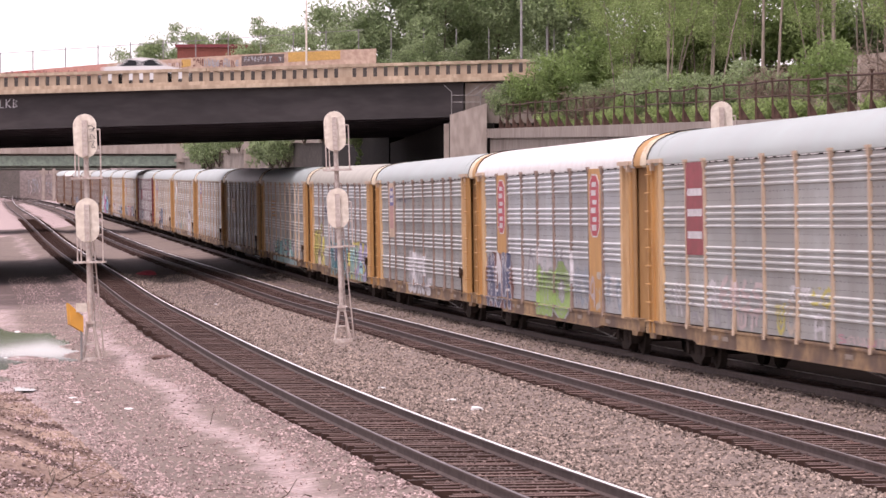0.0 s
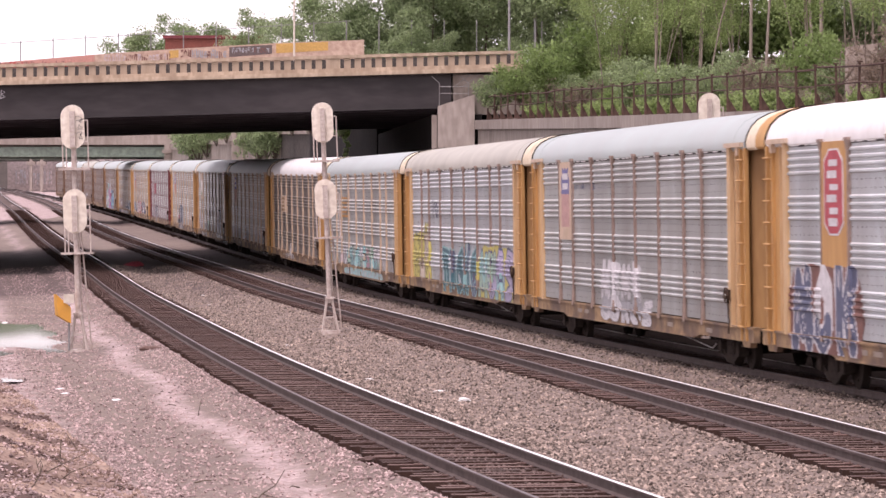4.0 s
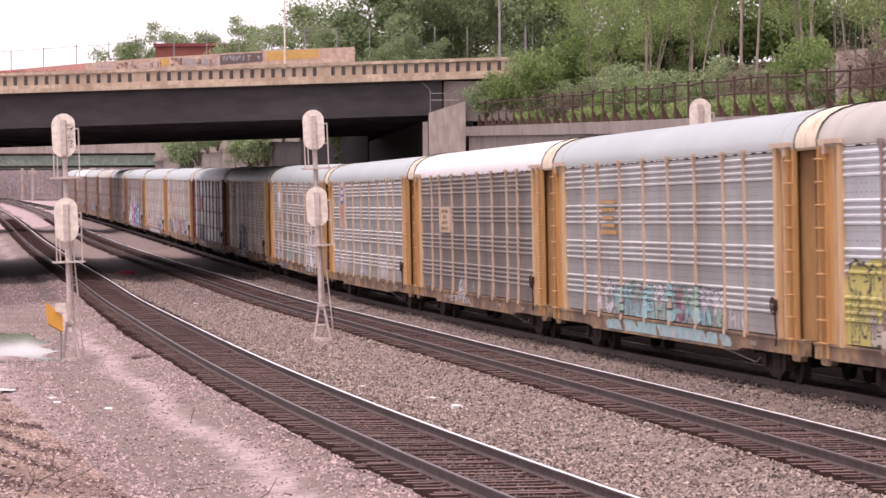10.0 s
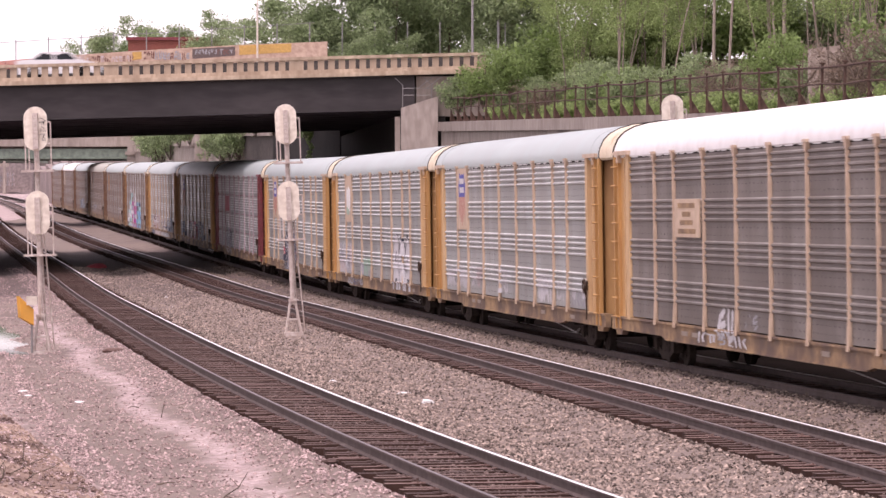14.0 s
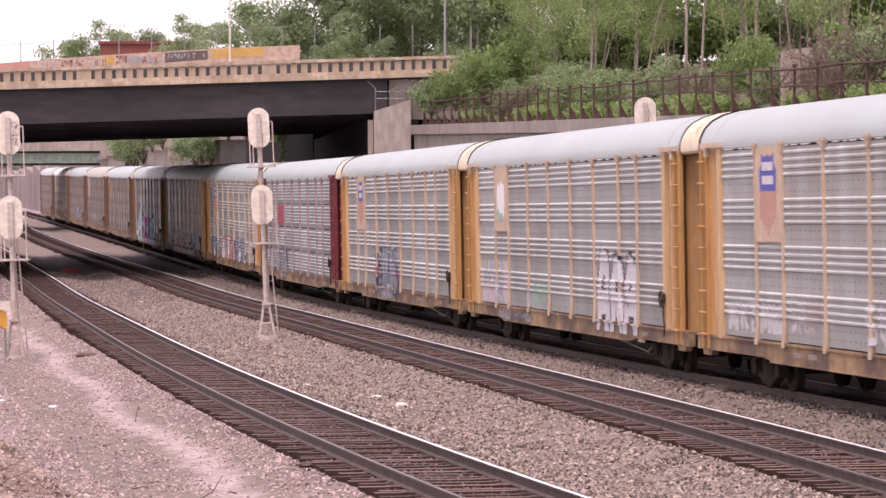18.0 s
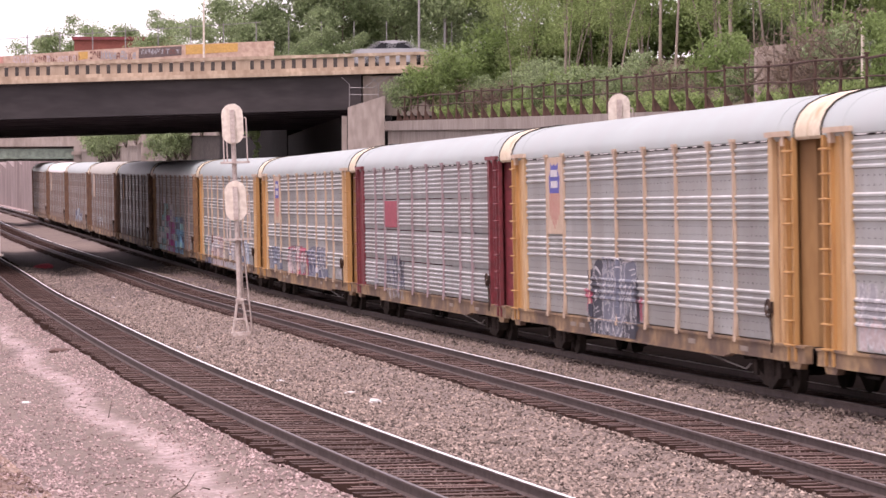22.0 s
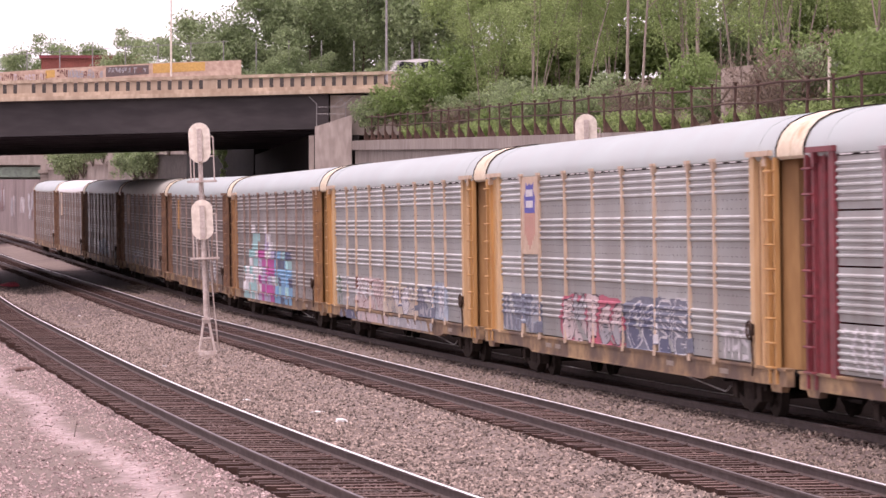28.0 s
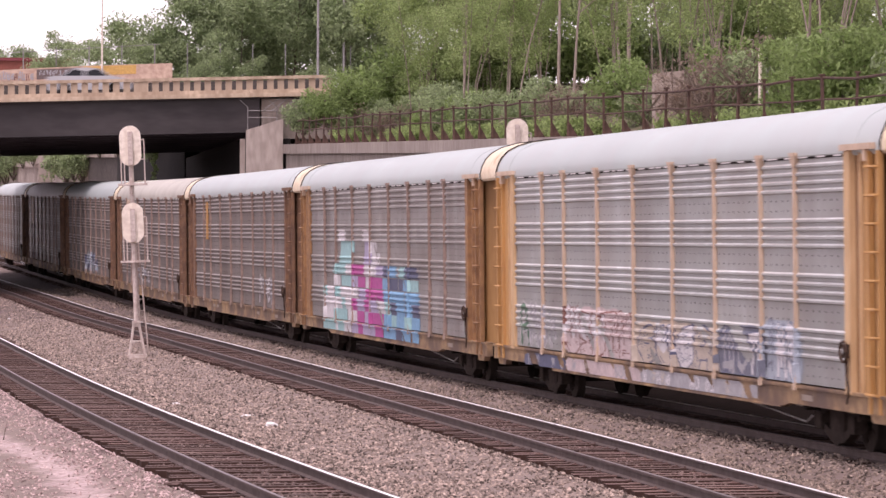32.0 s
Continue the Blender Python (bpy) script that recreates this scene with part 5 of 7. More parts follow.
for j, y in enumerate(np.linspace(205.3, 249.0, 11)):
    g = bmesh.new()
    prof = [(-0.2, -1.22), (0.2, -1.22), (0.2, -1.3), (0.02, -1.3), (0.02, -3.2), (0.22, -3.2), (0.22, -3.27), (-0.22, -3.27), (-0.22, -3.2), (-0.02, -3.2), (-0.02, -1.3), (-0.2, -1.3)]
    loft(g, [[(xe, y + u, deck_z(xe) + v) for u, v in prof] for xe in (XL, 1.2)])
    part("girder", g, M["girder" if j == 0 else "girder_lifted"], bridge, "dark painted steel plate girder" if j == 0 else "inner steel girder, lightened to lift the dark underside")
beam("deck", XL - 0.5, XR, 205.92, 256.9, -0.75, -1.22, M["asphalt"], "dark asphalt road deck")
# added barrier, dark and high enough to fill the baluster openings from the eye
beam("median_barrier", XL, XR, 228, 228.5, 0.8, -0.76, M["soot_wall"], "dark barrier added behind the balusters to darken their openings")
beam("far_parapet", XL, XR, 256.92, 257.2, -0.35, -1.22, M["buff"])
beam("verge", XL, XR, 257.22, 263.4, -0.95, -1.22, M["concrete"], "plain concrete shelf behind the road")

bm = bmesh.new()
for k, pts in enumerate((((0, 0), (0.25, 0.02)), ((0.4, 0.45), (0.4, 0), (0.6, 0)), ((0.75, 0), (0.75, 0.5)), ((1.0, 0.5), (0.76, 0.22), (1.02, 0)), ((1.15, 0), (1.2, 0.5), (1.4, 0.38), (1.2, 0.25), (1.42, 0.1), (1.15, 0)))):
    tube(bm, [(-26.4 + u, 205.25, 10.2 + v) for u, v in pts], 0.035, 4)
part("scrawl", bm, paint("spray_white", SPRAY["white"]), bridge, "faint white scrawl on the girder")

# the bridge's right-hand abutment and its wing
ab = thing("abutment", "grey concrete bridge abutment with a wing wall", "abutment", kind="structure")
bm = bmesh.new()
hexa(bm, [(0.4, 204.2, -2), (2.55, 203.4, -2), (2.55, 205.2, -2), (0.4, 205.2, -2), (0.4, 204.2, 9.75), (2.55, 203.4, 10.4), (2.55, 205.2, 10.4), (0.4, 205.2, 9.75)])
part("wing_wall", bm, M["concrete"], ab, bevel=0.05)
# bearing wall coloured near black for the shade under the deck
bm = bmesh.new()
hexa(bm, [(0.2, 205.25, -2), (3, 205.25, -2), (3, 257.5, -2), (-3.9, 257.5, -2), (0.2, 205.25, 9.3), (3, 205.25, 9.3), (3, 257.5, 9.3), (-3.9, 257.5, 9.3)])
part("bearing_wall", bm, M["shade_black"], ab, "soot-black bearing wall under the girders")
bm = bmesh.new()
box(bm, 1.3, 6.0, 205.5, 256.5, 9.3, 11.65)
part("back_wall", bm, M["concrete"], ab)
bm = bmesh.new()
box(bm, 0.05, 0.36, 204.75, 205.24, -2, 9.25)
part("pilaster", bm, M["concrete"], ab, "narrow stained concrete pilaster")
bm = bmesh.new()
for xx in (0.5, 2.2):
    tube(bm, [(xx, 204.4, 9.8), (xx, 204.4, 11.1), (xx - 0.45, 204.2, 11.5)], 0.025, 5)
for z in (10.5, 10.9):
    tube(bm, [(0.5, 204.4, z), (2.2, 204.4, z)], 0.016, 5)
for xx in (1.4, 1.9, 2.4):
    tube(bm, [(xx, 204.4, 10.9), (xx + 0.9, 204.0, 11.6)], 0.02, 5)
part("barrier_frame", bm, M["steel_post"], ab, "bent galvanised fence frame on the wall")
la = thing("abutment", "grey concrete bridge abutment out on the open side", "abutment", kind="structure")
bm = bmesh.new()
box(bm, -66, -61, 204.5, 257.5, -3, 11.0)
part("bearing_wall", bm, M["concrete"], la)
# wall out of view, added to keep side light from under the deck
bm = bmesh.new()
box(bm, -35.2, -34.2, 205.6, 256.4, -3.0, 8.6)
box(bm, -35.6, -33.8, 205.4, 256.6, 8.6, 8.95)
SHADE_WALL = one("bridge_pier", bm, M["soot_wall"], "sooty concrete wall pier under the overpass", "bridge pier", kind="structure")

banks = []
# approach embankments that carry the road on both sides
for name, x0, x1 in (("embankment", -560, -61.5), ("embankment", 5.4, 20), ("embankment", 20, 460)):
    bm = bmesh.new()
    z0, z1 = deck_z(x0) - 0.9 if x0 > 0 else 10.4, deck_z(x1) - 0.9 if x1 < 0 else 13.2
    if x0 > 0:
        z0, z1 = deck_z(x0) - 0.75, deck_z(20) - 0.75
    else:
        z0, z1 = deck_z(XL) - 0.75, deck_z(XL) - 0.75
    z0 = z1 if x0 == 20 else z0
    hexa(bm, [(x0, 203.6, -3), (x1, 203.6, -3), (x1, 259, -3), (x0, 259, -3), (x0, 205.4, z0), (x1, 205.4, z1), (x1, 257, z1), (x0, 257, z0)])
    banks.append(one(name, bm, M["soil"], "earth embankment carrying the road", "embankment", kind="structure"))

# ---- retaining wall with its coping, posts and rails ----
wall = thing("retaining_wall", "stained grey concrete retaining wall with a thick coping", "retaining wall", kind="structure")
yy = [20 + 9.2 * k for k in range(21)]
for a, b in zip(yy, yy[1:]):
    b = min(b, 203.5)
    bm = bmesh.new()
    xa, xb, za, zb = wall_x(a), wall_x(b), wall_z(a), wall_z(b)
    hexa(bm, [(xa, a + 0.02, -3), (xa + 0.9, a + 0.02, -3), (xb + 0.9, b, -3), (xb, b, -3), (xa, a + 0.02, za - 0.55), (xa + 0.9, a + 0.02, za - 0.55), (xb + 0.9, b, zb - 0.55), (xb, b, zb - 0.55)])
    part("wall_slab", bm, M["concrete"], wall)
    bm = bmesh.new()
    hexa(bm, [(xa - 0.18, a + 0.02, za - 0.54), (xa + 1.0, a + 0.02, za - 0.54), (xb + 1.0, b, zb - 0.54), (xb - 0.18, b, zb - 0.54), (xa - 0.18, a + 0.02, za), (xa + 1.0, a + 0.02, za), (xb + 1.0, b, zb), (xb - 0.18, b, zb)])
    part("coping_stone", bm, M["concrete"], wall, bevel=0.03)

fence = thing("iron_fence", "rusty iron post-and-rail fence on the coping", "fence")
bm = bmesh.new()
hexa(bm, [(-0.05, -0.05, 0), (0.05, -0.05, 0), (0.36, 0.05, 0), (-0.05, 0.05, 0), (-0.035, -0.05, 0.55), (0.035, -0.05, 0.55), (0.035, 0.05, 0.55), (-0.035, 0.05, 0.55)])
box(bm, -0.035, 0.035, -0.05, 0.05, 0.55, 1.42)
box(bm, -0.08, 0.08, -0.07, 0.07, 1.42, 1.46)
post_me = mesh_of("fence_post", bm, M["rust"])
ys_ = [24 + 3.0 * k for k in range(60)]
rng = random.Random(4)
for y in ys_:
    part("fence_post", post_me, None, fence, m=pose(wall_x(y) + 0.25, y, wall_z(y) - 0.01, rng.uniform(-3, 3), rng.uniform(-2, 2), rng.uniform(-12, 12)))
for h, r in ((1.32, 0.036), (0.78, 0.025)):
    for a in range(0, 59, 6):
        bm = bmesh.new()
        tube(bm, [(wall_x(y) + 0.25, y, wall_z(y) + h + rng.uniform(-0.05, 0.05)) for y in ys_[a:a + 7]], r, 6)
        part("fence_rail", bm, M["rust"], fence)

for ob in [bridge, ab, la, SHADE_WALL, wall, fence] + banks:
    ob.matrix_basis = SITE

# wall beyond the overpass, up to the second bridge
def far_wall_x(y):
    return -3.5 - (y - 226) * 0.201


wall2 = thing("far_retaining_wall", "weathered concrete retaining wall with hanging shrubs", "retaining wall", kind="structure")
for a in range(226, 330, 13):
    b = a + 13
    bm = bmesh.new()
    # first slabs raised and blackened: the overpass's shade in their colour
    ta, tb = (9.9, 9.9) if a < 250 else (9.2, 9.5)
    hexa(bm, [(far_wall_x(a), a, 0), (far_wall_x(a) + 1, a, 0), (far_wall_x(b) + 1, b, 0), (far_wall_x(b), b, 0), (far_wall_x(a), a, ta), (far_wall_x(a) + 1, a, ta), (far_wall_x(b) + 1, b, tb), (far_wall_x(b), b, tb)])
    part("wall_slab", bm, M["shade_black" if a < 250 else "soot_wall" if a < 260 else "concrete"], wall2)
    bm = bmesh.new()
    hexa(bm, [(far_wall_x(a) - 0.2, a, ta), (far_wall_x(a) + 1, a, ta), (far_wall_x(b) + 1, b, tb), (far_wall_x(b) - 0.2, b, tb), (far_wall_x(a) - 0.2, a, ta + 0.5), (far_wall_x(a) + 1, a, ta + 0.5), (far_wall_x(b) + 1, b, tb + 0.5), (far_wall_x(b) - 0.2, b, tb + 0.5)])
    part("coping_stone", bm, M["shade_black" if a < 250 else "concrete"], wall2)
for y in (284,):
    bm = bmesh.new()
    box(bm, far_wall_x(y) - 1.0, far_wall_x(y) + 0.5, y - 0.6, y + 0.6, 0, 10.8)
    part("buttress", bm, M["concrete"], wall2)

# ---- the second bridge, farther up the line ----
b2 = thing("second_bridge", "green steel girder bridge with a concrete edge", "bridge", kind="structure")
bm = bmesh.new()
box(bm, -90, -24.6, 332, 346, 10.0, 10.95)
part("concrete_edge", bm, M["concrete"], b2)
for y in (332.3, 337, 341, 345.6):
    bm = bmesh.new()
    box(bm, -90, -24.8, y - 0.03, y + 0.03, 9.0, 9.8)
    box(bm, -90, -24.8, y - 0.25, y + 0.25, 8.84, 9.0)
    part("girder", bm, M["green_steel"], b2)
bm = bmesh.new()
box(bm, -25.2, -23.0, 330.5, 347, 1.5, 10.8)
box(bm, -25.4, -22.8, 330.3, 333, 9.2, 9.5)
part("abutment_block", bm, M["concrete"], b2)
for x in (-58.5, -75):
    bm = bmesh.new()
    for y in (333.5, 339, 344.5):
        box(bm, x - 0.4, x + 0.4, y - 0.4, y + 0.4, 1.8, 8.2)
    box(bm, x - 0.6, x + 0.6, 332.6, 345.4, 8.2, 8.76)
    part("column_bent", bm, M["concrete"], b2)

# the cutting wall farther on, with old paint, and a third span
bm = bmesh.new()
for a in range(348, 560, 20):
    x0, x1 = TRACK[3].x_at(a) + 3.6, TRACK[3].x_at(a + 20) + 3.6
    hexa(bm, [(x0, a, 2), (x0 + 1, a, 2), (x1 + 1, a + 20, 2), (x1, a + 20, 2), (x0, a, 10.2), (x0 + 1, a, 10.2), (x1 + 1, a + 20, 11.5), (x1, a + 20, 11.5)])
cw = thing("cutting_wall", "pale pinkish concrete cutting wall with old paint", "retaining wall", kind="structure")
part("wall_slab", bm, M["cut_concrete"], cw)
for k, a in enumerate((350, 362, 375, 390, 408, 430)):
    xa, xb = float(TRACK[3].x_at(a)) + 3.57, float(TRACK[3].x_at(a + 10)) + 3.57
    lean_ = math.degrees(math.atan2(xb - xa, 10))
    tag = graffiti_mesh(-9.5, 0, 1.1, 3.0 + 0.6 * (k % 3), ["palepink grey white", "grey palepink", "white umber grey"][k % 3].split(), "umber" if k % 2 else None, 90 + k, "fat", "flat", 6)
    part("graffiti", tag, None, cw, "faded layers of graffiti", m=pose(xa, a, float(rise(a)) + 0.6 + 0.5 * (k % 2), 0, 0, -90 - lean_))
b3 = thing("third_bridge", "far dark steel viaduct on slender bents", "bridge", kind="structure")
bm = bmesh.new()
box(bm, -150, -72, 700, 728, 14.3, 15.2)
part("girder", bm, M["green_steel"], b3)
for x in (-80.0, -77.9, -93, -108):
    bm = bmesh.new()
    box(bm, x - 0.28, x + 0.28, 699.6, 700.4, 7.2, 14.3)
    box(bm, x - 0.9, x + 0.9, 699.5, 700.6, 13.2, 13.9)
    part("column", bm, M["concrete"], b3)
ce = thing("cutting_end_wall", "smoke-darkened concrete wall with white paint beyond the viaduct", "wall", kind="structure")
bm = bmesh.new()
box(bm, -89, -76, 735, 738, 6, 16.0)
part("wall_slab", bm, M["pinkish_grey"], ce)
for k, (xa, xb) in enumerate(((-87.3, -84.6), (-84.2, -82.2), (-81.6, -79.6))):
    part("graffiti", graffiti_mesh(xa, xb, 1.1, 4.6 - 0.5 * (k % 2), ["grey", "palepink"], None, 60 + k, "thin", "flat", 6), None, ce, m=pose(0, 734.96, 8.4))

# ---- signals seen from behind ----
def signal(x, y, foot, top, lean, two=True, tag=0, label=""):
    sg = thing("signal_mast", label or "pale grey two-headed railway signal mast seen from behind", "railway signal", "signals", m=pose(x, y, foot, 0, -lean, 0))
    h = top - foot
    bm = bmesh.new()
    tube(bm, [(0, 0, 0.9), (0, 0, h - 0.35)], 0.075, 8)
    part("mast", bm, M["silver"], sg, smooth=True)
    bm = bmesh.new()
    for a, b in ((-0.24, -0.07), (0.24, 0.07)):
        tube(bm, [(a, -0.18, 0), (b, -0.03, 1.05)], 0.04, 5)
        tube(bm, [(a, 0.18, 0), (b, 0.03, 1.05)], 0.04, 5)
    box(bm, -0.3, 0.3, -0.25, 0.25, -0.3, 0.04)
    box(bm, -0.19, 0.19, -0.15, 0.15, 0.42, 0.47)
    box(bm, -0.13, 0.13, -0.12, 0.12, 1.0, 1.08)
    part("base", bm, M["silver"], sg, "flared cast base on a footing")
    heads = [h - 0.62] + ([h - 3.0] if two else [])
    for k, z in enumerate(heads):
        bm = bmesh.new()
        ring = []
        for q in range(24):
            a = q * math.tau / 24
            cz = 0.29 if math.sin(a) > 0 else -0.29
            ring.append((0.335 * math.cos(a), cz + 0.335 * math.sin(a)))
        loft(bm, [[(u, -0.16 + d, z + v) for u, v in ring] for d in (0.0, 0.035)])
        hd = part("signal_head", bm, M["ivory"], sg, "oval cream painted backboard")
        bm = bmesh.new()
        box(bm, -0.075, 0.075, -0.27, -0.16, z - 0.58, z + 0.44)
        part("lamp_case", bm, M["silver"], hd, bevel=0.02)
        bm = bmesh.new()
        for q in range(6):
            box(bm, -0.06, 0.06, -0.275, -0.268, z - 0.28 + q * 0.11, z - 0.26 + q * 0.11)
        part("marking_bars", bm, paint("spray_sand", SPRAY["sand"]), hd)
        zb = z - 1.22
        bm = bmesh.new()
        box(bm, -0.42, 0.48, -0.25, 0.3, zb, zb + 0.06)
        for xx in (-0.3, -0.2, 0.42):
            tube(bm, [(xx, -0.12, zb), (xx, -0.12, zb + 1.1 + (0.3 if xx > 0 else 0))], 0.022, 5)
        tube(bm, [(0.42, -0.12, zb + 1.4), (0.15, -0.12, zb + 1.4)], 0.022, 5)
        tube(bm, [(0.42, -0.12, zb + 0.8), (0.1, -0.12, zb + 0.8)], 0.022, 5)
        part("platform", bm, M["silver"], sg, "small maintenance step with a hand rail")
    bm = bmesh.new()
    for xx in (0.12, 0.34):
        tube(bm, [(0.06 if xx < 0.2 else 0.12, 0.1, h * 0.52), (xx, 0.2, 0.0)], 0.025, 5)
    for q in range(9):
        z = 0.3 + q * 0.36
        f = 1 - z / (h * 0.52)
        tube(bm, [(0.06 + 0.06 * f, 0.1 + 0.1 * f, z), (0.12 + 0.22 * f, 0.1 + 0.1 * f, z)], 0.014, 4)
    part("ladder", bm, M["silver"], sg)
    if tag:
        bm = bmesh.new()
        for q in range(5):
            z = h - 0.95 + q * 0.15
            w1, w2 = 0.06 * math.sin(q * 2.7), 0.05 * math.sin(q * 4.1 + 1)
            tube(bm, [(0.14 + w2, -0.168, z), (0.22 + w1, -0.168, z + 0.09 + w2), (0.27 - w1 * 0.5, -0.168, z + w1), (0.17 + w1, -0.168, z - 0.04 + w2)], 0.007, 4)
        part("scrawl", bm, paint("spray_black", SPRAY["black"]), sg)
    return sg


signal(-9.95, 98.9, -0.42, 6.52, 1.5, tag=1, label="pale grey signal mast with scrawled paint on its head")
signal(-3.1, 108.3, -0.2, 6.9, 2.2)
signal(8.5, 106, -0.3, 7.12, 0.5, two=True, label="cream signal head on a mast behind the train")
# orange box and plate at the foot of the first mast
bx = thing("equipment_box", "orange and cream equipment cover leaning on the mast", "equipment box", m=pose(-10.3, 98.6, -0.42, 0, 0, 20))
bm = bmesh.new()
hexa(bm, [(-0.25, -0.15, 1.0), (0.12, -0.15, 0.78), (0.12, 0.2, 0.78), (-0.25, 0.2, 1.0), (-0.3, -0.15, 1.6), (0.12, -0.15, 1.22), (0.12, 0.2, 1.22), (-0.3, 0.2, 1.6)])
part("cover", bm, M["orange"], bx, bevel=0.02)
bm = bmesh.new()
box(bm, -0.1, 0.2, -0.2, -0.16, 1.35, 1.6)
part("plate", bm, M["ivory"], bx)
bm = bmesh.new()
tube(bm, [(0.1, 0, 0), (0.1, 0, 1.3)], 0.03, 6)
part("stake", bm, M["steel_post"], bx)

# ---- the slope behind the wall ----
def slope_z(u, y):
    """Height of the ground u metres behind the wall."""
    return wall_z(y) - 0.12 + 0.28 * max(0.0, u - 3.0) * (1 if u < 14 else 14 / u)


us = [1.0, 2, 3.5, 5.5, 8, 11, 14, 18, 24, 34, 50, 80, 140, 300]
vv = [-60 + 7 * k for k in range(38)]
co, fa = [], []
rng = random.Random(8)
for y in vv:
    for u in us:
        co.append((wall_x(y) + u, y, slope_z(u, y) + (rng.uniform(-0.15, 0.15) if u > 1 else 0)))
n = len(us)
fa = [(i * n + j, i * n + j + 1, i * n + n + j + 1, i * n + n + j) for i in range(len(vv) - 1) for j in range(n - 1)]
me = bpy.data.meshes.new("slope")
me.from_pydata(co, [], fa)
me.materials.append(M["soil"])
new_slope = new("slope", me)
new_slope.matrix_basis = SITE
tagged(new_slope, "overgrown earth slope above the retaining wall", "slope", kind="structure")
co, fa = [], []
vv2 = [226 + 8 * k for k in range(24)]


def far_edge(y):
    return far_wall_x(y) if y < 330 else float(TRACK[3].x_at(y)) + 3.7


def far_z(x, y):
    return 9.4 + min(max(x - far_edge(y), 0), 20) * 0.14



for y in vv2:
    for u in (0.9, 4, 9, 20, 45, 120, 400):
        co.append((far_edge(y) + u, y, 9.4 + min(u, 20) * 0.14 + (rng.uniform(-0.2, 0.2) if u > 1 else 0)))
fa = [(i * 7 + j, i * 7 + j + 1, i * 7 + 8 + j, i * 7 + 7 + j) for i in range(23) for j in range(6)]
me = bpy.data.meshes.new("far_slope")
me.from_pydata(co, [], fa)
me.materials.append(M["soil"])
tagged(new("far_slope", me), "earth bank above the far retaining wall", "slope", kind="structure")


# ---- trees and shrubs ----
def leaves(name, centres, radius, count, size, material, seed, flat_z=0.8):
    """Many small bent leaves scattered in clumps round the given centres."""
    r = np.random.default_rng(seed)
    c = np.array(centres)
    k = r.integers(0, len(c), count)
    d = r.normal(0, 1, (count, 3))
    d /= np.linalg.norm(d, axis=1)[:, None]
    rad = np.array(radius)[k] if not np.isscalar(radius) else np.full(count, radius)
    p = c[k] + d * (rad * r.random(count) ** 0.45)[:, None] * np.array([1, 1, flat_z])
    a = r.normal(0, 1, (count, 3))
    a /= np.linalg.norm(a, axis=1)[:, None]
    b = np.cross(a, r.normal(0, 1, (count, 3)))
    b /= np.linalg.norm(b, axis=1)[:, None]
    s = r.uniform(*size, (count, 1))
    nrm = np.cross(a, b)
    v = np.stack([p - a * s, p + b * s * 0.45 + nrm * s * 0.12, p + a * s, p - b * s * 0.45 + nrm * s * 0.12], 1)
    me = bpy.data.meshes.new(name)
    me.from_pydata(v.reshape(-1, 3).tolist(), [], (np.arange(count)[:, None] * 4 + np.arange(4)).tolist())
    me.materials.append(material)
    return me


def tree(label, height, spread, bare, leaf, count, size, seed, bark="bark", stems=1, limbs=9, clump=0.16, name="tree"):
    """Tapered stems with limbs, and leaves in uneven clumps at the limbs' ends."""
    r = random.Random(seed)
    t = thing(name, label, name)
    tips = []
    bm = bmesh.new()
    for q in range(stems):
        bx_, by_ = (r.uniform(-0.15, 0.15) * height * (stems > 1), r.uniform(-0.15, 0.15) * height * (stems > 1))
        lx, ly = r.uniform(-0.07, 0.07) * height + bx_ * 0.9, r.uniform(-0.07, 0.07) * height + by_ * 0.9
        h = height * r.uniform(0.85, 1.0)
        trunk = [Vector((bx_ * 0.25, by_ * 0.25, -0.3)), Vector((bx_ * 0.5 + lx * 0.3, by_ * 0.5 + ly * 0.3, h * 0.35)), Vector((bx_ * 0.8 + lx * 0.7, by_ * 0.8 + ly * 0.7, h * 0.68)), Vector((bx_ + lx, by_ + ly, h * 0.93))]
        r0 = height * (0.0068 if stems == 1 else 0.0052)
        tube(bm, trunk, r0, 7, r0 * 0.2)
        for k in range(limbs):
            f = bare + (0.97 - bare) * (k + r.random()) / limbs
            base = trunk[0].lerp(trunk[-1], f)
            base = trunk[1].lerp(trunk[2], (f - 0.35) / 0.33) if 0.35 < f < 0.68 else base
            a = r.uniform(0, math.tau)
            ln = spread * (1.1 - 0.75 * abs(f - 0.45)) * r.uniform(0.55, 1.0) / (1 if stems == 1 else 1.5)
            tip = base + Vector((math.cos(a) * ln, math.sin(a) * ln, ln * r.uniform(0.2, 0.75)))
            tube(bm, [base, base.lerp(tip, 0.5) + Vector((0, 0, ln * 0.08)), tip], r0 * 0.35, 4, r0 * 0.08)
            tips += [tip, base.lerp(tip, 0.6), tip + Vector((r.uniform(-1, 1), r.uniform(-1, 1), r.uniform(-0.5, 0.9))) * spread * 0.25]
        tips.append(trunk[-1])
    part("trunk", bm, M[bark], t)
    rad = [height * clump * r.uniform(0.5, 1.25) for _ in tips]
    part("crown", leaves("crown", tips, rad, count, size, M[leaf], seed), None, t)
    return t


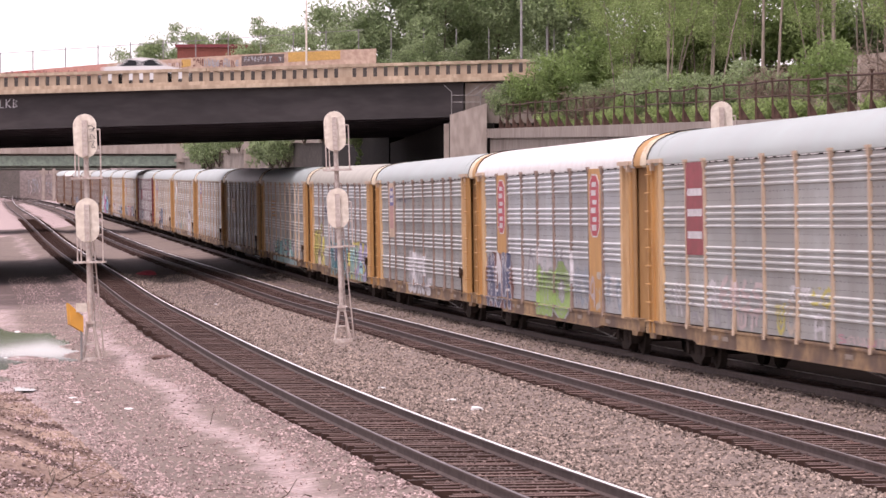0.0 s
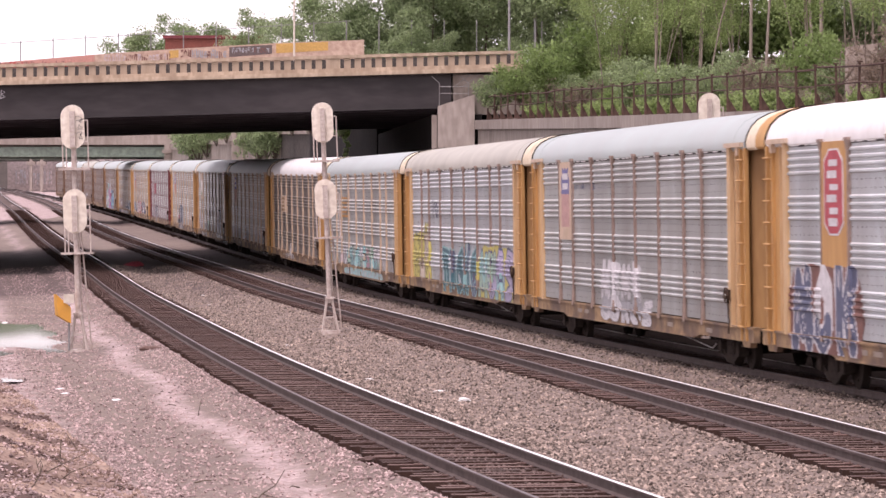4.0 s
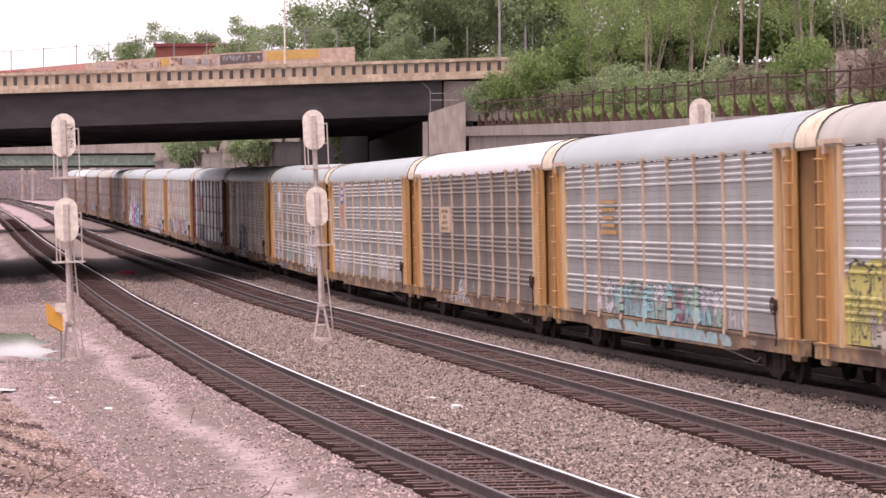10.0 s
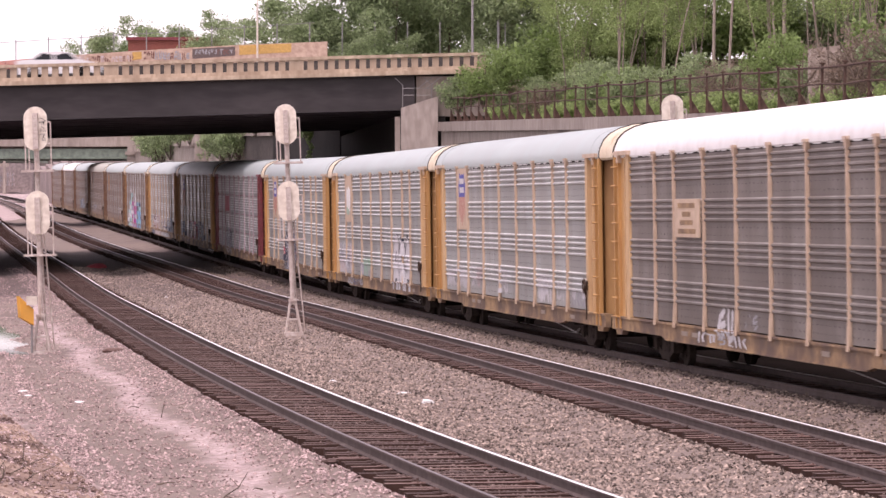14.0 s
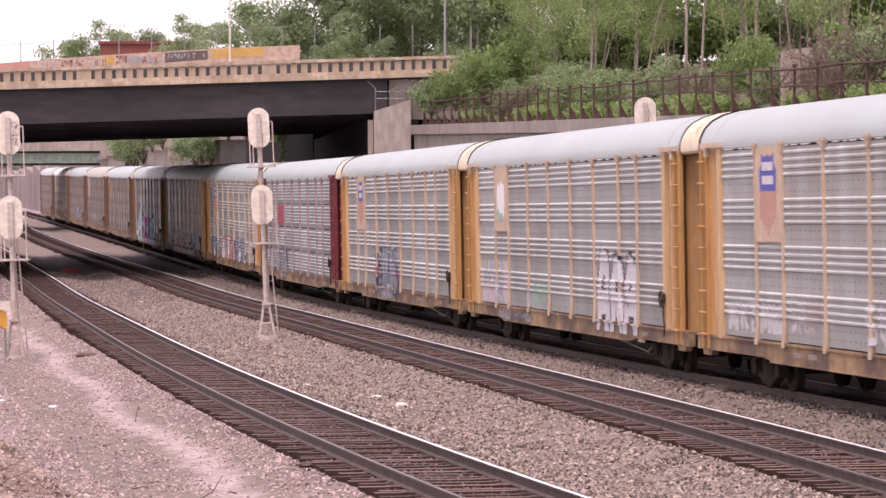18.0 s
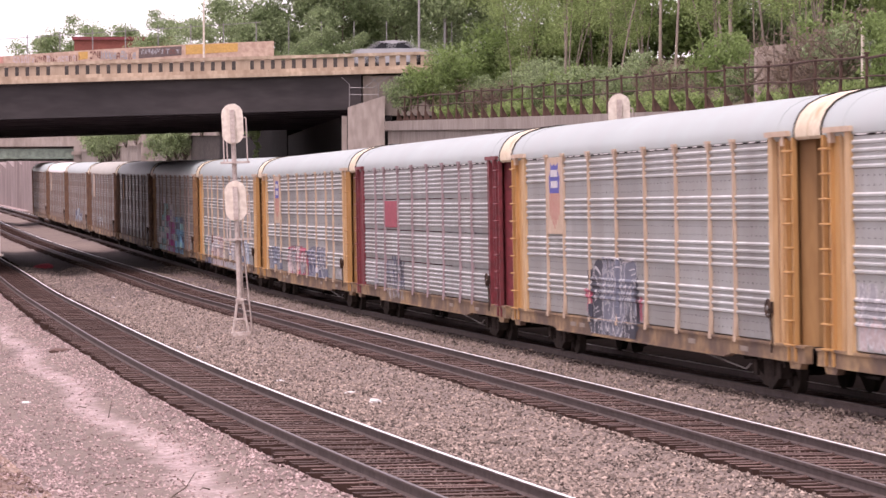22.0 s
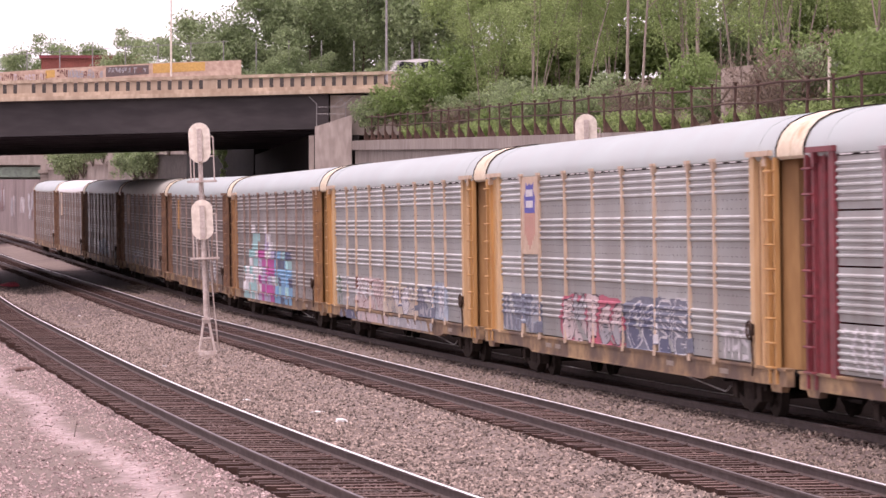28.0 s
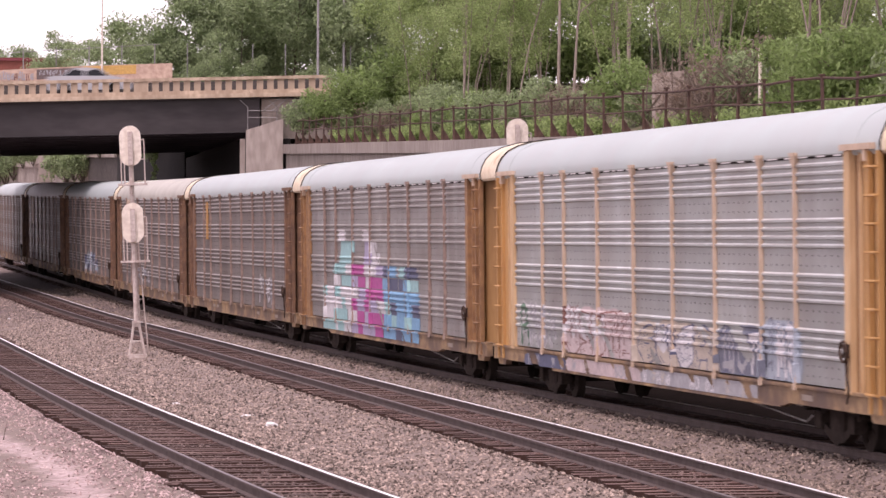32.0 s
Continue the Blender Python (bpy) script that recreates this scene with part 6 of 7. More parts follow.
def bush(label, h, w, leaf, count, size, seed, name="bush"):
    r = random.Random(seed)
    t = thing(name, label, name)
    bm = bmesh.new()
    tips = []
    for k in range(10):
        a = r.uniform(0, math.tau)
        tip = Vector((math.cos(a) * w * r.uniform(0.1, 0.75), math.sin(a) * w * r.uniform(0.1, 0.75), h * r.uniform(0.35, 0.95)))
        tube(bm, [(0, 0, -0.1), tip * 0.55 + Vector((0, 0, h * 0.1)), tip], 0.03, 4, 0.01)
        tips += [tip, tip * 0.6]
    part("branchwork", bm, M["bark"], t)
    part("foliage", leaves("foliage", tips, [h * r.uniform(0.2, 0.38) for _ in tips], count, size, M[leaf], seed), None, t)
    return t


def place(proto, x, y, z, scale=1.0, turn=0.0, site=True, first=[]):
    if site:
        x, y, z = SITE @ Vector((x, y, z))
        scale *= VIEW_SCALE
    if proto.name not in first:
        first.append(proto.name)
        proto.matrix_basis = pose(x, y, z, 0, 0, turn)
        proto.scale = (scale, scale, scale)
        return proto
    c = copy_thing(proto, pose(x, y, z, 0, 0, turn))
    c.scale = (scale, scale, scale)
    return c


T_DARK = tree("dense dark green broadleaf tree", 11, 3.6, 0.2, "leaf_a", 17000, (0.08, 0.19), 11, limbs=16, clump=0.13)
T_DARK2 = tree("tall dark green leafy tree", 13, 3.4, 0.22, "leaf_a", 17000, (0.08, 0.19), 12, limbs=18, clump=0.11)
T_LIGHT = tree("slender light green tree with pale trunks", 12, 3.2, 0.32, "leaf_b", 11000, (0.045, 0.11), 13, "bark_pale", stems=3, limbs=8, clump=0.10)
T_LIGHT2 = tree("thin young tree in fresh green leaf", 13, 3.0, 0.4, "leaf_b", 9500, (0.045, 0.11), 14, "bark_pale", stems=2, limbs=10, clump=0.10)
T_MID = tree("leafy mid-green young tree", 10, 3.6, 0.12, "leaf_b", 15000, (0.055, 0.13), 17, limbs=18, clump=0.13)
T_STEMS = tree("cluster of pale leaning stems with sparse leaves", 9, 2.4, 0.45, "leaf_b", 6000, (0.04, 0.10), 18, "bark_pale", stems=6, limbs=4, clump=0.10)
T_BARE = tree("tall thin tree with few leaves", 14, 2.6, 0.45, "leaf_b", 4200, (0.04, 0.10), 15, "bark_pale", stems=1, limbs=14, clump=0.09)
M["pier_stub"] = mat("pier_stub", (0.44, 0.37, 0.31), (0.35, 0.29, 0.245), 0.9, scale=0.8, fine=4, fine_c=(0.25, 0.2, 0.17), c3=(0.27, 0.23, 0.19), bump=0.4, bump_scale=6)
T_ROUND = tree("airy round-crowned tree against the pale sky", 12.2, 4.4, 0.45, "leaf_a", 15000, (0.07, 0.15), 19, limbs=20, clump=0.10)
T_AIRY = tree("airy grey-green tree against the pale sky", 9, 3.3, 0.25, "leaf_a", 6000, (0.09, 0.2), 16, limbs=14, clump=0.13)
B_FRESH = bush("fresh light green bush", 2.6, 1.9, "leaf_c", 2600, (0.06, 0.15), 21)
B_DARK = bush("dark green leafy shrub", 2.4, 1.8, "leaf_a", 2600, (0.06, 0.15), 22, "shrub")
B_WEED = bush("low weeds and seedlings", 1.1, 1.2, "leaf_b", 1200, (0.04, 0.11), 23, "weed")
B_TWIG = thing("brushwood", "tangle of dry brown brushwood", "brushwood")
bm = bmesh.new()
rb = random.Random(24)
for k in range(170):
    a, q = rb.uniform(0, math.tau), rb.uniform(0, math.tau)
    p = Vector((math.cos(a), math.sin(a), 0)) * rb.uniform(0, 1.7) + Vector((0, 0, rb.uniform(0, 1.2)))
    ln = rb.uniform(0.6, 1.7)
    e = p + Vector((math.cos(q) * 0.8, math.sin(q) * 0.8, rb.uniform(-0.1, 0.9))) * ln
    e.z = max(e.z, 0.05)
    tube(bm, [p, p.lerp(e, 0.5) + Vector((0, 0, rb.uniform(-0.1, 0.2))), e], rb.uniform(0.012, 0.03), 4, 0.005)
part("deadwood", bm, M["twig"], B_TWIG)
part("dead_leaves", leaves("dead_leaves", [(rb.uniform(-1.5, 1.5), rb.uniform(-1.5, 1.5), rb.uniform(0.2, 2.0)) for k in range(30)], 0.5, 900, (0.04, 0.09), M["twig"], 24), None, B_TWIG)


def behind_wall(y, u):
    return wall_x(y) + u, y, slope_z(u, y)


rng = random.Random(31)
# weeds and shrubs just behind the fence
for y in np.arange(84, 203, 2.3):
    if rng.random() < 0.6:
        x, yy_, z = behind_wall(y, rng.uniform(1.6, 3.4))
        place(B_WEED, x, yy_, z, rng.uniform(0.5, 1.15), rng.uniform(0, 360))
for y in np.arange(80, 203, 3.6):
    x, yy_, z = behind_wall(y, rng.uniform(3.5, 7))
    if rng.random() < (0.45 if 122 < y < 150 else 0.15):
        place(B_TWIG, x, yy_, z, rng.uniform(0.6, 1.0), rng.uniform(0, 360))
    else:
        place(rng.choice((B_FRESH, B_DARK, B_DARK)), x, yy_, z, rng.uniform(0.6, 1.1), rng.uniform(0, 360))
for y, u in ((170, 4.6), (136, 9.0), (116, 7.5), (104, 8.5)):
    x, yy_, z = behind_wall(y, u)
    place(T_STEMS, x, yy_, z, rng.uniform(0.75, 1.05), rng.uniform(0, 360))
# bushes that overhang the bridge's end
for dx, dy, s, p in ((0.4, 0, 0.85, B_DARK), (1.8, -1, 1.0, B_FRESH), (3.4, 1, 1.15, B_DARK), (3.2, -5, 1.1, B_FRESH), (5.4, -2, 1.4, B_FRESH)):
    place(p, 3.3 + dx, 201 + dy, 9.2 + 0.25 * dx, s, rng.uniform(0, 360))
for k in range(16):
    x = 8.6 + 1.9 * k + rng.uniform(-0.6, 0.8)
    place(rng.choice((B_FRESH, B_DARK, B_FRESH)), x, 201 + rng.uniform(-1.5, 1.0), slope_z(x - wall_x(201), 201), rng.uniform(1.3, 1.9), rng.uniform(0, 360))
for k in range(9):
    x = 11 + 3.2 * k
    place(rng.choice((T_MID, T_LIGHT)), x, 199 + rng.uniform(-2, 2), slope_z(x - wall_x(199), 199), rng.uniform(0.8, 1.1), rng.uniform(0, 360))
# the thicket of young trees
for y in np.arange(92, 204, 5.0):
    for u0 in (7, 12, 18, 26, 34, 44):
        if rng.random() < (0.62 if not (120 < y < 152 and u0 < 15) else 0.3):
            x, yy_, z = behind_wall(y + rng.uniform(-2, 2), u0 + rng.uniform(-2, 2))
            p = rng.choice((T_LIGHT, T_LIGHT2, T_BARE, T_LIGHT, T_MID)) if u0 < 20 else rng.choice((T_MID, T_MID, T_LIGHT, T_DARK2))
            place(p, x, yy_, z, rng.uniform(0.65, 1.1), rng.uniform(0, 360))
# dark trees behind the overpass
for x, y, z, s, p in ((-7.6, 268, 12.6, 0.9, T_DARK), (-4, 272, 12.8, 1.0, T_DARK2), (0, 266, 12.8, 1.0, T_DARK), (4, 270, 13, 1.15, T_DARK2), (8, 266, 13, 1.1, T_DARK),
                      (2.2, 279, 13, 1.25, T_DARK2), (6.2, 281, 13, 1.25, T_DARK2), (13, 270, 13, 1.2, T_DARK2), (18, 268, 13, 1.2, T_DARK), (-9.5, 280, 12.5, 1.0, T_AIRY), (-15.6, 330, 12.5, 0.95, T_ROUND),
                      (24, 275, 13, 1.3, T_DARK2), (31, 270, 13, 1.3, T_DARK), (40, 275, 13, 1.3, T_DARK2), (-4.2, 263.5, 12, 0.5, T_DARK), (-2.5, 263, 12, 0.55, T_DARK), (0, 263, 12, 0.5, T_DARK),
                      (-32.4, 402, 15.5, 1.2, T_ROUND), (-30.2, 406, 15.5, 1.05, T_ROUND), (-28.0, 404, 15.5, 1.25, T_ROUND)):
    k = VIEW_SCALE if y < 300 else 1.0
    place(p, x * k, y * k, far_z(x * k, y * k) - 0.15, s * 1.1 * k, rng.uniform(0, 360), site=False)
# shrubs hanging over the far wall
for y, dz, s in ((314, -1.4, 1.5), (309, -1.6, 1.55), (304, -1.2, 1.3), (298, -0.3, 0.9), (292, -0.2, 0.8), (286, -0.2, 0.9), (280, -0.4, 0.8), (274, -2.0, 1.4), (270, -1.8, 1.5), (266, -2.0, 1.35), (258, -0.3, 0.8), (250, -0.3, 0.7), (237, -1.0, 0.45)):
    place(B_DARK, far_wall_x(y) - 0.3, y, 9.6 + dz, s, rng.uniform(0, 360), site=False)
vine = thing("climbing_plant", "narrow yellow-green climbing plant on the dark wall under the bridge", "plant", m=pose(far_wall_x(235) - 0.35, 235, 0))
bm = bmesh.new()
tube(bm, [(0, 0, 6.4), (0.1, 0, 7.6), (0.02, 0, 8.6), (0.12, 0, 9.5)], 0.03, 5, 0.01)
part("stem", bm, M["bark"], vine)
part("foliage", leaves("foliage", [(0.1 * math.sin(k * 1.9), 0, 6.9 + 0.28 * k) for k in range(10)], 0.22, 420, (0.05, 0.12), M["leaf_c"], 61), None, vine)
# brown brushwood and a vine-covered hedge farther right
for y, u, s in ((119, 3.8, 1.1), (121, 5.4, 1.25), (115.5, 4.4, 1.15), (117, 6, 1.2)):
    x, yy_, z = behind_wall(y, u)
    place(B_TWIG, x, yy_, z, s, rng.uniform(0, 360))

hedge = thing("ivy_fence", "tall fence wholly covered by green vines", "hedge")
bm = bmesh.new()
for k in range(6):
    x, y, z = behind_wall(112 - 3.6 * k, 4.5)
    bm = bmesh.new()
    tube(bm, [(x, y, z - 0.2), (x, y, z + 2.6)], 0.05, 6)
    part("post", bm, M["steel_post"], hedge)
cs = []
for k in range(60):
    x, y, z = behind_wall(112 - 19 * k / 60, 4.5)
    for zz in (0.3, 0.9, 1.5, 2.1, 2.5):
        cs.append((x + rng.uniform(-0.2, 0.2), y, z + zz))
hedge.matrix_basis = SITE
part("vines", leaves("vines", cs, 0.42, 16000, (0.05, 0.12), M["leaf_c"], 77), None, hedge)
bm = bmesh.new()
x, y, z = behind_wall(112.6, 4.4)
tube(bm, [(x, y, z - 0.3), (x, y, z + 2.7)], 0.06, 6)
one("white_post", bm, M["ivory"], "slender white painted post by the vine fence", "post").matrix_basis = SITE
bm = bmesh.new()
x, y, z = behind_wall(122, 3.6)
hexa(bm, [(x - 0.5, y, z - 0.5), (x + 0.5, y - 0.2, z - 0.5), (x + 0.5, y + 0.6, z - 0.5), (x - 0.5, y + 0.9, z - 0.5), (x - 0.5, y, z + 2.2), (x + 0.5, y - 0.2, z + 2.3), (x + 0.5, y + 0.6, z + 2.3), (x - 0.5, y + 0.9, z + 2.2)])
one("concrete_block", bm, M["pier_stub"], "old weathered concrete pier stub on the slope", "concrete block", bevel=0.06).matrix_basis = SITE

# ---- beyond the road: walls, fence, building, lamps ----
def nw_z(x):
    return float(np.interp(x, [-33, -25.4, -19.2, -12.9, -5], [14.7, 15.35, 15.8, 16.2, 16.5]))


nw = thing("painted_wall", "pinkish concrete barrier wall with layers of graffiti", "wall", kind="structure")
for a, b, c in ((-75, -33, "pinkwall"), (-33, -25.2, "salmon"), (-25.2, -19, "pinkwall"), (-19, -11.0, "pinkwall"), (-11.0, -7.6, "pinkwall"), (-7.6, -5.0, "pinkwall")):
    bm = bmesh.new()
    hexa(bm, [(a, 262, deck_z(a) - 1), (b, 262, deck_z(b) - 1), (b, 262.4, deck_z(b) - 1), (a, 262.4, deck_z(a) - 1), (a, 262, nw_z(max(a, -33))), (b, 262, nw_z(max(b, -33))), (b, 262.4, nw_z(max(b, -33))), (a, 262.4, nw_z(max(a, -33)))])
    m_ = M.get(c) or paint("wall_" + c, {"salmon": (0.62, 0.31, 0.25), "soot": (0.16, 0.12, 0.11), "amber": (0.66, 0.40, 0.12)}[c])
    part("wall_panel", bm, m_, nw)
for a, b, drop, hgt, c in ((-15.1, -11.9, 0.12, 0.75, "soot"), (-11.6, -7.7, 0.05, 0.72, "amber"), (-19.6, -18.9, 0.1, 0.6, "amber")):
    bm = bmesh.new()
    za, zb = nw_z(a) - drop, nw_z(b) - drop
    hexa(bm, [(a, 261.985, za - hgt), (b, 261.985, zb - hgt * 0.9), (b, 261.997, zb - hgt * 0.9), (a, 261.997, za - hgt), (a, 261.985, za), (b, 261.985, zb), (b, 261.997, zb), (a, 261.997, za)])
    part("paint_patch", bm, paint("wall_" + c, {"soot": (0.16, 0.12, 0.11), "amber": (0.66, 0.40, 0.12)}[c]), nw)
for a, b, z0, z1, cols, seed in ((-33.0, -25.5, 14.0, 14.9, "umber umber red", 3), (-40, -33.5, 13.5, 14.5, "red umber", 4), (-24.5, -19.5, 14.6, 15.5, "palepink umber", 5), (-18.8, -15.3, 15.1, 15.8, "umber grey", 6), (-14.9, -12.1, 15.5, 15.95, "grey umber", 7)):
    shift = z0 - 1.1
    me = graffiti_mesh(a, b, 1.1, 1.1 + z1 - z0, cols.split(), None, seed, "thin", "flat", 3 * round((b - a) / 0.8))
    part("graffiti", me, None, nw, m=pose(0, 261.975, shift))
cf = thing("chain_link_fence", "tall galvanised fence posts with top wire", "fence")
for k in range(24):
    x = -48 + 2.45 * k
    bm = bmesh.new()
    zt = nw_z(max(-33, min(x, -5)))
    tube(bm, [(x, 263, zt - 1), (x, 263, zt + 1.55)], 0.045, 5)
    part("fence_post", bm, M["steel_post"], cf)
bm = bmesh.new()
tube(bm, [(-48, 263, nw_z(-33) + 1.5), (-33, 263, nw_z(-33) + 1.5), (-6, 263, nw_z(-6) + 1.5)], 0.03, 4)
part("top_wire", bm, M["steel_post"], cf)
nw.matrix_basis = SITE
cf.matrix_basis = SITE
bd = thing("brick_building", "long low dark red brick building behind the road", "building")
bm = bmesh.new()
box(bm, -26.6, -17.0, 350, 360, 10, 21.0)
part("wall", bm, M["brick"], bd)
bm = bmesh.new()
box(bm, -26.8, -16.8, 349.8, 360.2, 21.0, 21.3)
part("roof_edge", bm, M["maroon"], bd)


def lamp_pole(x, y, z, h, m, r, arm):
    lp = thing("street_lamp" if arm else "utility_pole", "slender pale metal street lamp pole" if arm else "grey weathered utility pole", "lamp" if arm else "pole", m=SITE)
    bm = bmesh.new()
    tube(bm, [(x, y, z), (x, y, z + h)], r, 8, r * 0.6)
    part("pole", bm, m, lp, smooth=True)
    if arm:
        bm = bmesh.new()
        tube(bm, [(x, y, z + h), (x + 0.8, y, z + h + 0.5), (x + 2, y, z + h + 0.6)], 0.05, 6)
        part("arm", bm, m, lp)
        bm = bmesh.new()
        box(bm, x + 1.9, x + 2.6, y - 0.12, y + 0.12, z + h + 0.5, z + h + 0.66)
        part("lamp_head", bm, m, lp, bevel=0.03)
    else:
        bm = bmesh.new()
        box(bm, x - 1.1, x + 1.1, y - 0.06, y + 0.06, z + h - 0.6, z + h - 0.45)
        part("cross_arm", bm, m, lp)


# litter and odd bits on the ground
def rest(x, y):
    return float(ground_height(np.array(x), np.array(y)))


def litter(name, label, cat, x, y, m, sx, sy, sz, seed):
    r = random.Random(seed)
    bm = bmesh.new()
    bmesh.ops.create_icosphere(bm, subdivisions=2, radius=1.0)
    for v in bm.verts:
        v.co = Vector((v.co.x * sx, v.co.y * sy, v.co.z * sz)) * r.uniform(0.75, 1.2)
    ob = one(name, bm, m, label, cat)
    ob.matrix_basis = pose(x, y, rest(x, y) + sz * 0.4, 0, 0, r.uniform(0, 360))
    return ob


litter("pale_rock", "large pale broken rock in the ballast", "rock", 0.67, 70.7, M["roof_white"], 0.16, 0.1, 0.07, 1)
litter("pale_rock", "pale stone lying on the ties", "rock", 0.42, 51.2, M["roof_white"], 0.09, 0.09, 0.07, 2)
litter("wood_chunk", "dark weathered chunk of wood on the gravel", "wood", -0.95, 51.5, M["tie"], 0.15, 0.1, 0.05, 3)
litter("wood_chunk", "dark broken piece of a tie on the gravel", "wood", -7.6, 94.9, M["tie"], 0.35, 0.12, 0.08, 4)
litter("red_rag", "crumpled red scrap lying between the tracks", "litter", -16.9, 199, paint("spray_signred", (0.5, 0.05, 0.06)), 0.55, 0.5, 0.2, 5)
rr = random.Random(12)
for k in range(13):
    y = rr.choice((rr.uniform(70, 80), rr.uniform(95, 190), rr.uniform(60, 130)))
    x = -0.1267 * y + rr.uniform(-0.2, 3.0) if k % 3 else float(TRACK[1].x_at(y)) + rr.uniform(2, 5)
    litter("paper_scrap", "crumpled white paper scrap on the dirt", "litter", x, y, M["roof_white"], rr.uniform(0.05, 0.2), rr.uniform(0.05, 0.15), 0.03, 40 + k)
for k in range(24):
    y = 44 + 50 * rr.random() ** 1.4
    x = float(TRACK[1].x_at(y)) - rr.uniform(1.8, 7)
    a = rr.uniform(0, math.tau)
    ln = rr.uniform(0.1, 0.45)
    bm = bmesh.new()
    tube(bm, [(0, 0, 0.02), (ln * 0.5 * math.cos(a), ln * 0.5 * math.sin(a), 0.05), (ln * math.cos(a + 0.3), ln * math.sin(a + 0.3), 0.03 + 0.3 * (k % 6 == 0))], 0.012, 5, 0.005)
    st = one("stick", bm, M["bark"], "thin broken stick lying on the dirt", "stick")
    st.matrix_basis = pose(x, y, rest(x, y))

for k in range(4):
    y = rr.uniform(42.5, 50)
    x = -3.9 - (y - 43) * 0.178 - rr.uniform(0.2, 1.6)
    bm = bmesh.new()
    p = Vector((0, 0, -0.05))
    pts = [p]
    dx_ = rr.uniform(-0.25, 0.3)
    for q in range(4):
        p = p + Vector((dx_ + rr.uniform(-0.08, 0.08), rr.uniform(-0.1, 0.1), rr.uniform(0.04, 0.16)))
        pts.append(p)
    tube(bm, pts, 0.011, 5, 0.004)
    tube(bm, [pts[2], pts[2] + Vector((-dx_ * 0.8, 0, 0.12))], 0.007, 4, 0.003)
    tw = one("dead_branch", bm, M["bark"], "thin dead branch sticking out of the earth bank", "branch")
    tw.matrix_basis = pose(x, y, rest(x, y))

# dark backdrop that stands in for the shade under the far bridges
bm = bmesh.new()
hexa(bm, [(-260, 770, 4), (0, 770, 4), (0, 830, 4), (-260, 830, 4), (-260, 778, 16), (0, 778, 16), (0, 820, 16), (-260, 820, 16)])
one("far_embankment", bm, M["soot_wall"], "dark backdrop closing the cutting, painted for the shade under the viaduct", "embankment", kind="structure")

bm = bmesh.new()
tube(bm, [(0, 0, -0.05), (0.12, 0.05, 0.1), (0.3, 0.0, 0.22), (0.42, 0.05, 0.42)], 0.014, 5, 0.005)
tube(bm, [(0.3, 0.0, 0.22), (0.18, 0.1, 0.34)], 0.008, 4, 0.004)
tube(bm, [(0.12, 0.05, 0.1), (0.32, -0.1, 0.06), (0.52, -0.1, 0.0)], 0.011, 4, 0.006)
one("dead_branch", bm, M["bark"], "forked dead branch sticking out of the dirt", "branch").matrix_basis = pose(-2.35, 46.2, rest(-2.35, 46.2))

# rise hidden by the overpass, added so that the puddle mirrors dark green
hx = np.linspace(-420, 120, 28)
hy = np.array([830, 850, 880, 940, 1100])
hill = sheet("wooded_hill", hx, hy, lambda X, Y: np.interp(Y, hy, [6, 22, 28, 28.5, 10]) + 1.6 * np.sin(X * 0.21) + 1.1 * np.sin(X * 0.53 + 1), M["far_green"])[0]
tagged(new("wooded_hill", hill), "hidden dark green rise added for the puddle to mirror", "hill", kind="structure")

lamp_pole(-10.2, 261, 11.5, 12, M["ivory"], 0.09, True)
lamp_pole(5.6, 250, 12.0, 12, M["steel_post"], 0.11, False)
lamp_pole(7.8, 262, 12.0, 14, M["steel_post"], 0.11, False)


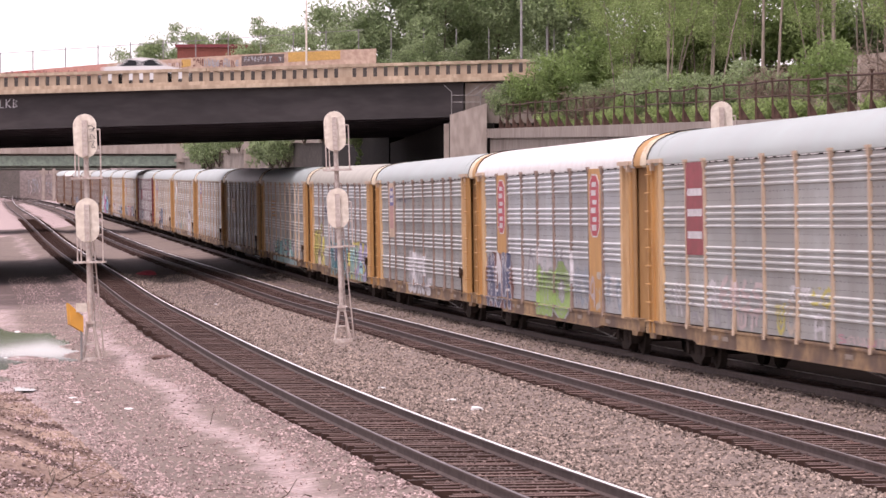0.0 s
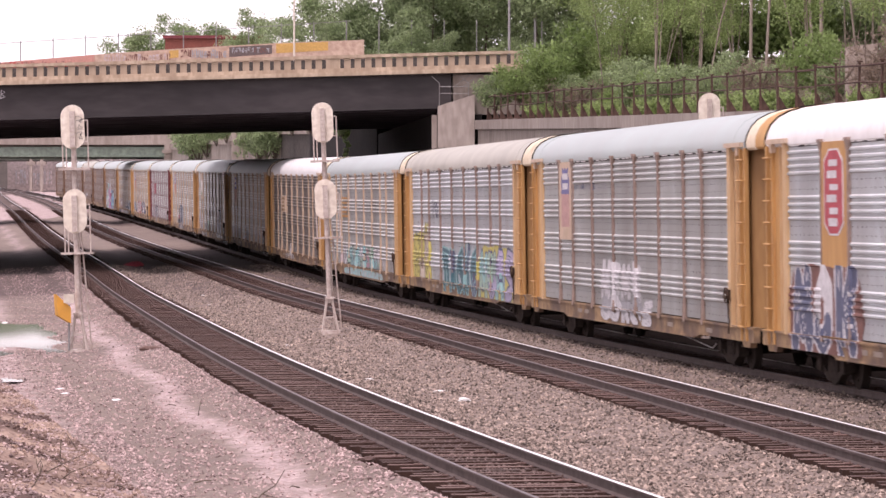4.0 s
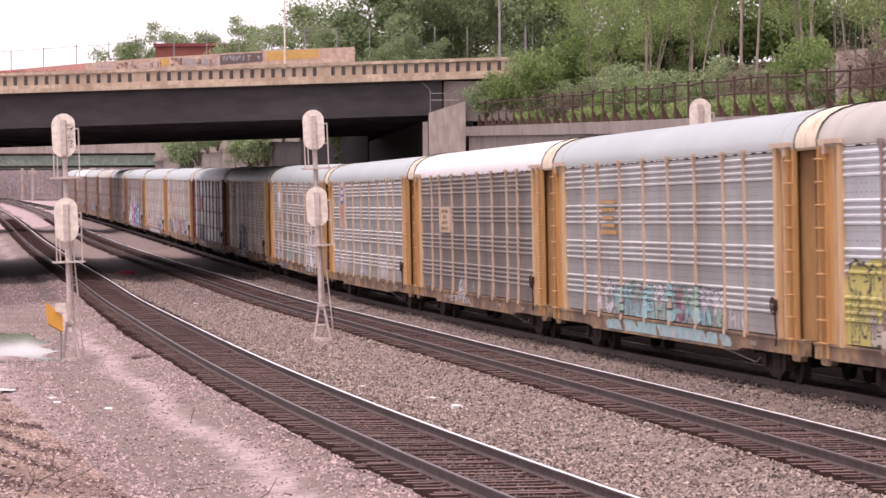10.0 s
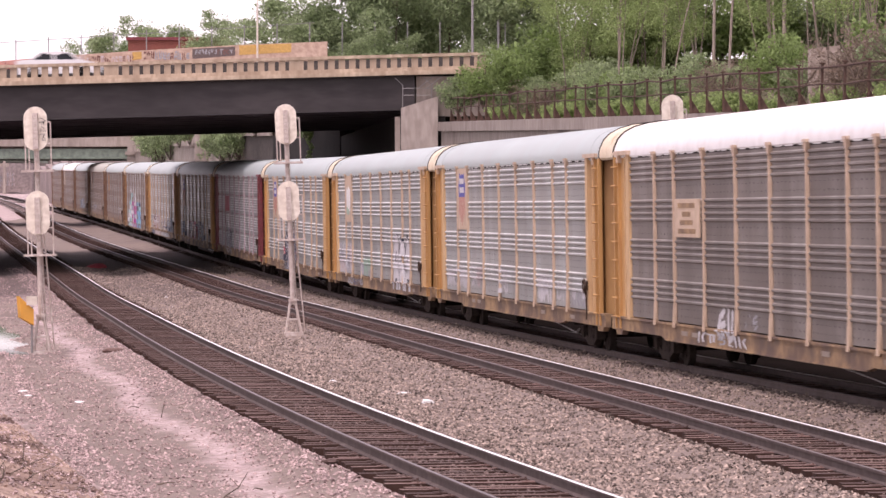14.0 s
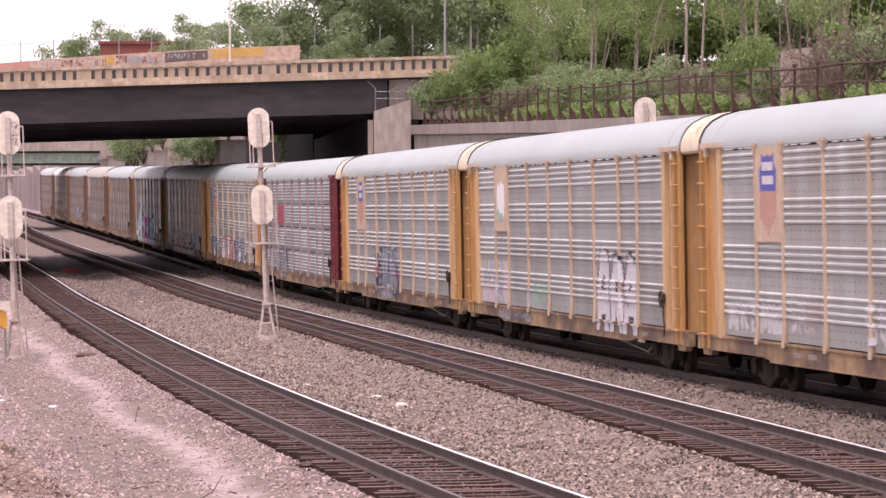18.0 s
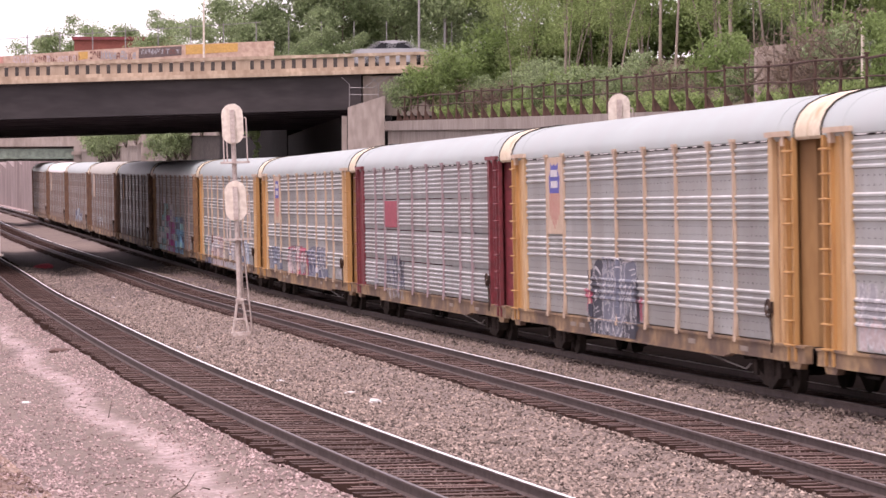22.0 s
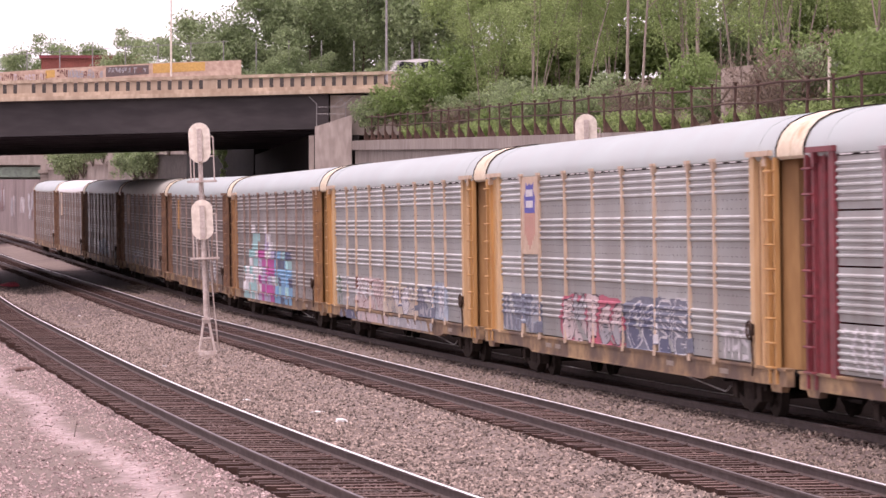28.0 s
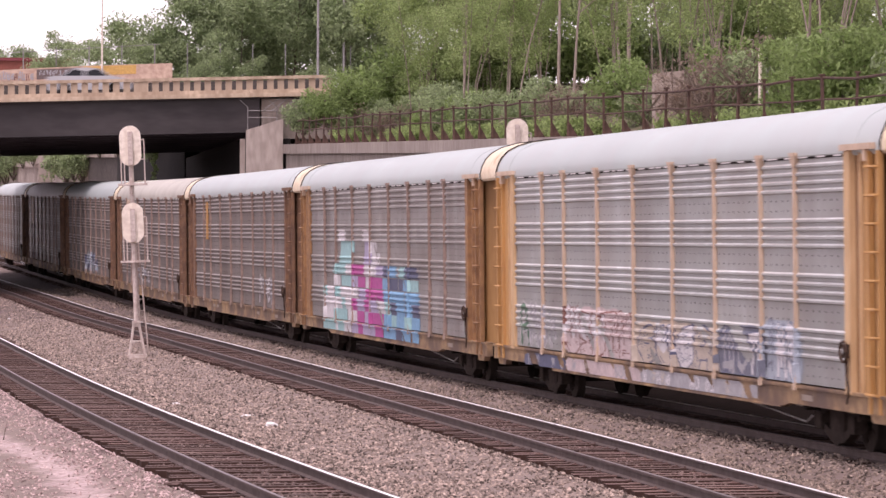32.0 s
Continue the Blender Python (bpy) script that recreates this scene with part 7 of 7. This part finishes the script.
# ---- road vehicles ----
def vehicle(kind, colour, label):
    v = thing("car" if kind == "sedan" else "suv", label, "car", "vehicles on the overpass")
    pm = bpy.data.materials.get("carpaint_" + "_".join(str(q) for q in colour)) or mat("carpaint_" + "_".join(str(q) for q in colour), colour, tuple(q * 0.94 for q in colour), 0.25, 0.1, spec=0.6)
    if kind == "sedan":
        L, W, belt, top = 2.35, 0.9, 0.92, 1.45
        cab = [(-1.75, belt), (-0.95, top - 0.03), (-0.1, top), (0.55, top - 0.06), (1.35, belt - 0.04)]
        low = [(-2.35, 0.55), (-2.3, 1.0), (-1.75, 1.04), (1.3, 0.99), (2.15, 0.8), (2.35, 0.5), (2.3, 0.28), (-2.3, 0.28)]
    else:
        L, W = 2.4, 0.97
        cab = [(-2.25, 0.98), (-1.8, 1.5), (-0.6, 1.58), (0.35, 1.52), (1.35, 0.96)]
        low = [(-2.4, 0.6), (-2.35, 0.98), (1.35, 0.96), (2.15, 0.82), (2.4, 0.62), (2.35, 0.35), (-2.35, 0.35)]
    L *= 0.94      # shortened to fit their length in the view
    cab, low = [(x * 0.94, z) for x, z in cab], [(x * 0.94, z) for x, z in low]
    bm = bmesh.new()
    loft(bm, [[(x, y * W, z) for x, z in low] for y in (-1, -0.92, 0.92, 1)])
    part("body", bm, pm, v, bevel=0.04)
    bm = bmesh.new()
    loft(bm, [[(x, y, z) for x, z in cab] for y in (-W * 0.86, W * 0.86)])
    part("glasshouse", bm, M["glass"], v, "dark tinted glass all round")
    bm = bmesh.new()
    a, b = cab[1], cab[3]
    loft(bm, [[(a[0] - 0.03, y, a[1] - 0.02), (cab[2][0], y, cab[2][1] + 0.015), (b[0] + 0.03, y, b[1] - 0.01), (cab[2][0], y, cab[2][1] - 0.2)] for y in (-W * 0.875, W * 0.875)])
    pw = 0.06 if kind == "sedan" else 0.11      # half the width of a roof pillar
    for f, q in ((cab[0][0] + 0.12, cab[1][0] + 0.02), (cab[2][0] - 0.1, cab[2][0] - 0.1), (cab[4][0] - 0.12, cab[3][0] + 0.02)):
        for sy in (-1, 1):
            hexa(bm, [(f - pw, sy * W * 0.87, cab[0][1]), (f + pw, sy * W * 0.87, cab[0][1]), (f + pw, sy * W * 0.85, cab[0][1]), (f - pw, sy * W * 0.85, cab[0][1]),
                      (q - pw, sy * W * 0.87, cab[2][1] - 0.06), (q + pw, sy * W * 0.87, cab[2][1] - 0.06), (q + pw, sy * W * 0.85, cab[2][1] - 0.06), (q - pw, sy * W * 0.85, cab[2][1] - 0.06)])
    part("roof", bm, pm, v)
    for sx in (-1.27, 1.27):
        for sy in (-1, 1):
            bm = bmesh.new()
            tube(bm, [(0, -0.1, 0), (0, 0.1, 0)], 0.33, 14)
            part("wheel", shared("tyre", lambda: mesh_of("wheel", bm, M["black"])), None, v, m=pose(sx, sy * (W - 0.1), 0.33))
    for sy in (-0.7, 0.7):
        bm = bmesh.new()
        box(bm, L - 0.12, L - 0.01, sy - 0.15, sy + 0.15, 0.6, 0.72)
        part("headlight", bm, M["ivory"], v)
        bm = bmesh.new()
        box(bm, -L + 0.0, -L + 0.08, sy - 0.13, sy + 0.13, 0.75, 0.9)
        part("tail_light", bm, M["maroon"], v)
    return v


WHITE, SILVER, DARK = (0.75, 0.74, 0.73), (0.42, 0.43, 0.44), (0.15, 0.155, 0.17)
# kind, colour, label, time when it is half way over the view, its place then, its speed
TRAFFIC = []


def traffic(kind, colour, label, t, x, speed, y=209.0):
    TRAFFIC.append((vehicle(kind, colour, label), t, x, speed, y))


traffic("sedan", WHITE, "white sedan crossing the overpass", 0.25, -10.07, 22.29, 184.0)
traffic("suv", SILVER, "silver van-like car crossing the overpass", 1.50, -10.50, 22.47, 187.5)
traffic("sedan", SILVER, "silver sedan crossing the overpass", 1.75, -1.59, 21.16, 184.0)
traffic("sedan", (0.4, 0.4, 0.41), "grey sedan crossing the overpass", 1.25, -9.90, 24.89, 187.5)
traffic("sedan", WHITE, "white sedan crossing the overpass", 4.50, -14.32, 24.20, 184.0)
traffic("sedan", SILVER, "silver sedan crossing the overpass", 6.50, 2.08, 24.20, 187.5)
traffic("sedan", WHITE, "white sedan crossing the overpass", 7.25, -11.58, 26.26, 184.0)
traffic("sedan", SILVER, "silver sedan crossing the overpass", 8.75, -8.34, 28.21, 187.5)
traffic("sedan", SILVER, "silver sedan crossing the overpass", 10.75, -5.71, 25.27, 184.0)
traffic("suv", WHITE, "white sport utility car with dark windows", 11.25, -12.57, 28.41, 187.5)
traffic("sedan", WHITE, "white sedan crossing the overpass", 12.25, -6.94, 23.02, 184.0)
traffic("sedan", (0.13, 0.14, 0.16), "dark grey sedan crossing the overpass", 13.00, -9.03, 19.09, 187.5)
traffic("sedan", WHITE, "white sedan crossing the overpass", 14.50, -5.71, 24.20, 184.0)
traffic("suv", (0.16, 0.03, 0.05), "dark red car crossing the overpass", 18.75, -3.80, 26.56, 187.5)
traffic("sedan", DARK, "dark sedan crossing the overpass", 20.75, -3.83, 25.94, 184.0)
traffic("sedan", WHITE, "white sedan crossing the overpass", 21.25, -9.85, 24.75, 187.5)
traffic("sedan", SILVER, "silver sedan crossing the overpass", 21.75, -4.34, 27.86, 184.0)
traffic("suv", WHITE, "white sport utility car crossing the overpass", 27.65, -0.23, 19.23, 187.5)
traffic("sedan", (0.07, 0.09, 0.16), "dark blue sedan crossing the overpass", 29.30, -3.20, 23.93, 184.0)
traffic("suv", WHITE, "white hatchback crossing the overpass", 30.50, -6.53, 20.98, 187.5)
traffic("sedan", SILVER, "silver sedan crossing the overpass", 32.00, -7.84, 24.20, 184.0)


def motions():
    stops = [0.5 * k for k in range(65)]
    for i, car in enumerate(TRAIN):
        walk(car, [(t, wagon_pose(i, t)) for t in stops])
    first = {}
    for w in WHEELS:      # every wheelset turns alike, so those at one place of their truck share one turning
        key = round(w.matrix_basis.translation.x, 2)
        if key in first:
            w.rotation_mode = "QUATERNION"
            w.animation_data_create()
            w.animation_data.action = first[key].animation_data.action
            w.animation_data.action_slot = first[key].animation_data.action_slot
            continue
        first[key] = w
        walk(w, [(k / 15, pose(key, 0, 0.42, 0, math.degrees(run(k / 15) / 0.42) % 360, 0)) for k in range(481)])
    for i, (v, t0, x0, speed, y) in enumerate(TRAFFIC):
        left, right = -330.0 - 8 * i, 300.0 + 8 * i
        ta, tb = t0 - (x0 - left) / speed, t0 + (right - x0) / speed

        def at(t):
            x = min(max(x0 + speed * (t - t0), left), right)
            slope = 0.028
            u = min(max(x / VIEW_SCALE, XL), 20)
            z = (SITE @ Vector((u, 209, deck_z(u) - 0.75))).z
            return pose(x, y, z, 0, -math.degrees(math.atan(slope)) if XL < x / VIEW_SCALE < 20 else 0, 0)
        near = [t0 + (q - x0) / speed for q in (-54.4, -40, 0, 17.56, 27)]
        rows = sorted({0.0, 32.0} | {round(q, 2) for q in [ta, tb] + near if 0 < q < 32})
        walk(v, [(q, at(q)) for q in rows])
        for curve in v.animation_data.action.layers[0].strips[0].channelbag(v.animation_data.action_slot).fcurves:
            for key in curve.keyframe_points:
                key.interpolation = "LINEAR"


motions()
